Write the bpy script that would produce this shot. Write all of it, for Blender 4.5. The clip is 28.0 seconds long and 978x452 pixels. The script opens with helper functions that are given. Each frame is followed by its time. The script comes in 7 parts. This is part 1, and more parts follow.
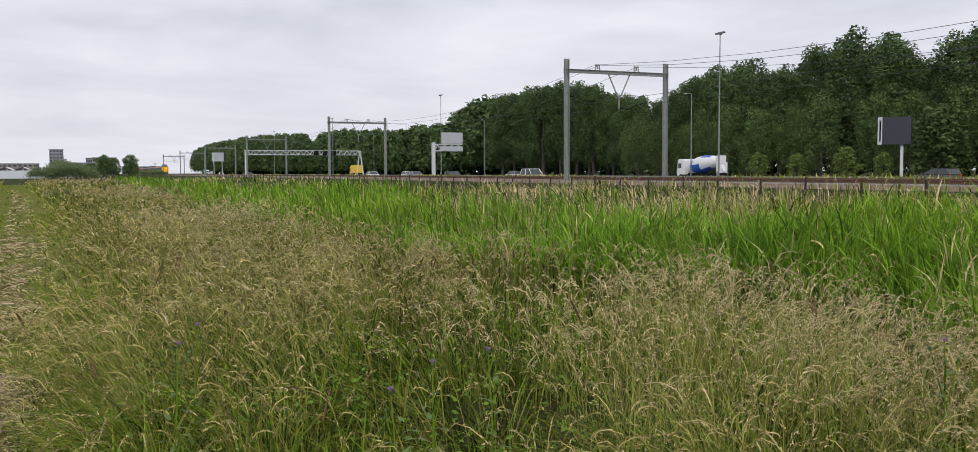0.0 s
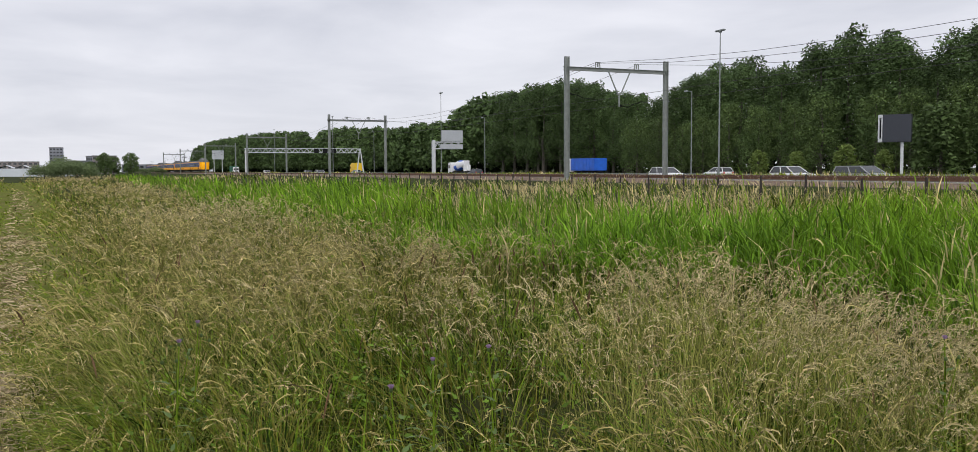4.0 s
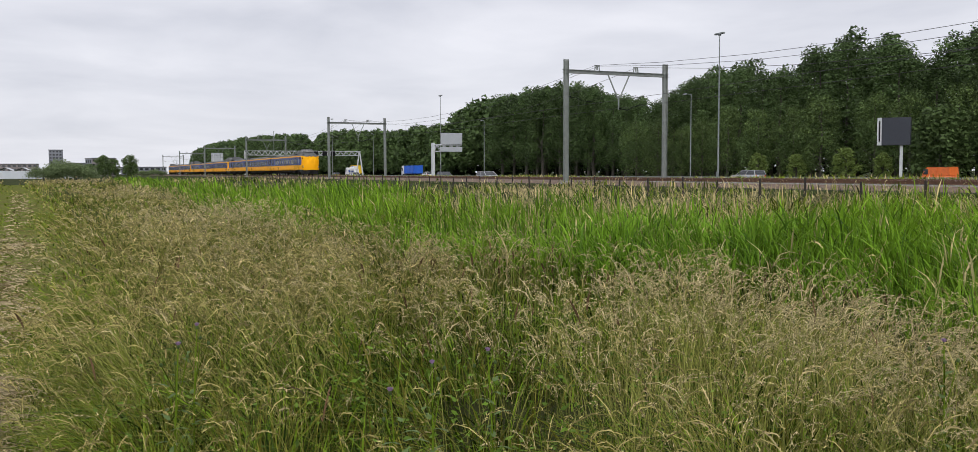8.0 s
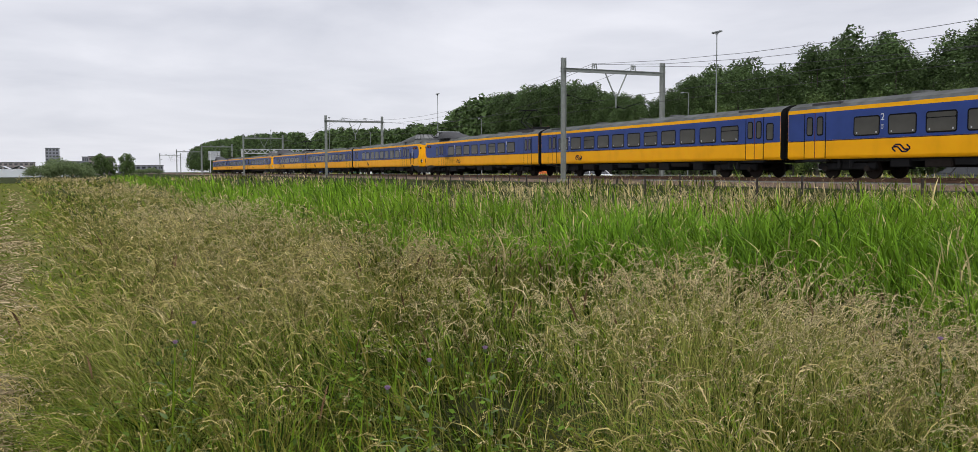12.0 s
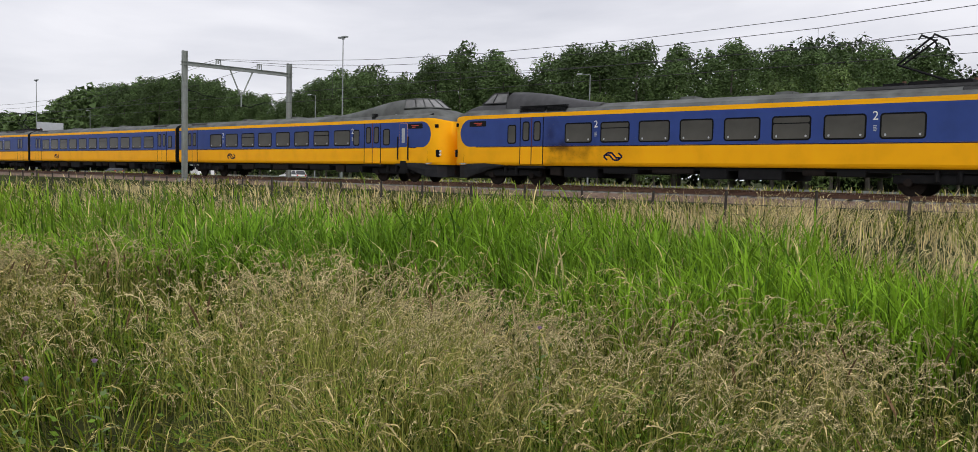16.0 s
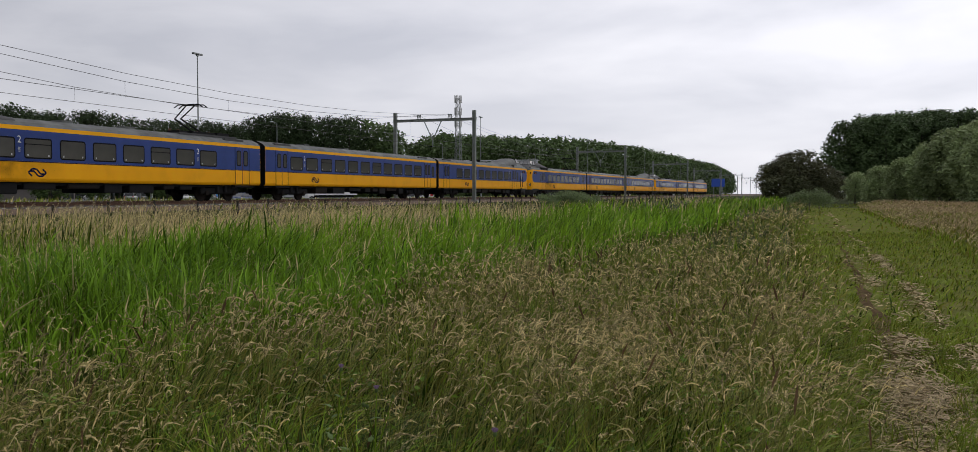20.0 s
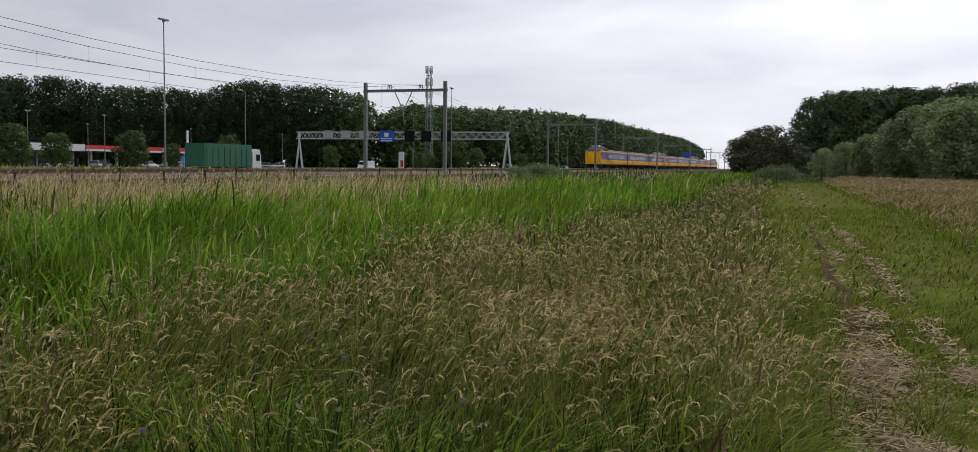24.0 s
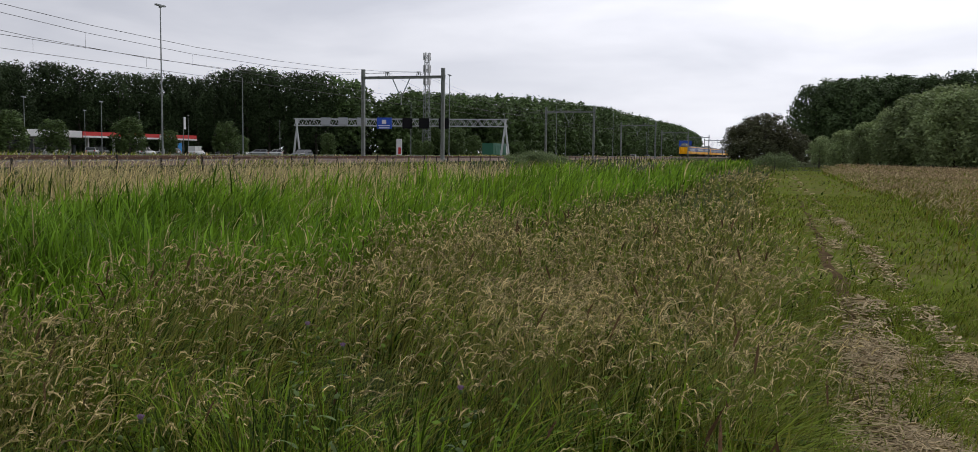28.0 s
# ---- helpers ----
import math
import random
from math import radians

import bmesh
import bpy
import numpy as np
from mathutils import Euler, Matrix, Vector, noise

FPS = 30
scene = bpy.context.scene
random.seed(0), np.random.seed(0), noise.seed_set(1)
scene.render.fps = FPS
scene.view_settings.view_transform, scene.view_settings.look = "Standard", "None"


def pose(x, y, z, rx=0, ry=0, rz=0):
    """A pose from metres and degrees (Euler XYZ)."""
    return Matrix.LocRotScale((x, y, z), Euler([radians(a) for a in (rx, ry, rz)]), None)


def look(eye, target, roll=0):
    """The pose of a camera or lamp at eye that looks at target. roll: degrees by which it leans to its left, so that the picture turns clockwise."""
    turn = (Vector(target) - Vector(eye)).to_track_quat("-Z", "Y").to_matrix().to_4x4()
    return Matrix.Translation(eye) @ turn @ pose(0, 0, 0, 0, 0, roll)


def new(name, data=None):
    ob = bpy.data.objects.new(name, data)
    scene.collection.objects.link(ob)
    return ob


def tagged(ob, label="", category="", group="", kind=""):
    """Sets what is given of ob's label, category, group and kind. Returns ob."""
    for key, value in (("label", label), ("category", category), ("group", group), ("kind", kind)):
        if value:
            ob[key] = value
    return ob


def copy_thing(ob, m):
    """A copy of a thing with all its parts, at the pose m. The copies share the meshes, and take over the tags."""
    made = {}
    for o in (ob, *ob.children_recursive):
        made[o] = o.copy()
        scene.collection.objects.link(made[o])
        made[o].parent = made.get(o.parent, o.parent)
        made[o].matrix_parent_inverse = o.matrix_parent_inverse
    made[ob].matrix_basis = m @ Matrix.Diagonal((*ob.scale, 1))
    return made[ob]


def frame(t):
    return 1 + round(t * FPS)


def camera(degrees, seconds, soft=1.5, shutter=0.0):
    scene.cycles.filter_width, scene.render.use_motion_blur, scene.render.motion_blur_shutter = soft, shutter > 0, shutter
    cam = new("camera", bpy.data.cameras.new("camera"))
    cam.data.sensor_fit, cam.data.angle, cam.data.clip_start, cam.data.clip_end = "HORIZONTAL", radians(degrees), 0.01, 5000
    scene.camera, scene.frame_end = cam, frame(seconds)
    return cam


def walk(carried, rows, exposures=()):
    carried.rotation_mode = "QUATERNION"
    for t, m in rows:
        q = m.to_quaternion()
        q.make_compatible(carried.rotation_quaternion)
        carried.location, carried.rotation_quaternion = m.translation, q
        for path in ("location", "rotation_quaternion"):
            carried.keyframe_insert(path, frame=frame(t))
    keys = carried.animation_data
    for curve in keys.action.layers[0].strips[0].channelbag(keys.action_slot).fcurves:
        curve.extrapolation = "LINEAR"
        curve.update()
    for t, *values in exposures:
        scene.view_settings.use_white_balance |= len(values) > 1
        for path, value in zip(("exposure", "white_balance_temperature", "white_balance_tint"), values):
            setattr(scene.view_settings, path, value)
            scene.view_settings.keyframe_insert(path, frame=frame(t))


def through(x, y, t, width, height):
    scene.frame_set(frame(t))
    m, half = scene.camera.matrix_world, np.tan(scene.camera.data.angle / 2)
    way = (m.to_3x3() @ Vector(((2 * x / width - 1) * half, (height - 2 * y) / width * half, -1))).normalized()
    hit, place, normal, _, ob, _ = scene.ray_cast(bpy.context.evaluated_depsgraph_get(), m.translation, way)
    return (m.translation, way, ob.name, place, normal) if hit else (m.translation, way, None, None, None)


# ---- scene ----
EYE = 1.62        # eye height over the mown path
RAIL = 1.2        # top of the rails
TRACK = 32.25     # distance of the near track's centre line
BEND, REACH = 0.000223, 150.0
cam = camera(57.46, 28.0, soft=0.75)
walk(cam, [(t, pose(0, 0, EYE, 90 + p, r, y)) for t, y, p, r in [
    (0, 67.30, -3.47, 0.24), (0.5, 67.30, -3.47, 0.26), (1, 67.29, -3.45, 0.29), (1.5, 67.26, -3.43, 0.29),
    (2, 67.24, -3.44, 0.26), (2.5, 67.25, -3.48, 0.25), (3, 67.27, -3.52, 0.24), (3.5, 67.30, -3.58, 0.26),
    (5.5, 67.32, -3.64, 0.29), (6, 67.33, -3.66, 0.27), (6.5, 67.32, -3.64, 0.24), (7, 67.31, -3.60, 0.24),
    (7.5, 67.29, -3.53, 0.22), (8, 67.27, -3.44, 0.22), (8.5, 67.25, -3.37, 0.21), (9, 67.22, -3.34, 0.21),
    (9.5, 67.20, -3.34, 0.23), (10, 67.19, -3.35, 0.25), (10.5, 67.17, -3.37, 0.24), (11, 67.16, -3.41, 0.23),
    (11.5, 67.14, -3.47, 0.22), (12, 67.10, -3.54, 0.21), (12.5, 66.99, -3.70, 0.12), (14.5, 66.68, -3.90, -0.05),
    (15, 66.19, -3.97, -0.23), (15.5, 60.70, -3.79, -0.66), (16, 43.53, -3.24, -1.16), (16.2, 36.12, -2.87, -0.77),
    (16.4, 28.93, -2.54, -0.28), (16.5, 24.78, -2.37, 0.17), (16.6, 20.33, -2.17, 0.19), (16.8, 10.72, -1.71, 0.31),
    (17, 1.24, -1.42, 0.61), (17.2, -8.48, -1.05, 0.81), (17.4, -18.72, -0.73, 0.97), (17.5, -23.75, -0.65, 0.93),
    (17.6, -28.70, -0.68, 1.13), (18, -46.99, -0.89, 0.96), (18.5, -60.74, -1.00, 0.71), (19, -67.69, -1.37, 0.34),
    (19.5, -69.92, -1.70, 0.17), (20, -70.89, -2.08, 0.01), (20.5, -71.49, -2.40, -0.19), (21, -71.93, -2.74, -0.34),
    (21.5, -72.20, -3.09, -0.45), (22, -72.40, -3.38, -0.52), (22.5, -72.63, -3.66, -0.60), (24.5, -72.84, -3.99, -0.69),
    (25, -72.95, -4.22, -0.77), (25.5, -72.98, -4.35, -0.79), (26, -73.00, -4.45, -0.78), (26.5, -73.00, -4.53, -0.76),
    (27, -72.97, -4.61, -0.73), (27.5, -72.95, -4.66, -0.71), (28, -72.92, -4.68, -0.74)]],
     [(0, 0.0, 6500, 10), (15.5, 0.0, 6500, 10), (16.3, 0.08, 6700, 10), (17.2, 0.06, 6850, 10), (18.0, -0.20, 6880, 11), (19.0, -0.60, 6650, 11), (20.5, -0.53, 6550, 10), (21.5, -0.53, 6500, 10), (28, -0.48, 6500, 10)])

# ---- light: an overcast sky and a wide, weak sun behind it ----
world = bpy.data.worlds.new("overcast_sky")
scene.world = world
world.use_nodes = True


def build_sky():
    nt = world.node_tree
    n, l = nt.nodes, nt.links
    n.clear()
    out = n.new("ShaderNodeOutputWorld")
    bg = n.new("ShaderNodeBackground")
    bg.inputs["Strength"].default_value = 1.0
    sky = n.new("ShaderNodeTexSky")
    sky.sky_type = "NISHITA"
    sky.sun_disc = False
    sky.sun_elevation, sky.sun_rotation = radians(42), radians(110)
    dim = n.new("ShaderNodeMixRGB")
    dim.blend_type = "MULTIPLY"
    dim.inputs[0].default_value = 1.0
    dim.inputs[2].default_value = (0.06, 0.06, 0.06, 1)
    l.new(sky.outputs[0], dim.inputs[1])
    tc = n.new("ShaderNodeTexCoord")
    sep = n.new("ShaderNodeSeparateXYZ")
    l.new(tc.outputs["Generated"], sep.inputs[0])
    # cloud sheet seen from below: the view direction divided by its height
    zz = n.new("ShaderNodeMath")
    zz.operation = "MAXIMUM"
    zz.inputs[1].default_value = 0.0
    l.new(sep.outputs[2], zz.inputs[0])
    za = n.new("ShaderNodeMath")
    za.operation = "ADD"
    za.inputs[1].default_value = 0.12
    l.new(zz.outputs[0], za.inputs[0])
    div = n.new("ShaderNodeVectorMath")
    div.operation = "DIVIDE"
    comb = n.new("ShaderNodeCombineXYZ")
    for k in range(3):
        l.new(za.outputs[0], comb.inputs[k])
    l.new(tc.outputs["Generated"], div.inputs[0])
    l.new(comb.outputs[0], div.inputs[1])
    big = n.new("ShaderNodeTexNoise")
    big.inputs["Scale"].default_value, big.inputs["Detail"].default_value = 0.9, 6
    big.inputs["Roughness"].default_value, big.inputs["Distortion"].default_value = 0.5, 0.3
    l.new(div.outputs[0], big.inputs["Vector"])
    ramp = n.new("ShaderNodeValToRGB")
    ramp.color_ramp.elements[0].position, ramp.color_ramp.elements[1].position = 0.32, 0.68
    ramp.color_ramp.elements[0].color = (0.57, 0.59, 0.675, 1)
    ramp.color_ramp.elements[1].color = (0.88, 0.885, 0.955, 1)
    l.new(big.outputs["Fac"], ramp.inputs[0])
    low = n.new("ShaderNodeValToRGB")
    low.color_ramp.elements[0].position, low.color_ramp.elements[1].position = 0.0, 0.22
    low.color_ramp.elements[0].color, low.color_ramp.elements[1].color = (1, 1, 1, 1), (0, 0, 0, 1)
    l.new(zz.outputs[0], low.inputs[0])
    lm = n.new("ShaderNodeMath")
    lm.operation = "MULTIPLY"
    lm.inputs[1].default_value = 0.6
    l.new(low.outputs[0], lm.inputs[0])
    haze = n.new("ShaderNodeMixRGB")
    haze.inputs[2].default_value = (0.84, 0.85, 0.91, 1)
    l.new(lm.outputs[0], haze.inputs[0])
    l.new(ramp.outputs[0], haze.inputs[1])
    mix = n.new("ShaderNodeMixRGB")
    mix.inputs[0].default_value = 0.92
    l.new(dim.outputs[0], mix.inputs[1])
    # the cloud is thinner, and brighter, on the sun's side
    dot = n.new("ShaderNodeVectorMath")
    dot.operation = "DOT_PRODUCT"
    dot.inputs[1].default_value = (0.78, -0.30, 0.25)
    l.new(tc.outputs["Generated"], dot.inputs[0])
    glow = n.new("ShaderNodeMapRange")
    glow.inputs[1].default_value, glow.inputs[2].default_value = -0.1, 0.9
    glow.inputs[3].default_value, glow.inputs[4].default_value = 0.0, 1.0
    l.new(dot.outputs["Value"], glow.inputs[0])
    bend = n.new("ShaderNodeMath")
    bend.operation = "POWER"
    bend.inputs[1].default_value = 1.8
    l.new(glow.outputs[0], bend.inputs[0])
    thin = n.new("ShaderNodeMath")
    thin.operation = "MULTIPLY_ADD"
    thin.inputs[1].default_value, thin.inputs[2].default_value = 0.82, 1.03
    l.new(bend.outputs[0], thin.inputs[0])
    gain = n.new("ShaderNodeVectorMath")
    gain.operation = "SCALE"
    l.new(haze.outputs[0], gain.inputs[0])
    l.new(thin.outputs[0], gain.inputs["Scale"])
    l.new(gain.outputs[0], mix.inputs[2])
    l.new(mix.outputs[0], bg.inputs[0])
    l.new(bg.outputs[0], out.inputs[0])


build_sky()
sun_data = bpy.data.lights.new("sun", "SUN")
sun_data.energy, sun_data.angle, sun_data.color = 0.9, radians(25), (1.0, 0.96, 0.9)
sun = new("sun", sun_data)
sun.matrix_world = look((60, -24, 58), (0, 0, 0))


# ---- materials ----
def material(name, color, rough=0.6, metal=0.0, vary=0.0, scale=4.0, bump=0.0, bump_scale=40.0, island=0.0, through=0.0,
             second=None, spec=0.5, coords="Object", objvary=0.0):
    """A surface with variation at two scales. second: a colour that large patches mix in; island, objvary: spread between pieces;
    through: how much light comes through (leaves)."""
    m = bpy.data.materials.new(name)
    m.use_nodes = True
    nt = m.node_tree
    n, l = nt.nodes, nt.links
    bsdf = n["Principled BSDF"]
    bsdf.inputs["Roughness"].default_value = rough
    bsdf.inputs["Metallic"].default_value = metal
    bsdf.inputs["Specular IOR Level"].default_value = spec
    tc = n.new("ShaderNodeTexCoord")
    rgb = n.new("ShaderNodeRGB")
    rgb.outputs[0].default_value = (*color, 1)
    col = rgb.outputs[0]
    if second is not None:
        tex = n.new("ShaderNodeTexNoise")
        tex.inputs["Scale"].default_value, tex.inputs["Detail"].default_value = scale * 0.3, 5
        l.new(tc.outputs[coords], tex.inputs["Vector"])
        rp = n.new("ShaderNodeValToRGB")
        rp.color_ramp.elements[0].position, rp.color_ramp.elements[1].position = 0.42, 0.62
        l.new(tex.outputs["Fac"], rp.inputs[0])
        mx = n.new("ShaderNodeMixRGB")
        mx.inputs[2].default_value = (*second, 1)
        l.new(rp.outputs[0], mx.inputs[0])
        l.new(col, mx.inputs[1])
        col = mx.outputs[0]
    value = None
    if vary:
        tex = n.new("ShaderNodeTexNoise")
        tex.inputs["Scale"].default_value, tex.inputs["Detail"].default_value = scale, 6
        l.new(tc.outputs[coords], tex.inputs["Vector"])
        mr = n.new("ShaderNodeMapRange")
        mr.inputs[1].default_value, mr.inputs[2].default_value = 0.3, 0.7
        mr.inputs[3].default_value, mr.inputs[4].default_value = 1 - vary, 1 + vary
        l.new(tex.outputs["Fac"], mr.inputs[0])
        value = mr.outputs[0]
    for amount, node, sock in ((island, "ShaderNodeNewGeometry", "Random Per Island"), (objvary, "ShaderNodeObjectInfo", "Random")):
        if amount:
            gi = n.new(node)
            mr = n.new("ShaderNodeMapRange")
            mr.inputs[3].default_value, mr.inputs[4].default_value = 1 - amount, 1 + amount
            l.new(gi.outputs[sock], mr.inputs[0])
            if value is None:
                value = mr.outputs[0]
            else:
                mu = n.new("ShaderNodeMath")
                mu.operation = "MULTIPLY"
                l.new(value, mu.inputs[0])
                l.new(mr.outputs[0], mu.inputs[1])
                value = mu.outputs[0]
    if value is not None:
        hsv = n.new("ShaderNodeHueSaturation")
        l.new(col, hsv.inputs["Color"])
        l.new(value, hsv.inputs["Value"])
        col = hsv.outputs[0]
    l.new(col, bsdf.inputs["Base Color"])
    if bump:
        tex = n.new("ShaderNodeTexNoise")
        tex.inputs["Scale"].default_value, tex.inputs["Detail"].default_value = bump_scale, 4
        l.new(tc.outputs[coords], tex.inputs["Vector"])
        bp = n.new("ShaderNodeBump")
        bp.inputs["Strength"].default_value, bp.inputs["Distance"].default_value = bump, 0.02
        l.new(tex.outputs["Fac"], bp.inputs["Height"])
        l.new(bp.outputs[0], bsdf.inputs["Normal"])
    if through:
        tr = n.new("ShaderNodeBsdfTranslucent")
        l.new(col, tr.inputs["Color"])
        ms = n.new("ShaderNodeMixShader")
        ms.inputs[0].default_value = through
        l.new(bsdf.outputs[0], ms.inputs[1])
        l.new(tr.outputs[0], ms.inputs[2])
        l.new(ms.outputs[0], n["Material Output"].inputs[0])
    return m


M = {}
M["soil"] = material("soil", (0.14, 0.097, 0.055), 0.95, vary=0.4, scale=5, second=(0.085, 0.062, 0.034), bump=0.6, bump_scale=14, spec=0.0)
M["meadow"] = material("meadow", (0.034, 0.048, 0.012), 0.95, vary=0.4, scale=0.5, second=(0.05, 0.055, 0.02), bump=0.5, bump_scale=8, spec=0.05)
M["asphalt"] = material("asphalt", (0.085, 0.085, 0.086), 0.65, vary=0.15, scale=2, bump=0.2)
M["paint_white"] = material("paint_white", (0.7, 0.7, 0.68), 0.6, vary=0.1)
M["ballast"] = material("ballast", (0.165, 0.112, 0.082), 0.95, vary=0.35, scale=9, second=(0.215, 0.155, 0.115), bump=1.0, bump_scale=22)
M["rust"] = material("rust", (0.12, 0.06, 0.035), 0.8, vary=0.25, scale=6)
M["rail_top"] = material("rail_top", (0.42, 0.4, 0.38), 0.3, metal=0.9)
M["concrete"] = material("concrete", (0.34, 0.33, 0.30), 0.9, vary=0.15, scale=8, bump=0.2)
M["galvanised"] = material("galvanised", (0.25, 0.27, 0.26), 0.55, metal=0.35, vary=0.12, scale=3)
M["post_green"] = material("post_green", (0.235, 0.255, 0.235), 0.6, metal=0.2, vary=0.15, scale=3)
M["gantry_white"] = material("gantry_white", (0.55, 0.57, 0.57), 0.5, vary=0.06)
M["dark_steel"] = material("dark_steel", (0.014, 0.014, 0.015), 0.75, vary=0.2, spec=0.1)
M["black"] = material("black", (0.010, 0.010, 0.011), 0.7, spec=0.15)
M["wire"] = material("wire", (0.05, 0.05, 0.05), 0.5, metal=0.3)
M["wood_post"] = material("wood_post", (0.04, 0.032, 0.026), 0.9, vary=0.3, scale=9)
M["bark"] = material("bark", (0.09, 0.08, 0.065), 0.95, vary=0.3, scale=5, bump=0.4)
M["leaf_poplar"] = material("leaf_poplar", (0.078, 0.125, 0.04), 0.6, vary=0.25, scale=0.25, island=0.45, through=0.2, objvary=0.22, second=(0.10, 0.155, 0.05), spec=0.2)
# darkened leaf copy: the shade inside the tree belts is put into its colour
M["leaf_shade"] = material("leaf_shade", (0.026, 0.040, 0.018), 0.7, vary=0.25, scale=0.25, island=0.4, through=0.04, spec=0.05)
M["leaf_dark"] = material("leaf_dark", (0.10, 0.15, 0.06), 0.65, vary=0.25, scale=0.3, island=0.4, through=0.15, objvary=0.15, spec=0.15)
M["leaf_thorn"] = material("leaf_thorn", (0.105, 0.115, 0.058), 0.7, vary=0.25, scale=0.3, island=0.4, through=0.15, objvary=0.15, spec=0.15, second=(0.12, 0.10, 0.06))
M["leaf_belt"] = material("leaf_belt", (0.042, 0.066, 0.026), 0.65, vary=0.25, scale=0.25, island=0.4, through=0.05, objvary=0.2, spec=0.12)
M["leaf_young"] = material("leaf_young", (0.21, 0.285, 0.07), 0.6, island=0.35, through=0.3, spec=0.3)
M["leaf_willow"] = material("leaf_willow", (0.27, 0.335, 0.15), 0.6, vary=0.2, scale=0.4, island=0.35, through=0.3, objvary=0.2, spec=0.2)
M["reed"] = material("reed", (0.212, 0.362, 0.025), 0.6, island=0.5, through=0.3, vary=0.2, scale=0.35, spec=0.12, second=(0.165, 0.30, 0.024))
# darker copy of the reed green, carrying the shade low in the bed
M["reed_shaded"] = material("reed_shaded", (0.075, 0.155, 0.016), 0.6, island=0.5, through=0.2, vary=0.2, scale=0.4, spec=0.12)
M["grass_green"] = material("grass_green", (0.176, 0.272, 0.019), 0.6, island=0.65, through=0.25, vary=0.2, scale=0.5, spec=0.12)
M["herb"] = material("herb", (0.135, 0.225, 0.03), 0.6, island=0.6, through=0.2, vary=0.2, scale=0.7, spec=0.12)
# dark grass: varied foliage tone, plus the gloom between blades put into colour
M["grass_shade"] = material("grass_shade", (0.036, 0.066, 0.008), 0.6, island=0.6, through=0.05, vary=0.2, scale=0.5, spec=0.05)
M["grass_rough"] = material("grass_rough", (0.20, 0.255, 0.028), 0.6, island=0.6, through=0.25, vary=0.25, scale=0.4, spec=0.1)
M["grass_olive"] = material("grass_olive", (0.21, 0.2, 0.033), 0.65, island=0.6, through=0.2, vary=0.2, scale=0.5, spec=0.1)
M["grass_dry"] = material("grass_dry", (0.66, 0.54, 0.28), 0.75, island=0.45, through=0.4, vary=0.15, scale=0.6, spec=0.0)
M["seed_tan"] = material("seed_tan", (0.50, 0.42, 0.225), 0.8, island=0.6, through=0.15, vary=0.2, scale=0.6, spec=0.0)
M["seed_brown"] = material("seed_brown", (0.51, 0.415, 0.208), 0.85, island=0.8, through=0.15, vary=0.2, scale=0.6, spec=0.0)
M["seed_dark"] = material("seed_dark", (0.16, 0.10, 0.055), 0.85, island=0.5, vary=0.2, scale=0.6, spec=0.0)
M["seed_rose"] = material("seed_rose", (0.46, 0.34, 0.20), 0.85, island=0.5, through=0.15, vary=0.2, scale=0.4, spec=0.0)
M["seed_straw"] = material("seed_straw", (0.40, 0.34, 0.135), 0.8, island=0.6, through=0.15, vary=0.2, scale=0.6, spec=0.0)
M["stalk"] = material("stalk", (0.225, 0.23, 0.055), 0.7, island=0.6, through=0.1, vary=0.2, scale=0.5, spec=0.1)
M["grass_path"] = material("grass_path", (0.20, 0.265, 0.03), 0.65, island=0.4, through=0.25, vary=0.25, scale=0.8, spec=0.08)
M["mown"] = material("mown", (0.135, 0.16, 0.035), 0.95, vary=0.3, scale=2.0, second=(0.15, 0.145, 0.05), bump=0.4, bump_scale=20, spec=0.0)
M["straw"] = material("straw", (0.43, 0.34, 0.20), 0.8, island=0.5, spec=0.05)
M["thistle"] = material("thistle", (0.30, 0.19, 0.31), 0.8, island=0.2)
M["yellow"] = material("yellow", (1.0, 0.455, 0.006), 0.45, spec=0.12, vary=0.07, scale=1.2, bump=0.02, bump_scale=3)
M["blue"] = material("blue", (0.036, 0.068, 0.245), 0.4, spec=0.16, vary=0.1, scale=1.5, bump=0.02, bump_scale=3)
M["blue_dark"] = material("blue_dark", (0.010, 0.013, 0.05), 0.6, spec=0.0)
M["roof_grey"] = material("roof_grey", (0.135, 0.143, 0.136), 0.65, vary=0.3, scale=1.6, second=(0.085, 0.088, 0.082), spec=0.25)
M["soot"] = material("soot", (0.05, 0.05, 0.052), 0.7, vary=0.3, scale=2)
M["glass"] = material("glass", (0.03, 0.034, 0.036), 0.06, spec=0.7)
M["glass_pale"] = material("glass_pale", (0.08, 0.077, 0.066), 0.22, spec=0.2, vary=0.35, scale=0.5)
M["glass_sky"] = material("glass_sky", (0.19, 0.19, 0.185), 0.12, spec=0.5, vary=0.3, scale=1.5)
M["rubber"] = material("rubber", (0.008, 0.008, 0.009), 0.8, spec=0.1)
M["white"] = material("white", (0.75, 0.75, 0.74), 0.45, vary=0.05)
M["sign_blue"] = material("sign_blue", (0.02, 0.09, 0.5), 0.4)
M["sign_back"] = material("sign_back", (0.42, 0.44, 0.45), 0.5, metal=0.2, vary=0.05)
M["red"] = material("red", (0.6, 0.03, 0.025), 0.4)
M["orange"] = material("orange", (0.75, 0.16, 0.03), 0.45, vary=0.1)
M["truck_blue"] = material("truck_blue", (0.02, 0.12, 0.55), 0.45, vary=0.15, scale=1)
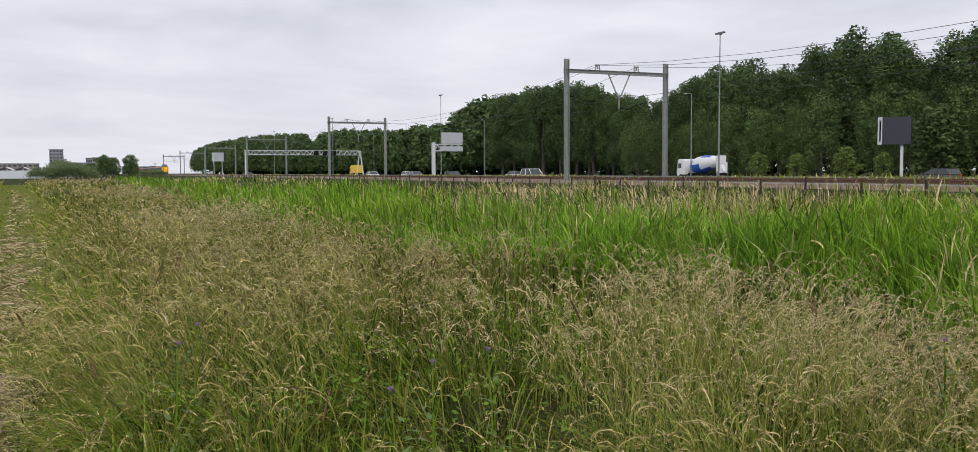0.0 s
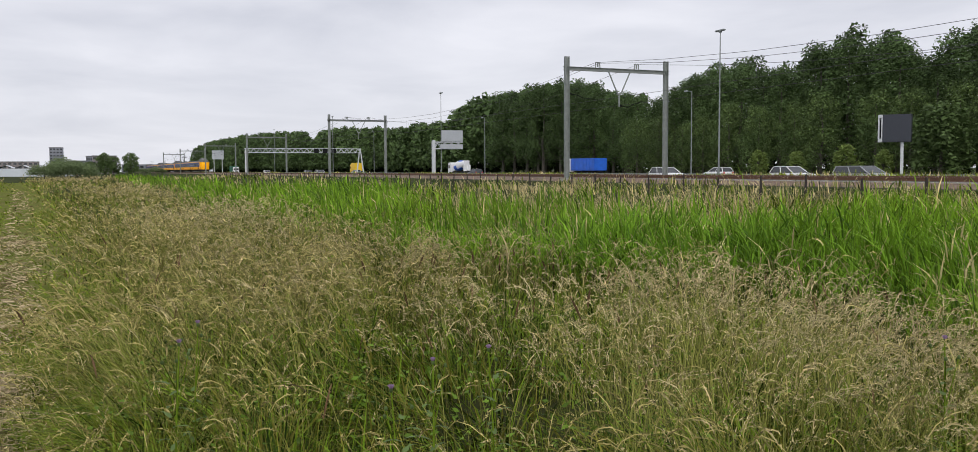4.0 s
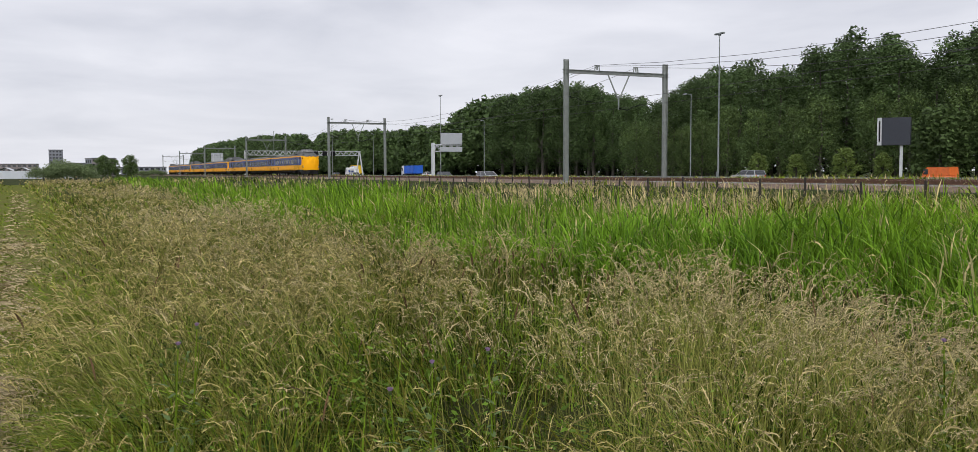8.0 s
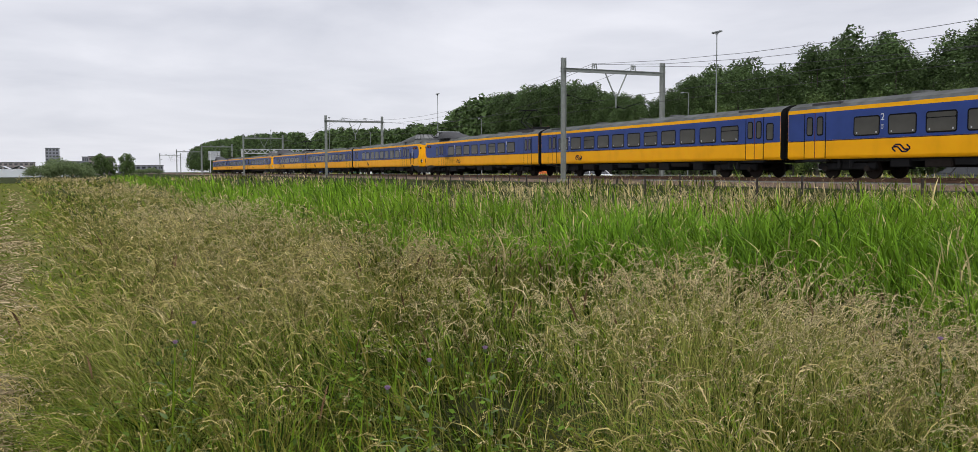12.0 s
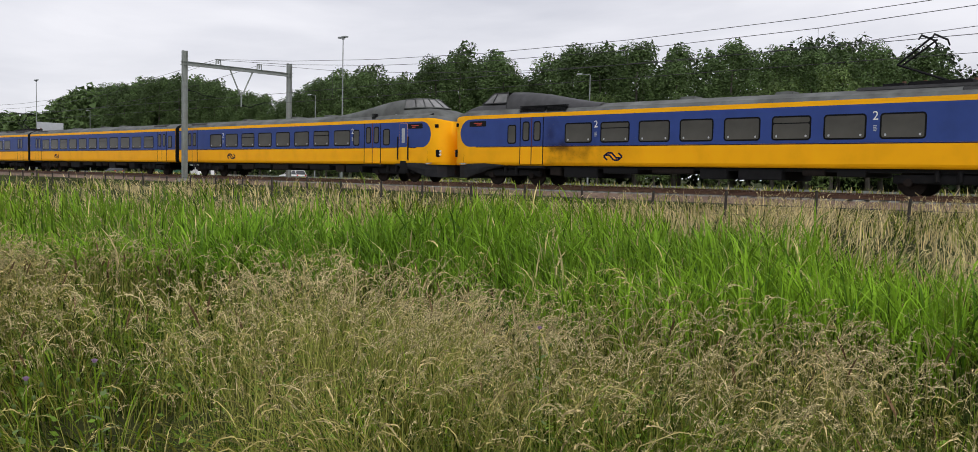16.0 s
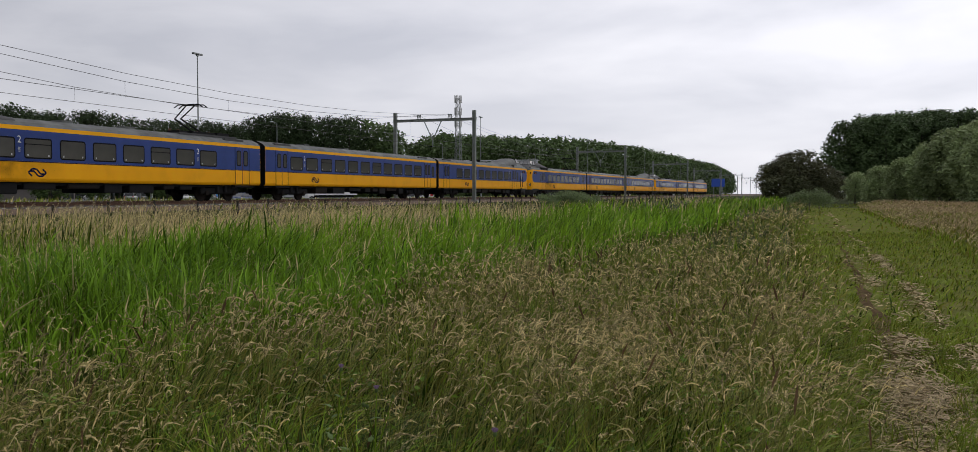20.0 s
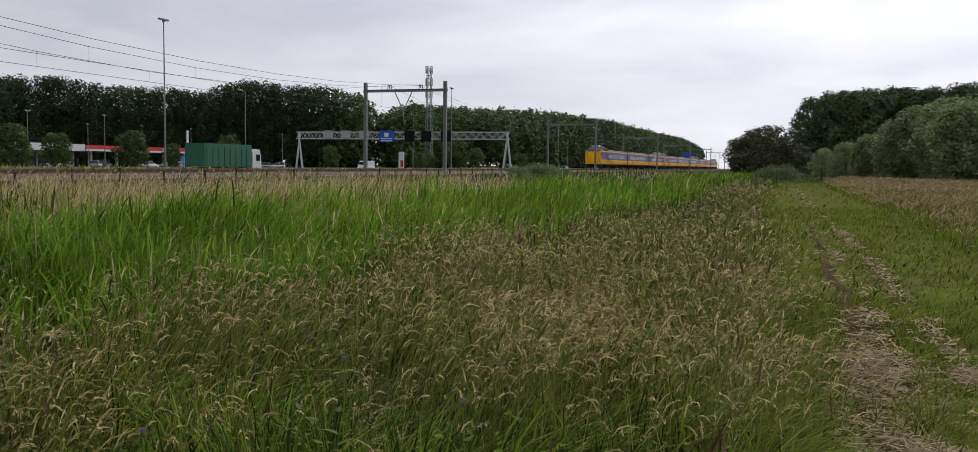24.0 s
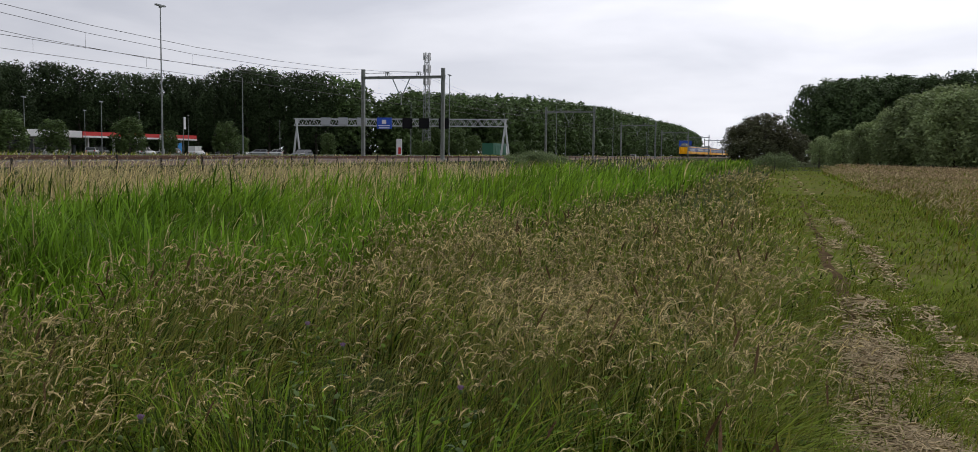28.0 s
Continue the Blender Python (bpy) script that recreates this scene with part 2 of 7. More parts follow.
M["van_yellow"] = material("van_yellow", (0.8, 0.52, 0.02), 0.4)
M["truck_green"] = material("truck_green", (0.02, 0.13, 0.07), 0.5)
M["silver"] = material("silver", (0.45, 0.46, 0.47), 0.3, metal=0.6)
M["grey_dark"] = material("grey_dark", (0.06, 0.065, 0.07), 0.3, metal=0.3)
M["brick_far"] = material("brick_far", (0.25, 0.22, 0.21), 0.9, vary=0.15, scale=0.2)
M["tower_far"] = material("tower_far", (0.2, 0.21, 0.235), 0.8, vary=0.1, scale=0.1)
M["greenhouse"] = material("greenhouse", (0.55, 0.58, 0.6), 0.3, vary=0.1, scale=0.2)


# ---- helpers for building ----
def link(name, mesh, parent=None, label="", m=None):
    ob = new(name, mesh)
    if parent is not None:
        ob.parent = parent
    if m is not None:
        ob.matrix_basis = m
    if label:
        ob["label"] = label
    return ob


def to_mesh(name, bm, mats, smooth=False):
    me = bpy.data.meshes.new(name)
    bm.to_mesh(me)
    bm.free()
    for k in mats if isinstance(mats, (list, tuple)) else [mats]:
        me.materials.append(M[k])
    if smooth:
        me.polygons.foreach_set("use_smooth", [True] * len(me.polygons))
    return me


def part(name, bm, mats, parent, label="", smooth=False):
    return link(name, to_mesh(name, bm, mats, smooth), parent, label)


def box(bm, x0, y0, z0, x1, y1, z1, mat=0, bevel=0.0):
    vs = [bm.verts.new(c) for c in ((x0, y0, z0), (x1, y0, z0), (x1, y1, z0), (x0, y1, z0), (x0, y0, z1), (x1, y0, z1), (x1, y1, z1), (x0, y1, z1))]
    fs = [bm.faces.new([vs[i] for i in q]) for q in ((3, 2, 1, 0), (4, 5, 6, 7), (0, 1, 5, 4), (1, 2, 6, 5), (2, 3, 7, 6), (3, 0, 4, 7))]
    for f in fs:
        f.material_index = mat
    if bevel:
        es = list({e for f in fs for e in f.edges})
        r = bmesh.ops.bevel(bm, geom=es, offset=bevel, segments=2, affect="EDGES")
        for f in r["faces"]:
            f.material_index = mat
    return bm


def boxm(x0, y0, z0, x1, y1, z1, bevel=0.0):
    return box(bmesh.new(), x0, y0, z0, x1, y1, z1, 0, bevel)


def bar(bm, a, b, r, sides=6, r2=None, mat=0):
    """A round bar from a to b."""
    a, b = Vector(a), Vector(b)
    q = (b - a).to_track_quat("Z", "Y")
    rings = []
    for p, rr in ((a, r), (b, r if r2 is None else r2)):
        rings.append([bm.verts.new(p + q @ Vector((rr * math.cos(2 * math.pi * k / sides), rr * math.sin(2 * math.pi * k / sides), 0))) for k in range(sides)])
    for k in range(sides):
        f = bm.faces.new((rings[0][k], rings[0][(k + 1) % sides], rings[1][(k + 1) % sides], rings[1][k]))
        f.material_index = mat
    for ring in (rings[0][::-1], rings[1]):
        f = bm.faces.new(ring)
        f.material_index = mat
    return bm


def tube(points, r, sides=4):
    """A continuous thin wire through points."""
    bm = bmesh.new()
    rings = []
    for k, p in enumerate(points):
        d = points[min(k + 1, len(points) - 1)] - points[max(k - 1, 0)]
        q = d.to_track_quat("Z", "Y")
        rings.append([p + q @ Vector((r * math.cos(2 * math.pi * j / sides), r * math.sin(2 * math.pi * j / sides), 0)) for j in range(sides)])
    sheet(bm, rings, closed=True, caps=True)
    return bm


def sheet(bm, rings, closed=False, mats=None, caps=False):
    """A skin over rings of equal length; mats(i, j) names the material of the face between ring i and i + 1."""
    rows = [[bm.verts.new(p) for p in r] for r in rings]
    n = len(rows[0])
    for i in range(len(rows) - 1):
        for j in range(n if closed else n - 1):
            k = (j + 1) % n
            f = bm.faces.new((rows[i][j], rows[i][k], rows[i + 1][k], rows[i + 1][j]))
            if mats:
                f.material_index = mats(i, j)
    if caps:
        bm.faces.new(rows[0][::-1])
        bm.faces.new(rows[-1])
    return rows


def raw_mesh(name, verts, faces, mats, index=None):
    """A mesh from arrays: verts (n, 3), faces (m, 3 or 4)."""
    me = bpy.data.meshes.new(name)
    verts, faces = np.asarray(verts, np.float32), np.asarray(faces, np.int32)
    me.vertices.add(len(verts))
    me.vertices.foreach_set("co", verts.ravel())
    k = faces.shape[1]
    me.loops.add(faces.size)
    me.loops.foreach_set("vertex_index", faces.ravel())
    me.polygons.add(len(faces))
    me.polygons.foreach_set("loop_start", np.arange(0, faces.size, k, dtype=np.int32))
    for q in mats if isinstance(mats, (list, tuple)) else [mats]:
        me.materials.append(M[q])
    if index is not None:
        me.polygons.foreach_set("material_index", np.asarray(index, np.int32))
    me.update(calc_edges=True)
    return me


def along(u, lat=0.0, z=0.0):
    """The place at u metres along the near track (0 opposite the camera), lat metres beyond it, and the heading in degrees."""
    v = max(-REACH, min(REACH, u))
    w = u - v
    th = BEND * v
    x = v - BEND * BEND * v ** 3 / 6 + w * math.cos(th)
    y = TRACK - (BEND * v * v / 2 + w * math.sin(th))
    return Vector((x + lat * math.sin(th), y + lat * math.cos(th), z)), -math.degrees(th)


def smooth_step(a, b, v):
    s = np.clip((v - a) / (b - a), 0, 1)
    return s * s * (3 - 2 * s)


def ground_height(x, y):
    """Path and meadow at 0, a shallow reed ditch, the railway bank, and the road side beyond."""
    off = y - (TRACK - BEND * np.minimum(np.abs(x), REACH) ** 2 / 2 - np.maximum(np.abs(x) - REACH, 0) * BEND * REACH)
    lat = off + TRACK
    z = -0.25 * np.exp(-((y - 6.0) / 1.6) ** 2) * (np.abs(x) < 400)
    z = z + 0.42 * smooth_step(13, 22, lat) * (lat < 60) + 0.38 * smooth_step(26.5, 28.5, lat) * (lat < 60) - 0.51 * smooth_step(39.5, 43, lat) * (lat < 60)
    z = z + 0.42 * np.exp(-((lat - 41.6) / 1.2) ** 2)
    z = np.where(lat >= 60, 0.29, z)
    return z


def build_ground():
    xs = np.concatenate([-np.geomspace(4000, 70, 26), np.linspace(-60, 60, 61), np.geomspace(70, 4000, 26)])
    ys = np.concatenate([-np.geomspace(4000, 40, 16), np.linspace(-30, 60, 136), np.geomspace(66, 4000, 22)])
    gx, gy = np.meshgrid(xs, ys)
    gz = ground_height(gx, gy) - 0.02
    nx = len(xs)
    v = np.stack([gx, gy, gz], -1).reshape(-1, 3)
    i = (np.arange(len(ys) - 1)[:, None] * nx + np.arange(nx - 1)[None, :]).ravel()
    f = np.stack([i, i + 1, i + nx + 1, i + nx], 1)
    me = raw_mesh("ground", v, f, "meadow")
    me.polygons.foreach_set("use_smooth", [True] * len(me.polygons))
    tagged(link("ground", me), "flat grassy meadow ground with a shallow ditch and railway bank", "ground", kind="structure")


build_ground()


def strip(name, u0, u1, la, lb, z, mat, step=12.0, thick=0.0):
    """A band beside the track from u0 to u1, between two lateral offsets."""
    n = max(1, int((u1 - u0) / step))
    bm = bmesh.new()
    rings = []
    for k in range(n + 1):
        u = u0 + (u1 - u0) * k / n
        prof = [(la, z), (lb, z)] if not thick else [(la, z - thick), (la, z), (lb, z), (lb, z - thick)]
        rings.append([along(u, la_, z_)[0] for la_, z_ in prof])
    sheet(bm, rings)
    bmesh.ops.recalc_face_normals(bm, faces=bm.faces)
    return to_mesh(name, bm, mat)


# ---- railway: ballast, sleepers, rails ----
GAP = 4.05


def build_railway():
    bm = bmesh.new()
    rings = []
    for k in range(141):
        u = -700 + 10 * k
        rings.append([along(u, la, z)[0] for la, z in ((-3.6, 0.35), (-2.1, 0.98), (GAP + 2.1, 0.98), (GAP + 3.7, 0.35))])
    sheet(bm, rings)
    bmesh.ops.recalc_face_normals(bm, faces=bm.faces)
    tagged(link("ballast_bed", to_mesh("ballast_bed", bm, "ballast")), "brown-grey crushed stone ballast under two tracks", "ballast", kind="structure")
    for la in (0.0, GAP):
        track = tagged(new("railway_track"), "rusty steel rails on concrete sleepers in ballast", "railway track", "two parallel tracks")
        for side in (-0.7525, 0.7525):
            bm = bmesh.new()
            prof = [(-0.07, 1.03), (-0.07, 1.045), (-0.012, 1.06), (-0.012, 1.155), (-0.036, 1.165), (-0.036, RAIL), (0.036, RAIL), (0.036, 1.165),
                    (0.012, 1.155), (0.012, 1.06), (0.07, 1.045), (0.07, 1.03)]
            rings = [[along(-650 + 10 * k, la + side + p, z)[0] for p, z in prof] for k in range(151)]
            sheet(bm, rings, closed=True, mats=lambda i, j: 1 if j == 5 else 0)
            bmesh.ops.recalc_face_normals(bm, faces=bm.faces)
            part("rail", bm, ["rust", "rail_top"], track)
        me = to_mesh("sleeper", boxm(-0.13, -1.25, 0.9, 0.13, 1.25, 1.03, 0.02), "concrete")
        for k in range(-80, 81):
            p, h = along(k * 0.6, la)
            link("sleeper", me, track, m=pose(p.x, p.y, 0, 0, 0, h))


build_railway()


# ---- overhead line portals ----
PORTALS = [-402, -333, -264, -195, -126, -56.4, 11.1, 80, 149, 218, 287, 356, 425, 494]
BEAM, TOP = 8.72, 9.55


def build_portal():
    """A portal over both tracks: local y across the track from its centre line, z absolute."""
    p = tagged(new("catenary_portal"), "grey-green steel overhead line portal spanning two tracks", "portal", "overhead line portals")
    for y in (-2.35, 5.95):
        bm = bmesh.new()
        loop = [(-0.13, -0.16), (0.13, -0.16), (0.13, -0.13), (0.02, -0.13), (0.02, 0.13), (0.13, 0.13), (0.13, 0.16), (-0.13, 0.16), (-0.13, 0.13), (-0.02, 0.13), (-0.02, -0.13), (-0.13, -0.13)]
        low, top = ([bm.verts.new((px, y + py, z)) for px, py in loop] for z in (0.4, TOP))
        for k in range(12):
            bm.faces.new((low[k], low[(k + 1) % 12], top[(k + 1) % 12], top[k]))
        bm.faces.new(top)
        part("post", bm, "post_green", p)
        part("foot", boxm(-0.35, y - 0.35, 0.2, 0.35, y + 0.35, 1.0, 0.03), "concrete", p, "concrete footing")
    bm = bmesh.new()
    box(bm, -0.12, -2.6, BEAM - 0.13, 0.12, 6.2, BEAM - 0.10)
    box(bm, -0.12, -2.6, BEAM + 0.10, 0.12, 6.2, BEAM + 0.13)
    box(bm, -0.02, -2.58, BEAM - 0.10, 0.02, 6.18, BEAM + 0.10)
    part("beam", bm, "post_green", p)
    for y in (0.15, 3.4):
        bm = bmesh.new()
        for s in (-0.19, 0.19):
            bar(bm, (0, y + s, BEAM + 0.13), (0, y + s * 0.8, BEAM + 0.5), 0.04)
        bar(bm, (0, y - 0.2, BEAM + 0.5), (0, y + 0.2, BEAM + 0.5), 0.045)
        bar(bm, (0, y, BEAM + 0.2), (0, y, BEAM + 0.5), 0.06)
        part("feeder_bracket", bm, "post_green", p)
    bm = bmesh.new()
    bar(bm, (0, 1.05, BEAM - 0.1), (0, 1.85, BEAM - 1.75), 0.05)
    bar(bm, (0, 2.85, BEAM - 0.1), (0, 2.05, BEAM - 1.75), 0.05)
    bar(bm, (0, 1.95, BEAM - 1.6), (0, 1.95, BEAM - 2.6), 0.055)
    part("drop_bracket", bm, "post_green", p)
    for y, z, far in ((-2.2, BEAM - 1.75, 0.0), (1.95, BEAM - 2.5, GAP)):
        bm = bmesh.new()
        bar(bm, (0, y, z), (0, y + 0.75, z - 0.12), 0.028)
        bar(bm, (0, y + 0.75, z - 0.12), (0, y + 1.15, (z + 6.6) / 2 - 0.1), 0.024)
        bar(bm, (0, y + 1.15, (z + 6.6) / 2 - 0.1), (0, far, 6.6), 0.02)
        bar(bm, (0, y, z), (0, y + 0.22, z - 0.03), 0.06)
        part("registration_arm", bm, "dark_steel", p)
    return p


def build_portals():
    first = build_portal()
    for k, u in enumerate(PORTALS):
        q, h = along(u)
        m = pose(q.x, q.y, 0, 0, 0, h)
        if k == 0:
            first.matrix_basis = m
        else:
            copy_thing(first, m)


build_portals()


def build_wires():
    """Per span: contact wire, sagging messenger with droppers, and feeders on the brackets."""
    spec = [("contact_wire", 0.0, 6.56, 0.02, 0.012), ("contact_wire", GAP, 6.5, 0.02, 0.012),
            ("messenger_wire", 0.25, BEAM + 0.46, 2.0, 0.012), ("messenger_wire", 3.5, BEAM + 0.5, 2.2, 0.012),
            ("feeder_wire", 0.0, BEAM + 0.5, 1.65, 0.012)]
    for name, la, z, sag, r in spec:
        ring = []
        for a, b in zip(PORTALS, PORTALS[1:]):
            for k in range(8):
                s = k / 8
                ring.append(along(a + (b - a) * s, la + (0.0 if "contact" not in name else 0.2 * math.cos(math.pi * s)), z - sag * 4 * s * (1 - s))[0])
        line = tagged(link(name, to_mesh(name, tube(ring, r), "wire")), "thin dark overhead wire hung from the portals", "overhead wire", "overhead wires")
        if name == "messenger_wire":
            for a, b in zip(PORTALS, PORTALS[1:]):
                for k in range(1, 8):
                    s = k / 8
                    q = along(a + (b - a) * s, la)[0]
                    part("dropper", bar(bmesh.new(), (q.x, q.y, 6.5), (q.x, q.y, z - sag * 4 * s * (1 - s)), 0.007, 4), "wire", line)


build_wires()


# ---- stock fence before the bank ----
def build_fence():
    fence = tagged(new("wire_fence"), "low stock fence of dark weathered posts with thin wire strands", "fence")
    mesh = [to_mesh("post", bar(bmesh.new(), (0, 0, 0), (random.uniform(-.03, .03), random.uniform(-.03, .03), h), 0.045, 7, 0.04), "wood_post") for h in (0.92, 0.98, 1.05)]
    lat = 23.2 - TRACK
    for k in range(-75, 90):
        u = k * 2.55 + random.uniform(-0.15, 0.15)
        q, h = along(u, lat)
        link("post", mesh[k % 3], fence, m=pose(q.x, q.y, 0.34, random.uniform(-3, 3), random.uniform(-3, 3), 0))
    for z in (0.65, 0.95, 1.2):
        pts = [along(k * 5.1 - 190, lat, z + random.uniform(-0.015, 0.015))[0] for k in range(82)]
        part("strand", tube(pts, 0.006), "wire", fence)


build_fence()


# ---- motorway ----
ROAD = 0.28


def build_road():
    for la, lb in ((13.0, 25.0), (31.5, 48.0)):
        tagged(link("road", strip("road", -900, 1000, la, lb, ROAD, "asphalt")), "grey asphalt motorway carriageway", "road", kind="structure")
        for q in (la + 0.6, lb - 0.6):
            link("edge_line", strip("edge_line", -900, 1000, q - 0.08, q + 0.08, ROAD + 0.006, "paint_white"))["kind"] = "structure"
    bm = bmesh.new()
    for la in (25.9, 28.6):
        for k in range(190):
            a, b = along(-900 + 10 * k, la, ROAD + 0.65)[0], along(-890 + 10 * k, la, ROAD + 0.65)[0]
            vs = [bm.verts.new(p + Vector((0, 0, dz))) for p, dz in ((a, -0.15), (b, -0.15), (b, 0.15), (a, 0.15))]
            bm.faces.new(vs)
    rail_ = tagged(link("crash_barrier", to_mesh("crash_barrier", bm, "galvanised")), "galvanised steel crash barrier along the median", "crash barrier")
    me = to_mesh("post", boxm(-0.05, -0.05, 0.2, 0.05, 0.05, ROAD + 0.7), "galvanised")
    for k in range(-30, 31):
        q, h = along(k * 6.0, 25.97)
        link("post", me, rail_, m=pose(q.x, q.y, 0, 0, 0, h))


build_road()


# ---- trees ----
def leaf_cloud(blobs, count, size, rng):
    """Leaf clumps over the shells of blobs (centre, radii): verts and quads."""
    per = [max(8, int(count * b[1][0] * b[1][2] / sum(q[1][0] * q[1][2] for q in blobs))) for b in blobs]
    cs, ns, big = [], [], []
    for (c, r), k in zip(blobs, per):
        d = rng.normal(size=(k, 3))
        d /= np.linalg.norm(d, axis=1)[:, None]
        d[:, 2] = np.where((d[:, 2] < -0.15) & (rng.uniform(0, 1, k) < 0.65), -d[:, 2], d[:, 2])
        rad = rng.uniform(0.62, 1.08, (k, 1))
        inner = rng.uniform(0, 1, (k, 1)) < 0.07
        rad = np.where(inner, rng.uniform(0.1, 0.6, (k, 1)), rad)
        big.append(np.where(inner, 1.6, 1.0))
        cs.append(np.array(c) + d * np.array(r) * rad)
        ns.append(d * 0.7 + np.array([0, 0, 0.45]) + rng.normal(size=(k, 3)) * 0.5)
    c, nrm = np.concatenate(cs), np.concatenate(ns)
    nrm /= np.linalg.norm(nrm, axis=1)[:, None]
    t = np.cross(nrm, rng.normal(size=nrm.shape))
    t /= np.linalg.norm(t, axis=1)[:, None]
    b = np.cross(nrm, t)
    s = size * rng.uniform(0.6, 1.35, (len(c), 1)) * np.concatenate(big)
    v = np.stack([c - t * s, c + t * s * 0.75 + b * s * 0.6, c + t * s * 0.5 - b * s * 0.65], 1).reshape(-1, 3)
    return v, np.arange(len(c) * 3).reshape(-1, 3)


def tree_blobs(kind, h, rng):
    out = []
    if kind in ("poplar", "full"):
        # upright lobes over a tapering crown
        n, w = 27, h * (0.19 if kind == "poplar" else 0.27)
        low = 0.16 if kind == "poplar" else 0.08
        for k in range(n):
            s = low + (0.93 - low) * (k + rng.uniform(0, 1)) / n
            a = k * 2.4 + rng.uniform(-.5, .5)
            wide = np.interp(s, [low, 0.3, 0.5, 0.7, 0.85, 0.95], [0.6, 1.0, 1.0, 0.8, 0.5, 0.15] if kind == "poplar" else [0.75, 1.0, 1.0, 0.88, 0.6, 0.2])
            rr = w * wide * rng.uniform(0.6, 1.0)
            fat = h * rng.uniform(0.05, 0.09) * (1.0 if kind == "poplar" else 1.3)
            out.append(((math.cos(a) * rr, math.sin(a) * rr, s * h), (fat, fat, min(fat * rng.uniform(1.2, 1.9), h * (1.0 - s) + 0.02 * h))))
        out.append(((0, 0, h * 0.9), (h * .04, h * .04, h * .10)))
        if kind == "full":
            out.append(((0, 0, h * 0.42), (w * 0.75, w * 0.75, h * .36)))
    else:
        for k in range(10):
            a, rr = k * 2.4, h * rng.uniform(0.1, 0.75)
            out.append(((math.cos(a) * rr, math.sin(a) * rr, h * rng.uniform(0.3, 0.62)), (h * rng.uniform(.28, .42),) * 2 + (h * rng.uniform(.25, .38),)))
    return out


def build_tree(name, kind, h, leaf, count, size, seed, label, category, group, trunk=0.35):
    rng = np.random.default_rng(seed)
    t = tagged(new(name), label, category, group)
    blobs = tree_blobs(kind, h, rng)
    bm = bmesh.new()
    r0 = trunk
    p0 = Vector((0, 0, -0.3))
    for k in range(5):
        z1 = h * 0.88 * (k + 1) / 5
        p1 = Vector((rng.uniform(-.02, .02) * h * 0.5, rng.uniform(-.02, .02) * h * 0.5, z1))
        bar(bm, p0, p1, r0 * (1 - 0.18 * k), 7, r0 * (1 - 0.18 * (k + 1)) + 0.02)
        p0 = p1
    for c, _ in blobs[:12]:
        a = Vector((0, 0, max(0.15 * h, c[2] - h * 0.14)))
        bar(bm, a, c, r0 * 0.28, 5, r0 * 0.08)
    part("trunk", bm, "bark", t)
    v, f = leaf_cloud(blobs, count, size, rng)
    link("crown", raw_mesh("crown", v, f, leaf), t)
    return t


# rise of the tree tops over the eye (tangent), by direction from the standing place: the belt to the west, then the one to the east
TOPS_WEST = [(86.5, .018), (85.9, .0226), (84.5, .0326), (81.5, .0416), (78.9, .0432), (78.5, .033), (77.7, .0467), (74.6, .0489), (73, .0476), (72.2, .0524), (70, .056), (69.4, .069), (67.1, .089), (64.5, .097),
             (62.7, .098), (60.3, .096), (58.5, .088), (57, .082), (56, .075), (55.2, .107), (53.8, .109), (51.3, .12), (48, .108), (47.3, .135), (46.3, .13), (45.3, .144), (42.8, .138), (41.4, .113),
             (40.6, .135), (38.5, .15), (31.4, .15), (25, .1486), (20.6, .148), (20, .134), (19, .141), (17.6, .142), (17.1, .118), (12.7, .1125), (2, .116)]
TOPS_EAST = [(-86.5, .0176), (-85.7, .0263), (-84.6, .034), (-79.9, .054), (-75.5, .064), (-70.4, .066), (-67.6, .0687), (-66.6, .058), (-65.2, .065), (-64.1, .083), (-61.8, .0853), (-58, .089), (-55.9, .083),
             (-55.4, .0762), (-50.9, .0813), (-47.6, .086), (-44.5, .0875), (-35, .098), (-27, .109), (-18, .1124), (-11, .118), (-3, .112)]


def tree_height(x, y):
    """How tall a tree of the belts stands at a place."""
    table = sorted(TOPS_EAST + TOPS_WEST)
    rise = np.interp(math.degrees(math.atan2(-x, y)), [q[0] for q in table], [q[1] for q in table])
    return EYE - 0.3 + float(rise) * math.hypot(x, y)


def belt_places(step, back, stray, rng):
    """Places at even steps along the middle and east belt, set back from its front edge."""
    line = [Vector(q) for q in ((-64, 135), (-20, 135), (0, 150), (40, 120), (90, 150), (150, 182), (190, 182), (235, 135), (250, 108), (340, 102))]
    rest = 0.0
    for a, b in zip(line, line[1:]):
        d = (b - a).normalized()
        out = Vector((-d.y, d.x)) * back
        while rest < (b - a).length:
            q = a + d * rest + out
            yield q.x + rng.uniform(-stray, stray), q.y + rng.uniform(-stray, stray)
            rest += step
        rest -= (b - a).length


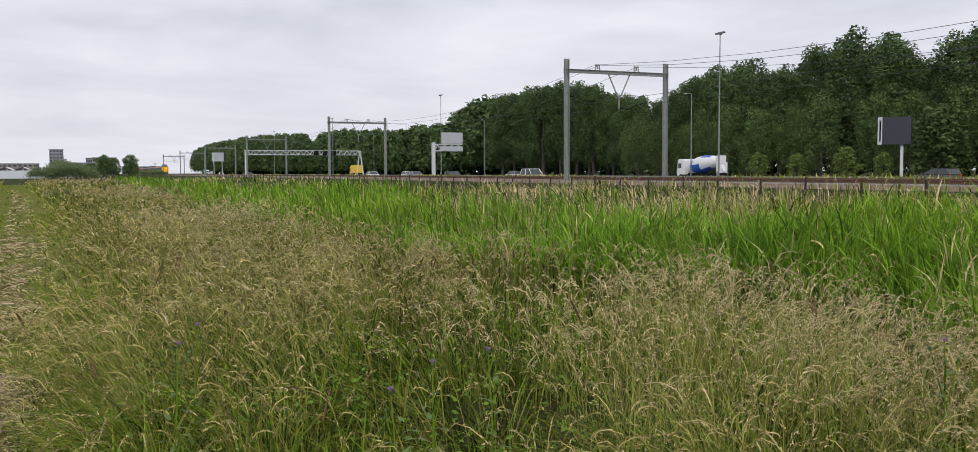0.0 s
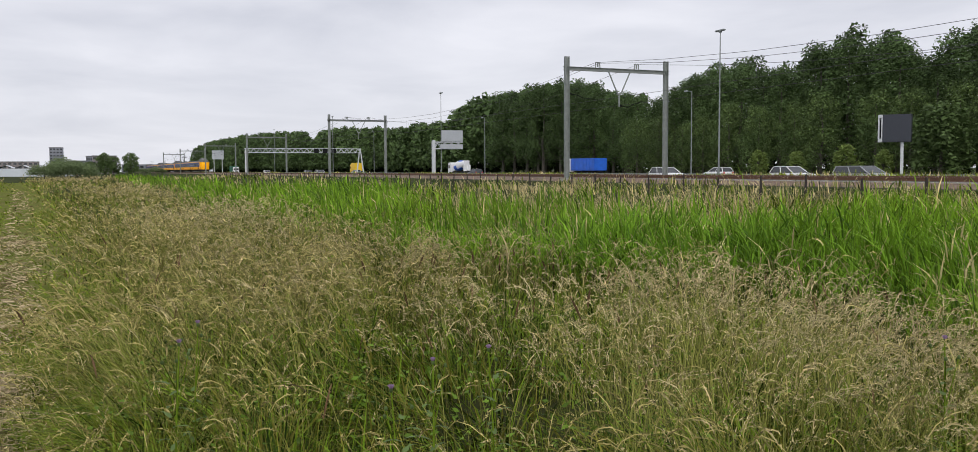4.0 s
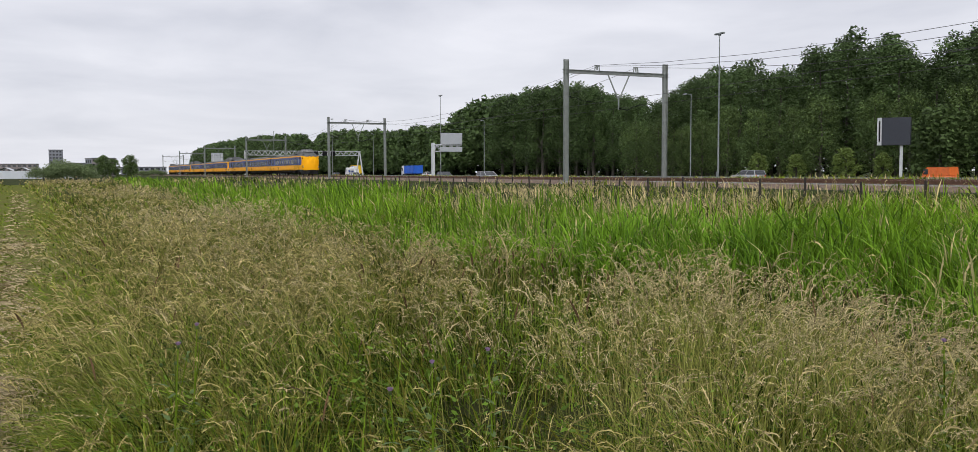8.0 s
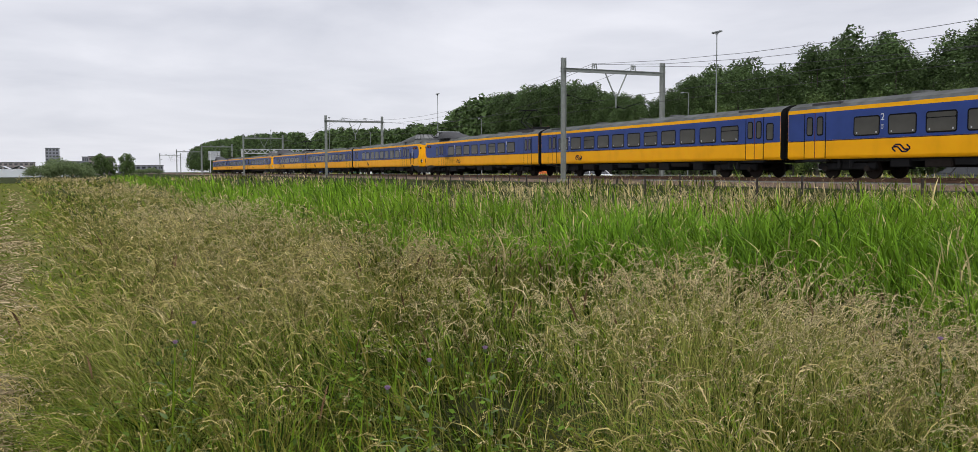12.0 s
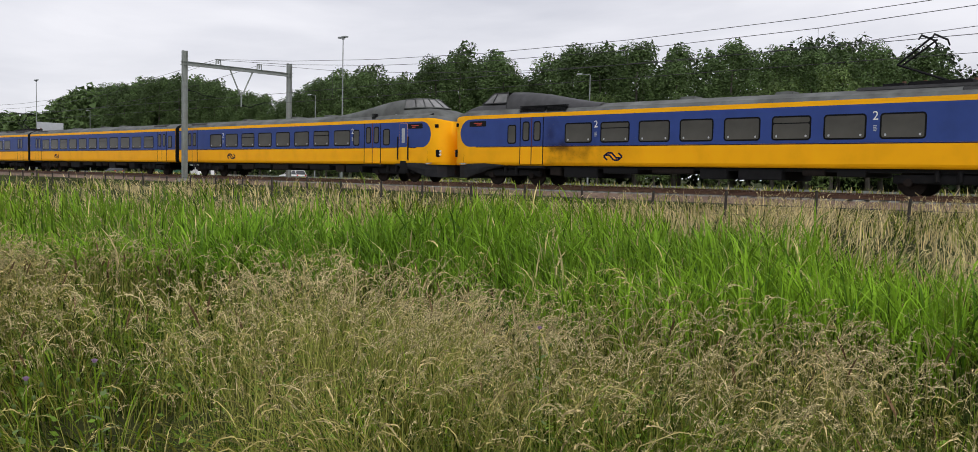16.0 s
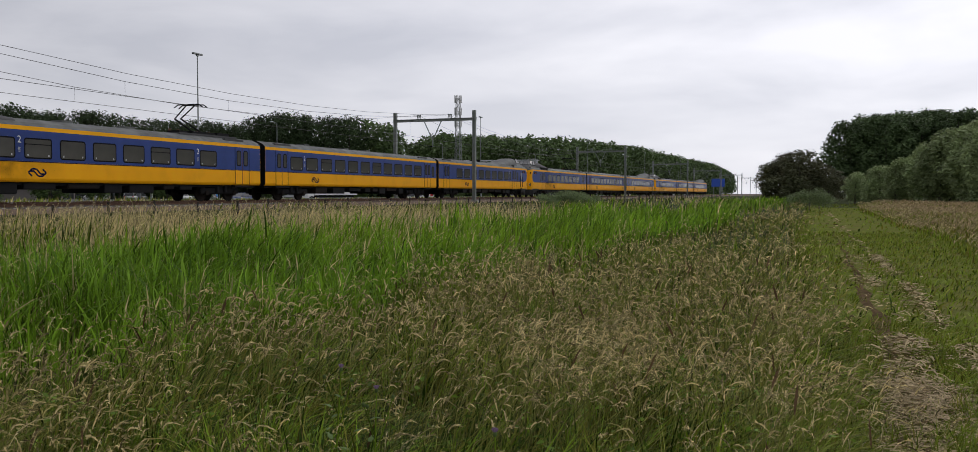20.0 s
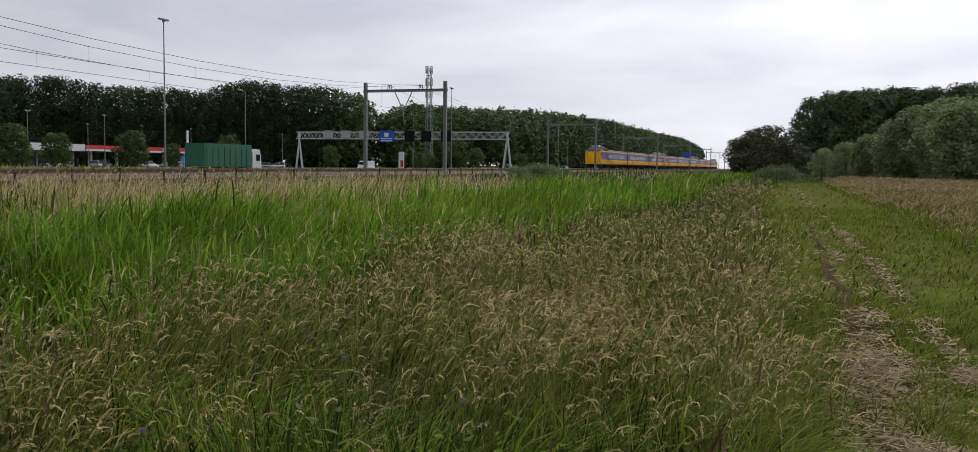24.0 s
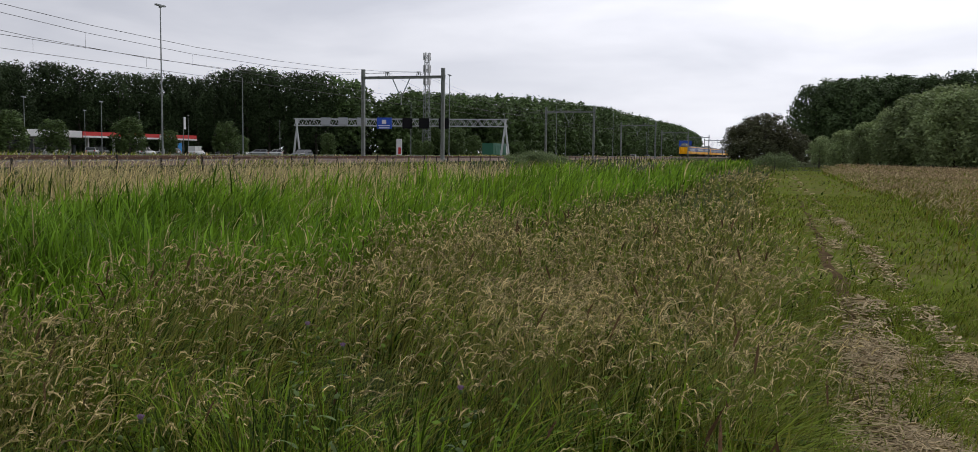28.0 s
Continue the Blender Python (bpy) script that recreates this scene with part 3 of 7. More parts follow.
def build_forest():
    """Near trees one by one; the far ends of the belts as one wood."""
    label = "tall leafy poplar with dark green crown beside the motorway"
    kinds = [build_tree("poplar_tree", "poplar", 20.0, "leaf_poplar", 10000, 0.18, 10 + k, label, "tree", "poplar belt along the motorway") for k in range(6)]
    front = [build_tree("roadside_tree", "full", 20.0, "leaf_mid", 6500, 0.24, 50 + k, "lower light green tree before the poplar belt", "tree", "trees before the poplar belt") for k in range(4)]
    plain = [build_tree("poplar_tree", "poplar", 20.0, "leaf_poplar", 3800, 0.28, 30 + k, label, "tree", "poplar belt along the motorway") for k in range(3)]
    east = [build_tree("belt_tree", "full", 20.0, "leaf_belt", 6400, 0.27, 70 + k, "tall dense dark green tree behind the filling station", "tree", "tree belt behind the filling station") for k in range(5)]
    second = [build_tree("belt_tree", "full", 20.0, "leaf_belt", 2400, 0.42, 90 + k, "tall dense dark green tree behind the filling station", "tree", "tree belt behind the filling station") for k in range(3)]
    used = set()
    rng = np.random.default_rng(5)
    clouds = []

    def plant(x, y, h, pool, wide=1.15, form="poplar", count=900, size=0.85):
        s = h / 20.0 * rng.uniform(0.96, 1.03)
        if pool is None:
            r2 = np.random.default_rng(int(rng.integers(1 << 30)))
            v, f = leaf_cloud([((c[0] * wide + x, c[1] * wide + y, c[2] + 0.3), (r[0] * wide, r[1] * wide, r[2])) for c, r in tree_blobs(form, h, r2)], count, size, r2)
            clouds.append((v, f, 0))
            return
        q = Matrix.LocRotScale((x, y, 0.3), Euler((0, 0, rng.uniform(0, 6.28))), (s * wide * rng.uniform(0.9, 1.15), s * wide * rng.uniform(0.9, 1.15), s))
        ob = pool[int(rng.integers(len(pool)))]
        if id(ob) in used:
            ob = copy_thing(ob, q)
        used.add(id(ob))
        ob.matrix_basis = q
    # west belt, from the far end to the gap opposite the camera
    for row, lat in enumerate((66, 73, 81)):
        u = -900.0
        while u < -26:
            near = u > -215
            q = along(u + rng.uniform(-1.5, 1.5), lat + rng.uniform(-1.5, 1.5))[0]
            if not 78.2 < math.degrees(math.atan2(-q.x, q.y)) < 78.7:
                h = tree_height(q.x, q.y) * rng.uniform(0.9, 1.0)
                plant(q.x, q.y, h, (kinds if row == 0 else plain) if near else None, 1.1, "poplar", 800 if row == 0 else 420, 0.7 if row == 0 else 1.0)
            u += 5.6 if near else 7.5
    u = -142.0
    while u < -32:
        q = along(u, 60 + rng.uniform(-1, 1))[0]
        plant(q.x, q.y, rng.uniform(8.5, 13.5), front, 0.95)
        u += rng.uniform(5, 8.5)
    # middle and east belt, set back behind the service area
    for row, back in enumerate((0, 7, 14)):
        for x, y in belt_places(5.0, back, 1.2, rng):
            az = math.degrees(math.atan2(x, y))
            if 65.2 < az < 66.3 or (row == 2 and x < 225):
                continue
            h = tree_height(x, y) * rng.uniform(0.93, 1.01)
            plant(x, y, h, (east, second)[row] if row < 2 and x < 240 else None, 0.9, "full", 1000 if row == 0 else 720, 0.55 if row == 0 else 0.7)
    for lat in (64, 73):
        for k in range(60):
            q = along(305 + 9.5 * k + rng.uniform(-2, 2), lat - 0.02 * k * 9 + rng.uniform(-2, 2))[0]
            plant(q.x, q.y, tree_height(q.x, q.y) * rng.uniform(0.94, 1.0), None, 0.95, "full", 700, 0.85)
    # undergrowth and backing closing the belts below and behind, shade put into its colour
    hedge, dark_backing = [], []
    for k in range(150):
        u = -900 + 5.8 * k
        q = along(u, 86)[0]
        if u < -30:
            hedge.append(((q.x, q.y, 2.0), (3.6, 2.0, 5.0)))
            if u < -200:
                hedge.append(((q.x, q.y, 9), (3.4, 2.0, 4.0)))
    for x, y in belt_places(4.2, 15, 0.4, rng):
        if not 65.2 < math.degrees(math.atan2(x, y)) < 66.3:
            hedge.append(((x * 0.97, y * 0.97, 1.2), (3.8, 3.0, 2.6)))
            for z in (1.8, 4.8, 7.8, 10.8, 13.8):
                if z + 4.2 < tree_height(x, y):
                    dark_backing.append(((x, y, z), (3.6, 2.4, 2.8)))
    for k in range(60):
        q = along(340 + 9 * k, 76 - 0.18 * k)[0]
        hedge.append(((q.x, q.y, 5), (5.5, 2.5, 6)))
    for part_of, count, size in (([q for q in hedge if math.hypot(q[0][0], q[0][1]) < 240], 22000, 0.6), (dark_backing, 52000, 0.8), ([q for q in hedge if math.hypot(q[0][0], q[0][1]) >= 240], 34000, 1.3)):
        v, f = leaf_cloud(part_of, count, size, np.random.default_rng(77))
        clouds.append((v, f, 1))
    stuff_v, stuff_f, stuff_m, k = [], [], [], 0
    for v, f, m in clouds:
        stuff_v.append(v)
        stuff_f.append(f + k)
        stuff_m.append(np.full(len(f), m))
        k += len(v)
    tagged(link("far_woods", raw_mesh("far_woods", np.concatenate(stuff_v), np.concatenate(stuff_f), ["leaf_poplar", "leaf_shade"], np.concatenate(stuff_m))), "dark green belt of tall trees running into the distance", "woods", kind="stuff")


M["leaf_mid"] = material("leaf_mid", (0.115, 0.168, 0.05), 0.6, vary=0.25, scale=0.3, island=0.45, through=0.25, objvary=0.25, spec=0.2, second=(0.075, 0.12, 0.042))
build_forest()


# ---- the train: three coupled three-car units ----
LENGTHS = [27.05, 26.5, 27.05] * 3
SIDE = 1.45


def text_mesh(body, size, mat, depth=0.002):
    cu = bpy.data.curves.new("lettering", "FONT")
    cu.body, cu.size, cu.extrude, cu.align_x, cu.align_y = body, size, depth, "CENTER", "CENTER"
    ob = bpy.data.objects.new("lettering", cu)
    scene.collection.objects.link(ob)
    me = bpy.data.meshes.new_from_object(ob.evaluated_get(bpy.context.evaluated_depsgraph_get()))
    bpy.data.objects.remove(ob)
    bpy.data.curves.remove(cu)
    me.materials.clear()
    me.materials.append(M[mat])
    return me


def plate(bm, outline, y, out, mat=0):
    """An upright plate facing -y: outline of (x, z), its face at y - out, its back at y."""
    a = [bm.verts.new((x, y - out, z)) for x, z in outline]
    b = [bm.verts.new((x, y, z)) for x, z in outline]
    f = bm.faces.new(a)
    f.material_index = mat
    n = len(outline)
    for k in range(n):
        g = bm.faces.new((a[k], b[k], b[(k + 1) % n], a[(k + 1) % n]))
        g.material_index = mat


def rounded(x0, z0, x1, z1, r, n=4):
    pts = []
    for cx, cz, a0 in ((x1 - r, z0 + r, -90), (x1 - r, z1 - r, 0), (x0 + r, z1 - r, 90), (x0 + r, z0 + r, 180)):
        for k in range(n + 1):
            a = radians(a0 + 90 * k / n)
            pts.append((cx + r * math.cos(a), cz + r * math.sin(a)))
    return pts


WINDOWS = {}


def window_mesh(w, h, split):
    key = (w, h, split)
    if key not in WINDOWS:
        bm = bmesh.new()
        plate(bm, rounded(-w / 2 - 0.06, -h / 2 - 0.06, w / 2 + 0.06, h / 2 + 0.06, 0.13), 0, 0.010, 0)
        if split:
            plate(bm, rounded(-w / 2, -h / 2, w / 2, h * 0.2, 0.07), 0, 0.013, 1)
            plate(bm, rounded(-w / 2, h * 0.25, w / 2, h / 2, 0.07), 0, 0.013, 1)
        else:
            plate(bm, rounded(-w / 2, -h / 2, w / 2, h / 2, 0.08), 0, 0.013, 1)
        if w > 1:
            for s in (-1, 1):
                plate(bm, rounded(s * (w / 2 - 0.13) - 0.035, -h / 2 + 0.05, s * (w / 2 - 0.13) + 0.035, -h / 2 + 0.13, 0.025), 0, 0.015, 2)
        bmesh.ops.recalc_face_normals(bm, faces=bm.faces)
        WINDOWS[key] = to_mesh("window", bm, ["rubber", "glass_pale", "sign_back"])
    return WINDOWS[key]


def both_sides(name, mesh, t, x, z, label=""):
    """The same piece on both flanks of a carriage."""
    link(name, mesh, t, label, pose(x, -SIDE, z))
    link(name, mesh, t, label, pose(x, SIDE, z, 0, 0, 180))


def flank(name, outline, mats, t, out, label=""):
    """A plate of the carriage's flank on both sides, out metres proud."""
    for s in (-1, 1):
        bm = bmesh.new()
        plate(bm, outline, -SIDE, out)
        if s > 0:
            for v in bm.verts:
                v.co.y = -v.co.y
        bmesh.ops.recalc_face_normals(bm, faces=bm.faces)
        part(name, bm, mats, t, label)


def shell_ring(x, hw, top):
    """A cross-section of the body at x with half width hw."""
    k = hw / SIDE
    half = [(-1.36 * k, 0.91), (-1.42 * k, 0.97), (-SIDE * k, 1.06), (-SIDE * k, 1.7), (-SIDE * k, 3.10), (-1.44 * k, 3.27), (-1.30 * k, 3.43), (-0.85 * k, top - 0.06), (0, top)]
    return [(x, y, z) for y, z in half] + [(x, -y, z) for y, z in half[-2::-1]]


def build_bogie(x, t):
    b = part("bogie", box(box(boxm(x - 1.75, -1.18, 0.42, x + 1.75, -1.02, 0.72, 0.04), x - 1.75, 1.02, 0.42, x + 1.75, 1.18, 0.72), x - 0.35, -1.1, 0.45, x + 0.35, 1.1, 0.8), "dark_steel", t)
    for dx in (-1.25, 1.25):
        bm = bmesh.new()
        for s in (-1, 1):
            bar(bm, (x + dx, s * 0.69, 0.46), (x + dx, s * 0.82, 0.46), 0.46, 20)
            bar(bm, (x + dx, s * 1.0, 0.46), (x + dx, s * 1.25, 0.46), 0.14, 8)
        bar(bm, (x + dx, -0.8, 0.46), (x + dx, 0.8, 0.46), 0.08, 8)
        part("wheelset", bm, "wheel_dark", b)
    for dx in (-0.35, 0.35):
        for y in (-1.22, 1.22):
            part("spring", bar(bmesh.new(), (x + dx, y, 0.5), (x + dx, y, 0.85), 0.09, 8), "black", b)


def build_door(x, t, low="yellow"):
    """Double-leaf entrance doors with narrow windows."""
    for s in (-1, 1):
        bm = bmesh.new()
        plate(bm, rounded(x + s * 0.34 - 0.315, 0.98, x + s * 0.34 + 0.315, 1.76, 0.03), -SIDE, 0.012, 0)
        plate(bm, rounded(x + s * 0.34 - 0.315, 1.80, x + s * 0.34 + 0.315, 3.06, 0.05), -SIDE, 0.012, 1)
        bmesh.ops.recalc_face_normals(bm, faces=bm.faces)
        leaf = part("door_leaf", bm, [low, "blue"], t)
        link("window", window_mesh(0.3, 0.78, False), leaf, "", pose(x + s * 0.33, -SIDE - 0.012, 2.46))
    for xx, w, mat in ((x, 0.02, "seam"), (x - 0.68, 0.018, "rubber"), (x + 0.68, 0.018, "rubber")):
        bm = bmesh.new()
        plate(bm, [(xx - w, 0.96), (xx + w, 0.96), (xx + w, 3.1), (xx - w, 3.1)], -SIDE, 0.016)
        bmesh.ops.recalc_face_normals(bm, faces=bm.faces)
        part("door_seal", bm, mat, t)
    part("door_step", boxm(x - 0.75, -1.5, 0.78, x + 0.75, -1.2, 0.9, 0.02), "dark_steel", t)


def build_logo(x, t, m=1):
    """A plain double-arrow shape."""
    bm = bmesh.new()
    th = 0.035

    def stroke(pts):
        for (xa, za), (xb, zb) in zip(pts, pts[1:]):
            d = Vector((xb - xa, zb - za))
            d.normalize()
            nx, nz = -d.y * th, d.x * th
            plate(bm, [(xa + nx, za + nz), (xa - nx, za - nz), (xb - nx, zb - nz), (xb + nx, zb + nz)], -SIDE, 0.008)
    z = 1.32
    for q in (m, -m):
        w = 1 if q == m else -1
        stroke([(x - 0.28 * q, z - 0.15 * w), (x - 0.47 * q, z), (x - 0.28 * q, z + 0.15 * w), (x - 0.05 * q, z + 0.15 * w), (x + 0.18 * q, z - 0.06 * w), (x + 0.40 * q, z - 0.06 * w)])
    bmesh.ops.recalc_face_normals(bm, faces=bm.faces)
    part("emblem", bm, "blue_dark", t, "dark blue double-arrow emblem")


DIGIT = []


def digit(x, t, z=2.68):
    if not DIGIT:
        DIGIT.append(text_mesh("2", 0.42, "white"))
        bm = bmesh.new()
        for k in range(4):
            box(bm, -0.06, -0.002, -0.02 - k * 0.055, 0.06 - 0.02 * (k % 2), 0.002, 0.01 - k * 0.055)
        DIGIT.append(to_mesh("small_print", bm, "sign_back"))
    link("class_number", DIGIT[0], t, "white class number 2", pose(x, -SIDE - 0.012, z, 90))
    link("small_print", DIGIT[1], t, "", pose(x, -SIDE - 0.01, z - 0.32))


def build_cab(t, pan):
    """The raised cab at +x: nose, dome, windscreen, lamps, apron, cab door."""
    # nose shell, narrowing towards the front
    bm = bmesh.new()
    rings = []
    for x, k, drop in ((12.2, 1.0, 0.0), (12.5, 0.985, 0.02), (12.72, 0.935, 0.04), (12.92, 0.85, 0.08), (13.08, 0.73, 0.12), (13.2, 0.57, 0.16), (13.28, 0.4, 0.2), (13.31, 0.3, 0.24)):
        rings.append([(xx + (0.0 if z > 1.6 else 0.02), y, z if z < 3.2 else z - drop) for xx, y, z in shell_ring(x, SIDE * k, 3.5 - drop)])
    n = len(rings[0]) - 1

    def mat(i, j):
        j = min(j, n - 1 - j)
        return 1 if j >= 5 else 0
    rows = sheet(bm, rings, mats=mat)
    f = bm.faces.new(rows[-1])
    f.material_index = 0
    bmesh.ops.recalc_face_normals(bm, faces=bm.faces)
    part("nose", bm, ["yellow", "roof_grey"], t, smooth=True)
    # dome: its height and half width along the car
    bm = bmesh.new()
    rings = []
    for x, top, hw in ((4.3, 3.66, 1.25), (5.5, 3.80, 1.25), (6.8, 4.02, 1.22), (8.0, 4.24, 1.15), (9.0, 4.36, 1.06), (9.9, 4.40, 1.0)):
        rings.append([(x, -hw, 3.40), (x, -hw * 0.98, 3.40 + (top - 3.40) * 0.45), (x, -hw * 0.82, top - (top - 3.4) * 0.2), (x, -hw * 0.5, top - 0.02), (x, 0, top),
                      (x, hw * 0.5, top - 0.02), (x, hw * 0.82, top - (top - 3.4) * 0.2), (x, hw * 0.98, 3.40 + (top - 3.40) * 0.45), (x, hw, 3.40)])
    sheet(bm, rings)
    rings = []
    for x, top, hw in ((9.9, 3.84, 1.0), (11.4, 3.84, 0.98), (12.0, 3.76, 0.98), (12.5, 3.62, 1.0), (12.9, 3.44, 0.98), (13.15, 3.22, 0.8)):
        rings.append([(x, -hw * 1.12, 3.2), (x, -hw, top - 0.1), (x, -hw * 0.8, top), (x, 0, top + 0.02), (x, hw * 0.8, top), (x, hw, top - 0.1), (x, hw * 1.12, 3.2)])
    sheet(bm, rings)
    bmesh.ops.recalc_face_normals(bm, faces=bm.faces)
    dome = part("cab_dome", bm, "soot" if pan else "roof_grey", t, "sooty dark grey raised cab roof" if pan else "grey raised cab roof", smooth=True)
    # glazed cockpit between dome and nose: pillars and panes
    top = [(9.9, -0.8, 4.3), (9.9, 0.8, 4.3), (10.9, 0.72, 4.33), (10.9, -0.72, 4.33)]
    bm = bmesh.new()
    low = {"a": (9.9, 0.97, 3.86), "b": (10.8, 0.96, 3.86), "c": (11.45, 0.9, 3.86), "d": (11.8, 0.6, 3.86), "e": (11.9, 0.0, 3.86)}
    high = {"a": (9.9, 0.86, 4.32), "b": (10.6, 0.82, 4.33), "c": (11.0, 0.66, 4.33), "d": (11.15, 0.42, 4.33), "e": (11.2, 0.0, 4.33)}
    panes = bmesh.new()
    for s in (-1, 1):
        for a, b in (("a", "b"), ("b", "c"), ("c", "d"), ("d", "e")):
            q = [Vector(low[a]), Vector(low[b]), Vector(high[b]), Vector(high[a])]
            q = [Vector((v.x, v.y * s, v.z)) for v in q]
            panes.faces.new([panes.verts.new(v) for v in (q if s > 0 else q[::-1])])
            for u, v in ((q[0], q[3]), (q[1], q[2]), (q[0], q[1]), (q[3], q[2])):
                bar(bm, u, v, 0.035, 5)
    roofing = [Vector(high[k]) for k in "abcde"] + [Vector((high[k][0], -high[k][1], high[k][2])) for k in "dcba"]
    bm.faces.new([bm.verts.new(v + Vector((0, 0, 0.04))) for v in roofing])
    part("cockpit_frame", bm, "soot" if pan else "roof_grey", dome)
    bmesh.ops.recalc_face_normals(panes, faces=panes.faces)
    part("cockpit_glass", panes, "glass_sky", dome)
    if not pan:
        # faded scrawl sprayed on the roof's shoulder: loose strokes
        g = random.Random(8)
        bm = bmesh.new()
        x = 9.35
        while x < 10.75:
            h0, h1 = g.uniform(0.02, 0.1), g.uniform(0.14, 0.3)
            pts = [(x + g.uniform(-.03, .1), h) for h in (h0, h1, h0 + g.uniform(0, 0.1))]
            for (xa, za), (xb, zb) in zip(pts, pts[1:]):
                bar(bm, (xa, -1.125 + 0.22 * za, 3.26 + za), (xb + 0.05, -1.125 + 0.22 * zb, 3.26 + zb), 0.014, 4)
            x += g.uniform(0.1, 0.2)
        part("scrawl", bm, "sign_back", dome, "faded white spray scrawl")
    # roof grilles beside the dome
    for x0, x1 in ((6.0, 7.1), (7.2, 8.7)) if pan else ((7.75, 8.0),):
        bm = bmesh.new()
        for k in range(6):
            box(bm, x0, -1.40, 3.30 + k * 0.055, x1, -1.18, 3.335 + k * 0.055)
        part("grille", bm, "black", t, "black roof grille")
    # lamps, front door line, apron and coupler
    for s in (-1, 1):
        bm = bmesh.new()
        box(bm, 12.66, s * 1.28 - 0.07, 1.30, 12.93, s * 1.28 + 0.07, 1.66, 0, 0.02)
        lamp = part("headlight_box", bm, "rubber", t, "black headlight housing")
        for z in (1.42, 1.58):
            part("headlight", bar(bmesh.new(), (12.86, s * 1.28, z), (12.99, s * 1.22, z), 0.055, 10), "white", lamp)
        part("side_lamp", boxm(12.66, s * 1.325 - 0.06, 2.76, 12.85, s * 1.325 + 0.06, 2.94, 0.02), "rubber", t, "small black lamp housing")
    bm = bmesh.new()
    for y in (-0.42, 0.42):
        box(bm, 13.2, y - 0.012, 1.0, 13.27, y + 0.012, 3.0)
    part("front_door_seal", bm, "rubber", t)
    bm = bmesh.new()
    rings = []
    for x, hw, z0, z1 in ((9.7, 1.42, 0.86, 0.93), (10.8, 1.43, 0.66, 1.0), (12.0, 1.42, 0.32, 1.02), (12.7, 1.2, 0.28, 1.04), (13.05, 0.85, 0.3, 1.0), (13.22, 0.45, 0.36, 0.98)):
        rings.append([(x, -hw, z1), (x, -hw * 1.005, (z0 + z1) / 2), (x, -hw * 0.96, z0), (x, hw * 0.96, z0), (x, hw * 1.005, (z0 + z1) / 2), (x, hw, z1)])
    sheet(bm, rings, caps=True)
    bmesh.ops.recalc_face_normals(bm, faces=bm.faces)
    apron = part("apron", bm, "apron_black", t, "black front apron")
    part("apron_lip", box(box(bmesh.new(), 12.05, -1.46, 0.97, 12.5, -1.40, 1.0), 12.05, 1.40, 0.97, 12.5, 1.46, 1.0), "sign_back", apron, "thin pale edge")
    part("coupler", box(bar(bmesh.new(), (12.6, 0, 0.75), (13.45, 0, 0.75), 0.13, 8), 13.3, -0.2, 0.55, 13.5, 0.2, 0.95), "black", apron)
    # destination display
    bm = bmesh.new()
    plate(bm, rounded(10.75, 2.74, 11.85, 3.0, 0.05), -SIDE, 0.012)
    bmesh.ops.recalc_face_normals(bm, faces=bm.faces)
    disp = part("destination_display", bm, "black", t)
    for k, (a, b) in enumerate(((0.25, 0.8), (0.3, 0.62))):
        bm = bmesh.new()
        low = 2.80 + 0.08 * (1 - k)
        plate(bm, [(10.75 + a, low), (10.75 + b, low), (10.75 + b, low + 0.04), (10.75 + a, low + 0.04)], -SIDE, 0.015)
        bmesh.ops.recalc_face_normals(bm, faces=bm.faces)
        part("display_line", bm, "display_red", disp)
    part("car_number", boxm(12.15, -1.452, 0.93, 12.4, -1.44, 0.97), "white", t)
    if not pan:
        # the driver's door with two handrails and a step
        bm = bmesh.new()
        plate(bm, rounded(10.1, 1.0, 10.7, 3.02, 0.05), -SIDE, 0.010, 0)
        plate(bm, rounded(10.11, 1.80, 10.69, 3.01, 0.05), -SIDE, 0.013, 1)
        bmesh.ops.recalc_face_normals(bm, faces=bm.faces)
        d = part("cab_door", bm, ["yellow", "blue"], t)
        bm = bmesh.new()
        plate(bm, rounded(10.28, 2.02, 10.52, 2.78, 0.06), -SIDE, 0.016)
        bmesh.ops.recalc_face_normals(bm, faces=bm.faces)
        part("pane", bm, "sign_back", d)
        for x in (10.0, 10.8):
            part("handrail", box(box(boxm(x - 0.03, -1.52, 1.15, x + 0.03, -1.47, 2.35, 0.01), x - 0.02, -1.5, 1.16, x + 0.02, -1.44, 1.2), x - 0.02, -1.5, 2.3, x + 0.02, -1.44, 2.34), "black", d)
        part("cab_step", boxm(10.15, -1.47, 0.45, 10.65, -1.1, 1.12, 0.03), "black", t, "black cab step recess")


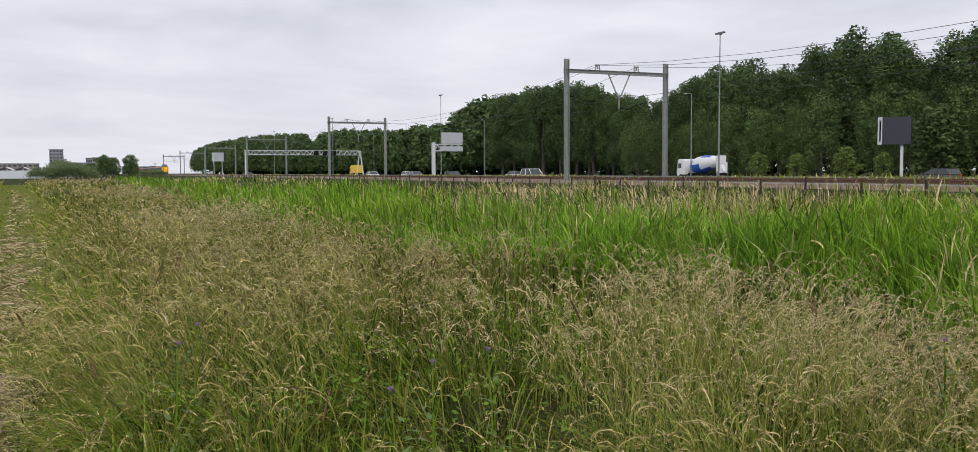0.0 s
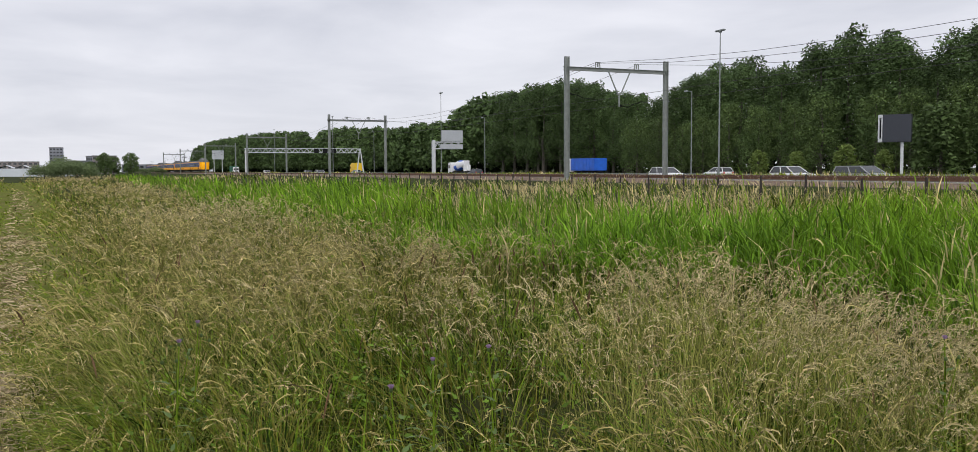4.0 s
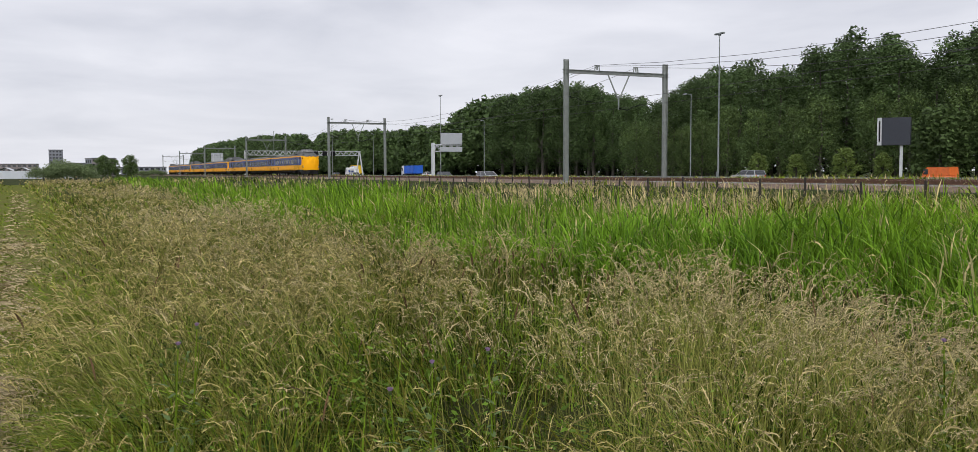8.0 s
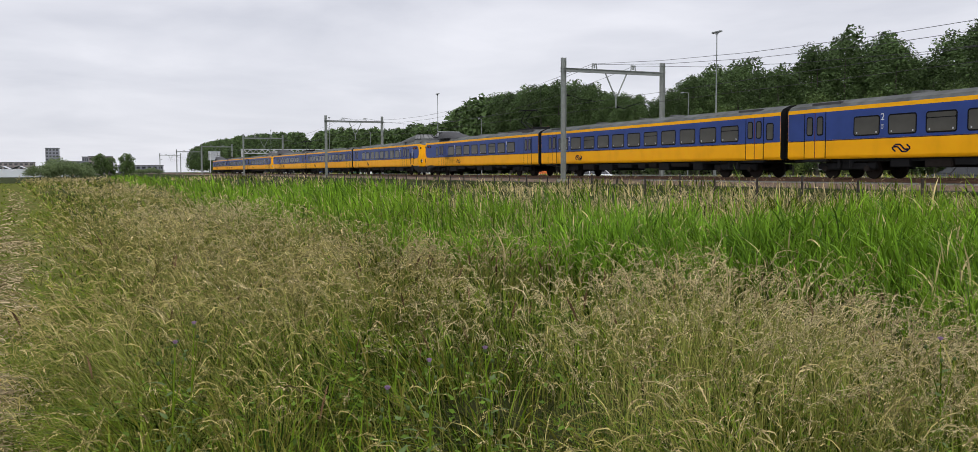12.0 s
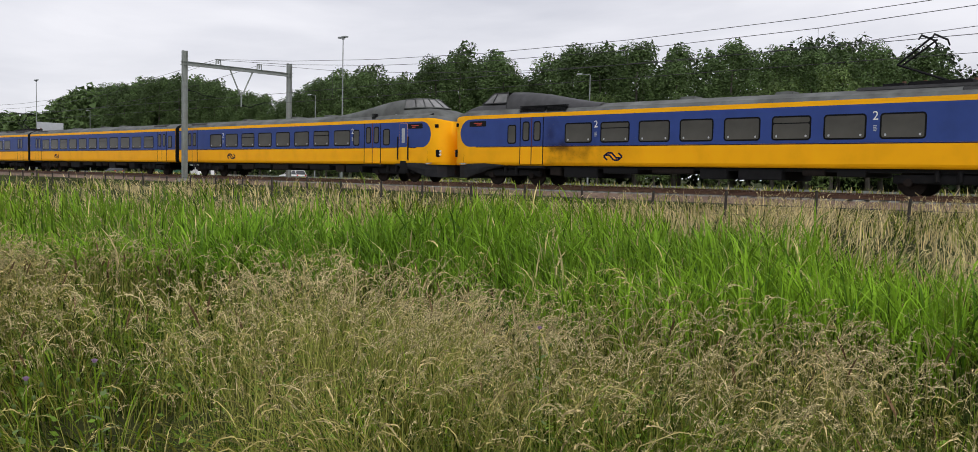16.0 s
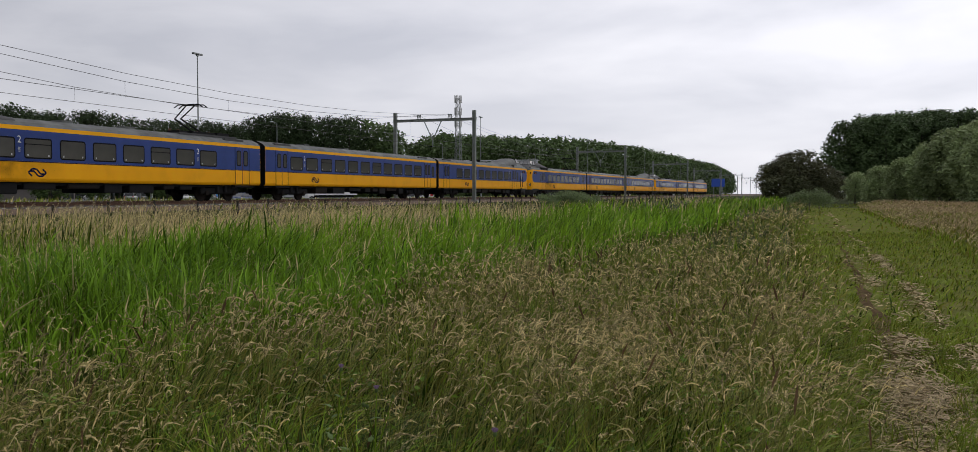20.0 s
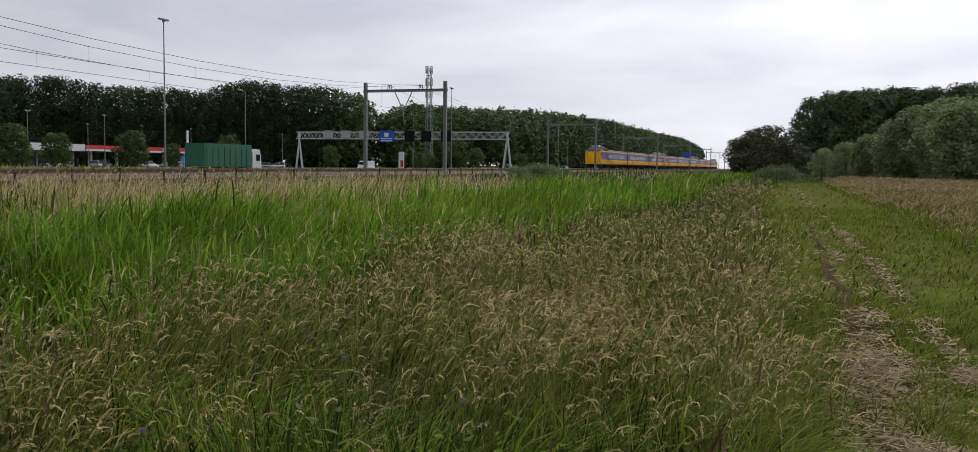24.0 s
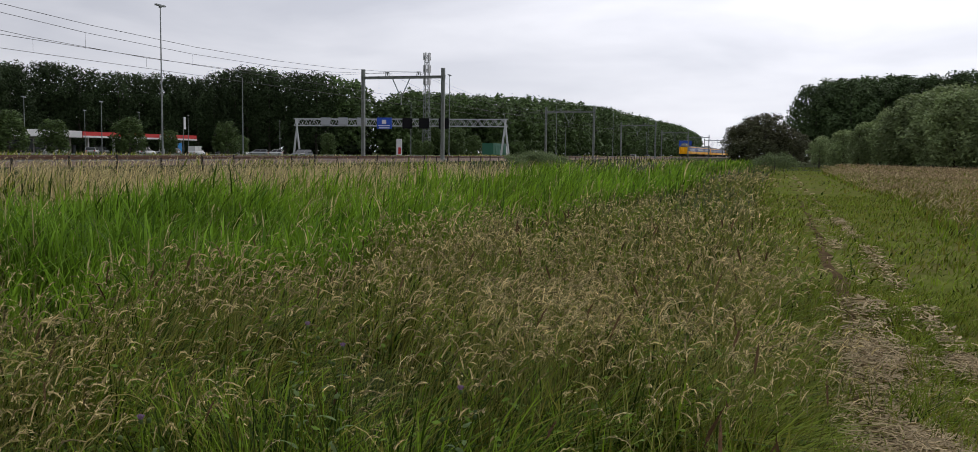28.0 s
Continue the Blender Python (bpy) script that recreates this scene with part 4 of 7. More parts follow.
def build_pantograph(x, t):
    part("pantograph_base", box(box(boxm(x - 1.0, -0.6, 3.72, x + 1.0, 0.6, 3.86, 0.03), x - 2.4, -0.5, 3.6, x - 1.3, 0.5, 3.9), x + 1.2, -0.4, 3.6, x + 1.9, 0.4, 3.85), "black", t)
    arm = bmesh.new()
    for y in (-0.25, 0.25):
        bar(arm, (x - 0.2, y, 3.85), (x + 1.5, y * 0.8, 4.5), 0.045)
        bar(arm, (x + 1.5, y * 0.8, 4.5), (x + 0.4, y * 1.2, 5.33), 0.035)
    p = part("pantograph_arm", arm, "dark_steel", t)
    bm = bmesh.new()
    for dx in (0.2, 0.6):
        bar(bm, (x + dx, -0.7, 5.36), (x + dx, 0.7, 5.36), 0.035)
        for s in (-1, 1):
            bar(bm, (x + dx, s * 0.7, 5.36), (x + dx, s * 0.95, 5.2), 0.03)
    part("collector_head", bm, "black", p)
    for dx in (-1.9, -0.8, 0.8, 1.5):
        part("insulator", bar(bmesh.new(), (x + dx, 0.55, 3.7), (x + dx, 0.55, 4.0), 0.07, 8), "rust", t)


def build_car(kind):
    """kind: end or end_pan (with a cab at +x), middle. Local x along the car, z over the rail."""
    names = {"end": "yellow and blue electric train driving car with raised grey cab",
             "end_pan": "yellow and blue train driving car with sooty cab and pantograph",
             "middle": "yellow and blue electric train middle car with grey roof"}
    t = tagged(new("train_carriage"), names[kind], "train", "coupled carriages of the passing train")
    x0, x1 = -13.12, (13.12 if kind == "middle" else 12.2)
    bm = bmesh.new()
    xs = [x0, x0 + 0.12] + [x0 + 0.12 + (x1 - x0 - 0.24) * k / 12 for k in range(1, 12)] + [x1 - 0.12, x1]
    rings = [shell_ring(x, SIDE, 3.68) for x in xs]
    n = len(rings[0]) - 1
    sheet(bm, rings, mats=lambda i, j: 1 if min(j, n - 1 - j) >= 5 else 0)
    for r in (rings[0], rings[-1]):
        bm.faces.new([bm.verts.new(p) for p in r]).material_index = 2
    bmesh.ops.recalc_face_normals(bm, faces=bm.faces)
    part("body", bm, ["yellow", "roof_grey", "black"], t)
    end = 13.1 if kind == "middle" else 12.46
    outline = [(-13.1, 1.79), (end - 0.66 if kind != "middle" else end, 1.79)]
    if kind != "middle":
        outline += [(end - 0.65 + 0.65 * math.cos(radians(a)), 2.44 + 0.65 * math.sin(radians(a))) for a in range(-80, 90, 10)]
    else:
        outline += [(end, 3.09)]
    outline += [(end - 0.7 if kind != "middle" else end - 0.01, 3.095), (-13.1, 3.095)]
    flank("blue_band", outline, "blue", t, 0.005, "blue upper side band")
    flank("dark_line", [(-13.1, 1.755), (12.0 if kind == "middle" else 11.4, 1.755), (12.0 if kind == "middle" else 11.4, 1.785), (-13.1, 1.785)], "blue_dark", t, 0.006)
    # windows and doors
    if kind == "middle":
        wins = [-9.6 + 1.88 * k for k in range(11)]
        build_door(-11.3, t)
        build_door(11.2, t)
        extra = [12.35]
        build_logo(-7.3, t)
        digit(-8.66, t)
    else:
        wins = [5.25 - 1.92 * k for k in range(8)]
        build_door(7.9, t)
        build_door(-11.3, t)
        extra = [9.1] if kind == "end_pan" else [9.05, 6.52]
        build_logo(-6.3 if kind == "end" else 3.4, t, 1 if kind == "end" else -1)
        digit(6.19 if kind == "end" else 4.31, t)
        digit(-7.3, t)
    for k, x in enumerate(wins):
        both_sides("window", window_mesh(1.36, 0.76, (k % 4) == (1 if kind != "middle" else 2)), t, x, 2.34)
    for x in extra:
        both_sides("window", window_mesh(0.42, 0.76, False), t, x, 2.34)
    if kind != "middle":
        build_cab(t, kind == "end_pan")
    if kind == "end_pan":
        bm = bmesh.new()
        plate(bm, [(2.2, 0.95), (7.2, 0.95), (7.2, 3.08), (2.2, 3.08)], -SIDE, 0.0075)
        bmesh.ops.recalc_face_normals(bm, faces=bm.faces)
        part("soot_stain", bm, "stain", t, "sooty brown stain on the yellow side")
        build_pantograph(-9.0, t)
        part("roof_plate", boxm(-11.6, -0.95, 3.55, -6.4, 0.95, 3.71, 0.05), "soot", t, "black roof plate")
    # roof details
    for x in ((-10.9, 10.6) if kind == "middle" else (-10.8,)):
        part("roof_hatch", boxm(x - 0.9, -1.3, 3.38, x + 0.9, -1.05, 3.55, 0.03), "soot", t)
    for x in (-6.5, -1.0, 2.4) if kind != "end_pan" else (-3.5, 0.6):
        part("roof_vent", boxm(x - 0.35, -0.35, 3.62, x + 0.35, 0.35, 3.78, 0.04), "roof_grey", t)
    part("bellows", boxm(-13.32, -1.15, 0.95, -13.1, 1.15, 3.45, 0.04), "black", t, "black gangway bellows")
    if kind == "middle":
        part("bellows", boxm(13.1, -1.15, 0.95, 13.3, 1.15, 3.45, 0.04), "black", t, "black gangway bellows")
    # running gear and boxes under the floor
    for x in (-9.6, 9.3):
        build_bogie(x, t)
    g = random.Random({"end": 3, "end_pan": 4, "middle": 5}[kind])
    x = -7.0
    part("floor_pan", boxm(-12.9, -1.2, 0.78, 12.0, 1.2, 0.91), "dark_steel", t)
    while x < 6.6:
        w = g.uniform(0.7, 2.0)
        d = g.uniform(0.25, 0.5)
        part("equipment_box", boxm(x, -1.3, 0.9 - d, min(x + w, 6.9), 1.3, 0.85, 0.03), g.choice(["dark_steel", "black", "wheel_dark"]), t)
        x += w + g.uniform(0.1, 0.8)
    return t


def turn_round(t):
    """Puts a carriage's cab at its other end and keeps its lettering readable."""
    done = set()
    for ob in t.children_recursive:
        if ob.matrix_basis == Matrix.Identity(4):
            if ob.data.name not in done:
                done.add(ob.data.name)
                ob.data.transform(Matrix.Diagonal((-1, 1, 1, 1)))
                ob.data.flip_normals()
        else:
            ob.location.x = -ob.location.x


M["wheel_dark"] = material("wheel_dark", (0.02, 0.016, 0.014), 0.8, vary=0.2, spec=0.1)
M["apron_black"] = material("apron_black", (0.022, 0.023, 0.026), 0.6, vary=0.25, scale=3, spec=0.15)
M["seam"] = material("seam", (0.09, 0.012, 0.012), 0.6)
M["stain"] = material("stain", (0.035, 0.022, 0.014), 0.8, vary=0.3, scale=2, spec=0.05)


def fade_stain():
    """Soot, thickest beside the door and thinning along the side."""
    nt = M["stain"].node_tree
    n, l = nt.nodes, nt.links
    tc = n.new("ShaderNodeTexCoord")
    sep = n.new("ShaderNodeSeparateXYZ")
    l.new(tc.outputs["Generated"], sep.inputs[0])
    along_x = n.new("ShaderNodeValToRGB")
    along_x.color_ramp.elements[0].position, along_x.color_ramp.elements[0].color = 0.0, (0.05, 0.05, 0.05, 1)
    along_x.color_ramp.elements[1].position, along_x.color_ramp.elements[1].color = 1.0, (0, 0, 0, 1)
    for q, c in ((0.08, 0.75), (0.35, 0.5), (0.7, 0.28)):
        along_x.color_ramp.elements.new(q).color = (c, c, c, 1)
    l.new(sep.outputs[0], along_x.inputs[0])
    up = n.new("ShaderNodeValToRGB")
    up.color_ramp.elements[0].position, up.color_ramp.elements[0].color = 0.0, (0.2, 0.2, 0.2, 1)
    up.color_ramp.elements[1].position, up.color_ramp.elements[1].color = 1.0, (0.15, 0.15, 0.15, 1)
    for q, c in ((0.15, 0.6), (0.34, 1.0), (0.5, 0.55)):
        up.color_ramp.elements.new(q).color = (c, c, c, 1)
    l.new(sep.outputs[2], up.inputs[0])
    tex = n.new("ShaderNodeTexNoise")
    tex.inputs["Scale"].default_value, tex.inputs["Detail"].default_value = 1.6, 6
    l.new(tc.outputs["Object"], tex.inputs["Vector"])
    mr = n.new("ShaderNodeMapRange")
    mr.inputs[1].default_value, mr.inputs[2].default_value = 0.3, 0.65
    l.new(tex.outputs["Fac"], mr.inputs[0])
    a = n.new("ShaderNodeMath")
    a.operation = "MULTIPLY"
    l.new(along_x.outputs[0], a.inputs[0])
    l.new(up.outputs[0], a.inputs[1])
    b = n.new("ShaderNodeMath")
    b.operation = "MULTIPLY"
    l.new(a.outputs[0], b.inputs[0])
    l.new(mr.outputs[0], b.inputs[1])
    l.new(b.outputs[0], n["Principled BSDF"].inputs["Alpha"])


fade_stain()
M["display_red"] = material("display_red", (0.5, 0.05, 0.02), 0.5)


def car_places():
    s, out = 0.0, []
    for n in LENGTHS:
        out.append((s, s + n))
        s += n
    return out


def train_nose(t):
    """Metres along the track of the train's front at t seconds."""
    ts = [0, 8, 11, 12, 15, 16, 16.5, 17, 17.5, 18, 18.5, 20, 21, 28]
    us = [-423, -146.5, -42.6, -8.2, 95.0, 129.0, 145.4, 161.4, 177.6, 193.8, 210.4, 261.4, 295.7, 535.7]
    return float(np.interp(t, ts, us))


CARS = []


def build_train():
    first = [build_car(k) for k in ("end", "middle", "end_pan")]
    turn_round(first[2])
    CARS.extend(first)
    for k in range(3, 9):
        CARS.append(copy_thing(first[k % 3], pose(0, 0, 0)))


build_train()


# ---- roadside: masts, gantries, signs ----
def build_high_mast():
    t = tagged(new("street_lamp"), "tall slim grey motorway lamp mast with a flat head", "street lamp", "motorway lamp masts")
    part("pole", bar(bmesh.new(), (0, 0, 0.2), (0, 0, 16.0), 0.10, 8, 0.05), "galvanised", t)
    part("lamp_head", box(boxm(-0.75, -0.16, 15.95, 0.75, 0.16, 16.12, 0.04), -0.12, -0.1, 15.8, 0.12, 0.1, 16.0), "galvanised", t)
    part("door_plate", boxm(-0.14, -0.17, 1.0, 0.14, -0.12, 1.6, 0.01), "galvanised", t)
    return t


def build_low_lamp(h=12.3, arm=1.2, both=False):
    t = tagged(new("street_lamp"), "grey steel street lamp with a short outreach arm", "street lamp", "side road lamps")
    part("pole", bar(bmesh.new(), (0, 0, 0.2), (0, 0, h), 0.1, 7, 0.05), "galvanised", t)
    part("arm", bar(bmesh.new(), (0, 0, h), (-arm, 0, h + 0.15), 0.04, 6), "galvanised", t)
    part("lamp_head", boxm(-arm - 0.5, -0.13, h + 0.08, -arm + 0.1, 0.13, h + 0.24, 0.03), "sign_back", t)
    if both:
        part("arm", bar(bmesh.new(), (0, 0, h), (arm, 0, h + 0.15), 0.04, 6), "galvanised", t)
        part("lamp_head", boxm(arm - 0.1, -0.13, h + 0.08, arm + 0.5, 0.13, h + 0.24, 0.03), "sign_back", t)
    return t


def place_all(first, places):
    for k, m in enumerate(places):
        if k == 0:
            first.matrix_basis = m
        else:
            copy_thing(first, m)


place_all(build_high_mast(), [pose(along(u, 27.25)[0].x, along(u, 27.25)[0].y, 0, 0, 0, 0) for u in (-316, -237, -158, -77.3, -1, 77.3, 158, 237, 316, 395)])
place_all(build_low_lamp(), [pose(x, y, 0, 0, 0, r) for x, y, r in (
    (-57, 75, 0), (-104, 74, 0), (-172, 71, 0), (58, 75, 0), (118, 75, 0), (180, 73, 0), (242, 70, 0), (305, 66, 0), (-240, 66, 0), (370, 60, 0), (440, 55, 0))])
place_all(build_low_lamp(9.0, 0.5, True), [pose(x, y, 0, 0, 0, 30) for x, y in ((109, 107), (122, 104), (150, 132), (159, 126), (173, 124), (206, 120))])


def truss_beam(bm, y0, y1, z, h, d, step):
    """A lattice beam along y, h high and d deep."""
    for zz in (z, z + h):
        for x in (-d / 2, d / 2):
            bar(bm, (x, y0, zz), (x, y1, zz), 0.09, 6)
    n = max(1, int(abs(y1 - y0) / step))
    for k in range(n):
        a, b = y0 + (y1 - y0) * k / n, y0 + (y1 - y0) * (k + 1) / n
        m = (a + b) / 2
        for x in (-d / 2, d / 2):
            bar(bm, (x, a, z), (x, m, z + h), 0.05, 5)
            bar(bm, (x, m, z + h), (x, b, z), 0.05, 5)
        bar(bm, (-d / 2, a, z + h), (d / 2, b, z + h), 0.04, 5)


def gantry_legs(y, t, top):
    for s in (-1, 1):
        part("leg", bar(bmesh.new(), (s * 0.4, y + s * 0.9, 0.3), (s * 0.35, y, top), 0.2, 8, 0.16), "gantry_white", t)


def build_east_gantry():
    t = tagged(new("sign_gantry"), "pale grey lattice sign gantry with blue and dark panels", "gantry")
    t.matrix_basis = pose(149, 0, 0, 0, 0, 2)
    bm = bmesh.new()
    truss_beam(bm, 42.2, 82.0, 6.15, 1.2, 1.1, 1.45)
    part("lattice_beam", bm, "gantry_white", t)
    gantry_legs(42.5, t, 7.3)
    gantry_legs(81.7, t, 7.3)
    for y in (75.6, 72.2, 68.6):
        part("sign_back", boxm(-0.85, y - 0.9, 6.25, -0.65, y + 0.9, 7.6, 0.03), "sign_back", t, "pale grey back of a sign")
    sign = part("direction_sign", boxm(-0.9, 62.9, 5.6, -0.72, 65.7, 7.6, 0.04), "sign_blue", t, "blue direction sign")
    for y0, z0, y1, z1 in ((63.9, 6.5, 64.7, 7.2), (63.2, 6.1, 65.4, 6.25), (63.3, 5.72, 65.3, 5.88)):
        part("white_bar", boxm(-0.93, y0, z0, -0.905, y1, z1), "white", sign)
    for y in (60.0, 56.9, 53.3):
        part("matrix_sign", boxm(-0.95, y - 0.9, 5.7, -0.6, y + 0.9, 7.5, 0.06), "black", t, "black lane signal panel")


def build_west_gantry():
    t = tagged(new("sign_gantry"), "pale grey lattice sign gantry over the west motorway lanes", "gantry")
    t.matrix_basis = pose(-243, 0, 0, 0, 0, -2)
    bm = bmesh.new()
    truss_beam(bm, 31.5, 62.5, 6.4, 1.1, 1.0, 1.5)
    part("lattice_beam", bm, "gantry_white", t)
    part("leg", bar(bmesh.new(), (0, 31.8, 0.3), (0, 31.8, 7.4), 0.25, 8), "gantry_white", t)
    gantry_legs(62.3, t, 7.4)
    for y in (50.2, 52.6, 54.9):
        part("matrix_sign", boxm(0.6, y - 0.6, 6.3, 0.95, y + 0.6, 7.5, 0.05), "black", t, "black lane signal panel")


def build_side_signs():
    # cantilever sign seen from behind
    t = tagged(new("road_sign"), "pale grey cantilever road sign seen from its plain back", "road sign")
    t.matrix_basis = pose(-131, 48.0, 0, 0, 0, 0)
    part("post", boxm(-0.25, -2.75, 0.2, 0.25, -2.25, 6.2, 0.05), "gantry_white", t)
    bm = bmesh.new()
    truss_beam(bm, -2.4, 2.2, 4.9, 1.0, 0.5, 1.15)
    part("arm", bm, "gantry_white", t)
    part("panel", boxm(0.3, -1.3, 6.0, 0.42, 2.2, 7.75, 0.03), "sign_back", t, "pale grey sign back")
    part("panel", boxm(0.3, -1.5, 4.85, 0.42, 2.2, 5.6, 0.03), "sign_back", t, "pale grey lower sign back")
    # large sign farther west, seen from behind
    t = tagged(new("road_sign"), "large pale sign on two posts far along the motorway", "road sign")
    t.matrix_basis = pose(-358, 36.6, 0.2, 0, 0, 0)
    part("panel", boxm(0.0, -2.2, 5.9, 0.15, 2.2, 9.3, 0.03), "sign_back", t, "pale grey sign back")
    for y in (-1.5, 1.5):
        part("post", bar(bmesh.new(), (0.25, y, 0), (0.25, y, 8.9), 0.13, 7), "gantry_white", t)
    # dark text panel on one post
    t = tagged(new("message_sign"), "dark blank message sign on a single pale post", "road sign")
    t.matrix_basis = pose(-74.0, 80, 0.45, 0, 0, 36)
    t.scale = (0.87, 0.87, 1)
    part("post", boxm(0.35, -0.16, -0.5, 0.7, 0.16, 4.2, 0.03), "gantry_white", t)
    part("panel", boxm(-1.75, -0.5, 4.0, 1.6, 0.5, 7.05, 0.05), "panel_dark", t, "dark grey blank panel")
    bm = bmesh.new()
    for z0, z1 in ((4.0, 4.35), (6.7, 7.05)):
        box(bm, -2.3, -0.52, z0, -1.78, 0.52, z1, 0, 0.03)
    box(bm, -2.3, -0.52, 4.36, -2.14, 0.52, 6.69)
    box(bm, -1.93, -0.52, 4.36, -1.78, 0.52, 6.69)
    part("side_frame", bm, "gantry_white", t, "white side frame")
    part("ladder", box(boxm(-2.1, -0.1, 4.5, -2.0, 0.1, 6.5), -2.05, -0.2, 5.4, -1.95, 0.2, 5.5), "black", t)
    # blue sign far east, small roadside signs, cabinet
    t = tagged(new("road_sign"), "blue direction sign on two posts beside the motorway", "road sign")
    t.matrix_basis = pose(345, 28.5, 0, 0, 0, 5)
    part("panel", boxm(-0.2, -2.4, 4.2, 0.0, 2.4, 7.2, 0.03), "sign_blue", t)
    for y in (-1.6, 1.6):
        part("post", bar(bmesh.new(), (0.1, y, 0.2), (0.1, y, 6.8), 0.09, 7), "galvanised", t)
    t = tagged(new("price_sign"), "white upright price sign with a red field", "sign")
    t.matrix_basis = pose(147.5, 62, 0, 0, 0, 0)
    part("panel", boxm(-0.25, -0.5, 0.2, 0.0, 0.5, 3.9, 0.03), "white", t)
    part("field", boxm(-0.28, -0.4, 1.2, -0.252, 0.1, 2.4), "red", t, "red field")


M["panel_dark"] = material("panel_dark", (0.028, 0.032, 0.042), 0.45, vary=0.08)
build_east_gantry()
build_west_gantry()
build_side_signs()


def build_radio_mast():
    t = tagged(new("radio_mast"), "grey lattice radio mast with white panel antennas on top", "radio mast")
    t.matrix_basis = pose(249, 96, 0)
    bm = bmesh.new()
    corners = [(-1, -1), (1, -1), (1, 1), (-1, 1)]
    half = lambda z: 0.95 - 0.5 * z / 31
    for z in range(0, 30, 2):
        for k in range(4):
            (ax, ay), (bx, by) = corners[k], corners[(k + 1) % 4]
            h0, h1 = half(z), half(z + 2)
            bar(bm, (ax * h0, ay * h0, z), (ax * h1, ay * h1, z + 2), 0.11, 5)
            bar(bm, (ax * h0, ay * h0, z), (bx * h1, by * h1, z + 2), 0.05, 4)
            bar(bm, (ax * h1, ay * h1, z + 2), (bx * h1, by * h1, z + 2), 0.05, 4)
    part("lattice", bm, "galvanised", t)
    for z0 in (25.0, 21.5, 28.6):
        for k in range(6):
            a = k * math.pi / 3
            part("antenna", boxm(math.cos(a) * 0.95 - 0.16, math.sin(a) * 0.95 - 0.16, z0, math.cos(a) * 0.95 + 0.16, math.sin(a) * 0.95 + 0.16, z0 + 2.2, 0.04), "white", t)
    bm = bmesh.new()
    for z0 in (26.0, 22.5, 29.6):
        for k in range(6):
            a = k * math.pi / 3
            bar(bm, (0, 0, z0), (math.cos(a) * 0.95, math.sin(a) * 0.95, z0), 0.05, 4)
    part("brackets", bm, "galvanised", t)


build_radio_mast()


# ---- filling station and its surroundings ----
def build_station():
    t = tagged(new("filling_station"), "low filling station with a white and red canopy edge on posts", "filling station")
    t.location.x = -4.2
    part("canopy", boxm(158, 136, 4.0, 197, 150, 4.15), "white", t, "flat white canopy roof")
    fascia = part("fascia", boxm(158, 135.8, 3.75, 197, 136.0, 5.0), "red", t, "red canopy edge")
    part("stripe", boxm(158, 135.7, 3.75, 197, 135.79, 4.15), "white", fascia)
    name = part("name_panel", boxm(182.5, 135.55, 3.8, 187, 135.68, 4.9), "white", fascia, "white panel with red bars")
    for k in range(5):
        part("red_bar", boxm(183 + k * 0.7, 135.5, 4.1, 183.5 + k * 0.7, 135.54, 4.6), "red", name)
    part("shop_fascia", boxm(136, 136, 3.7, 158, 150, 5.1, 0.05), "white", t, "white shop roof edge")
    part("shop_wall", boxm(137, 138, 0.3, 157, 149, 3.7), "brick_far", t)
    for k in range(6):
        part("shop_window", boxm(137.6 + k * 3.2, 137.9, 0.6, 140.3 + k * 3.2, 138.0, 3.2), "glass", t)
    for x in (162, 170, 178, 186, 194):
        part("post", boxm(x - 0.2, 138, 0.3, x + 0.2, 138.4, 4.0), "white", t)
        part("pump", boxm(x - 2.2, 140, 0.3, x - 1.4, 140.8, 2.2, 0.05), "grey_dark", t)
    t = tagged(new("banner_flag"), "tall white banner flag on a pole", "flag")
    t.location.x = -8.8
    part("pole", bar(bmesh.new(), (187, 129, 0.2), (187, 129, 9.0), 0.08, 6), "galvanised", t)
    part("banner", boxm(187.1, 128.98, 6.2, 187.9, 129.02, 9.0), "white", t)
    t = tagged(new("banner_flag"), "blue beach flag beside the forecourt", "flag")
    t.location.x = -7.4
    part("banner", boxm(182, 127.9, 0.8, 183.4, 128.0, 3.0, 0.03), "flag_blue", t)
    part("pole", bar(bmesh.new(), (181.9, 127.95, 0.2), (181.9, 127.95, 3.1), 0.05, 6), "galvanised", t)


M["flag_blue"] = material("flag_blue", (0.03, 0.25, 0.6), 0.6)
build_station()


# ---- vehicles ----
def wheel(x, y, r, t):
    tyre = part("wheel", bar(bmesh.new(), (x, y - 0.12, r), (x, y + 0.12, r), r, 16), "rubber", t)
    part("rim", bar(bmesh.new(), (x, y - 0.13, r), (x, y + 0.13, r), r * 0.6, 10), "silver", tyre)


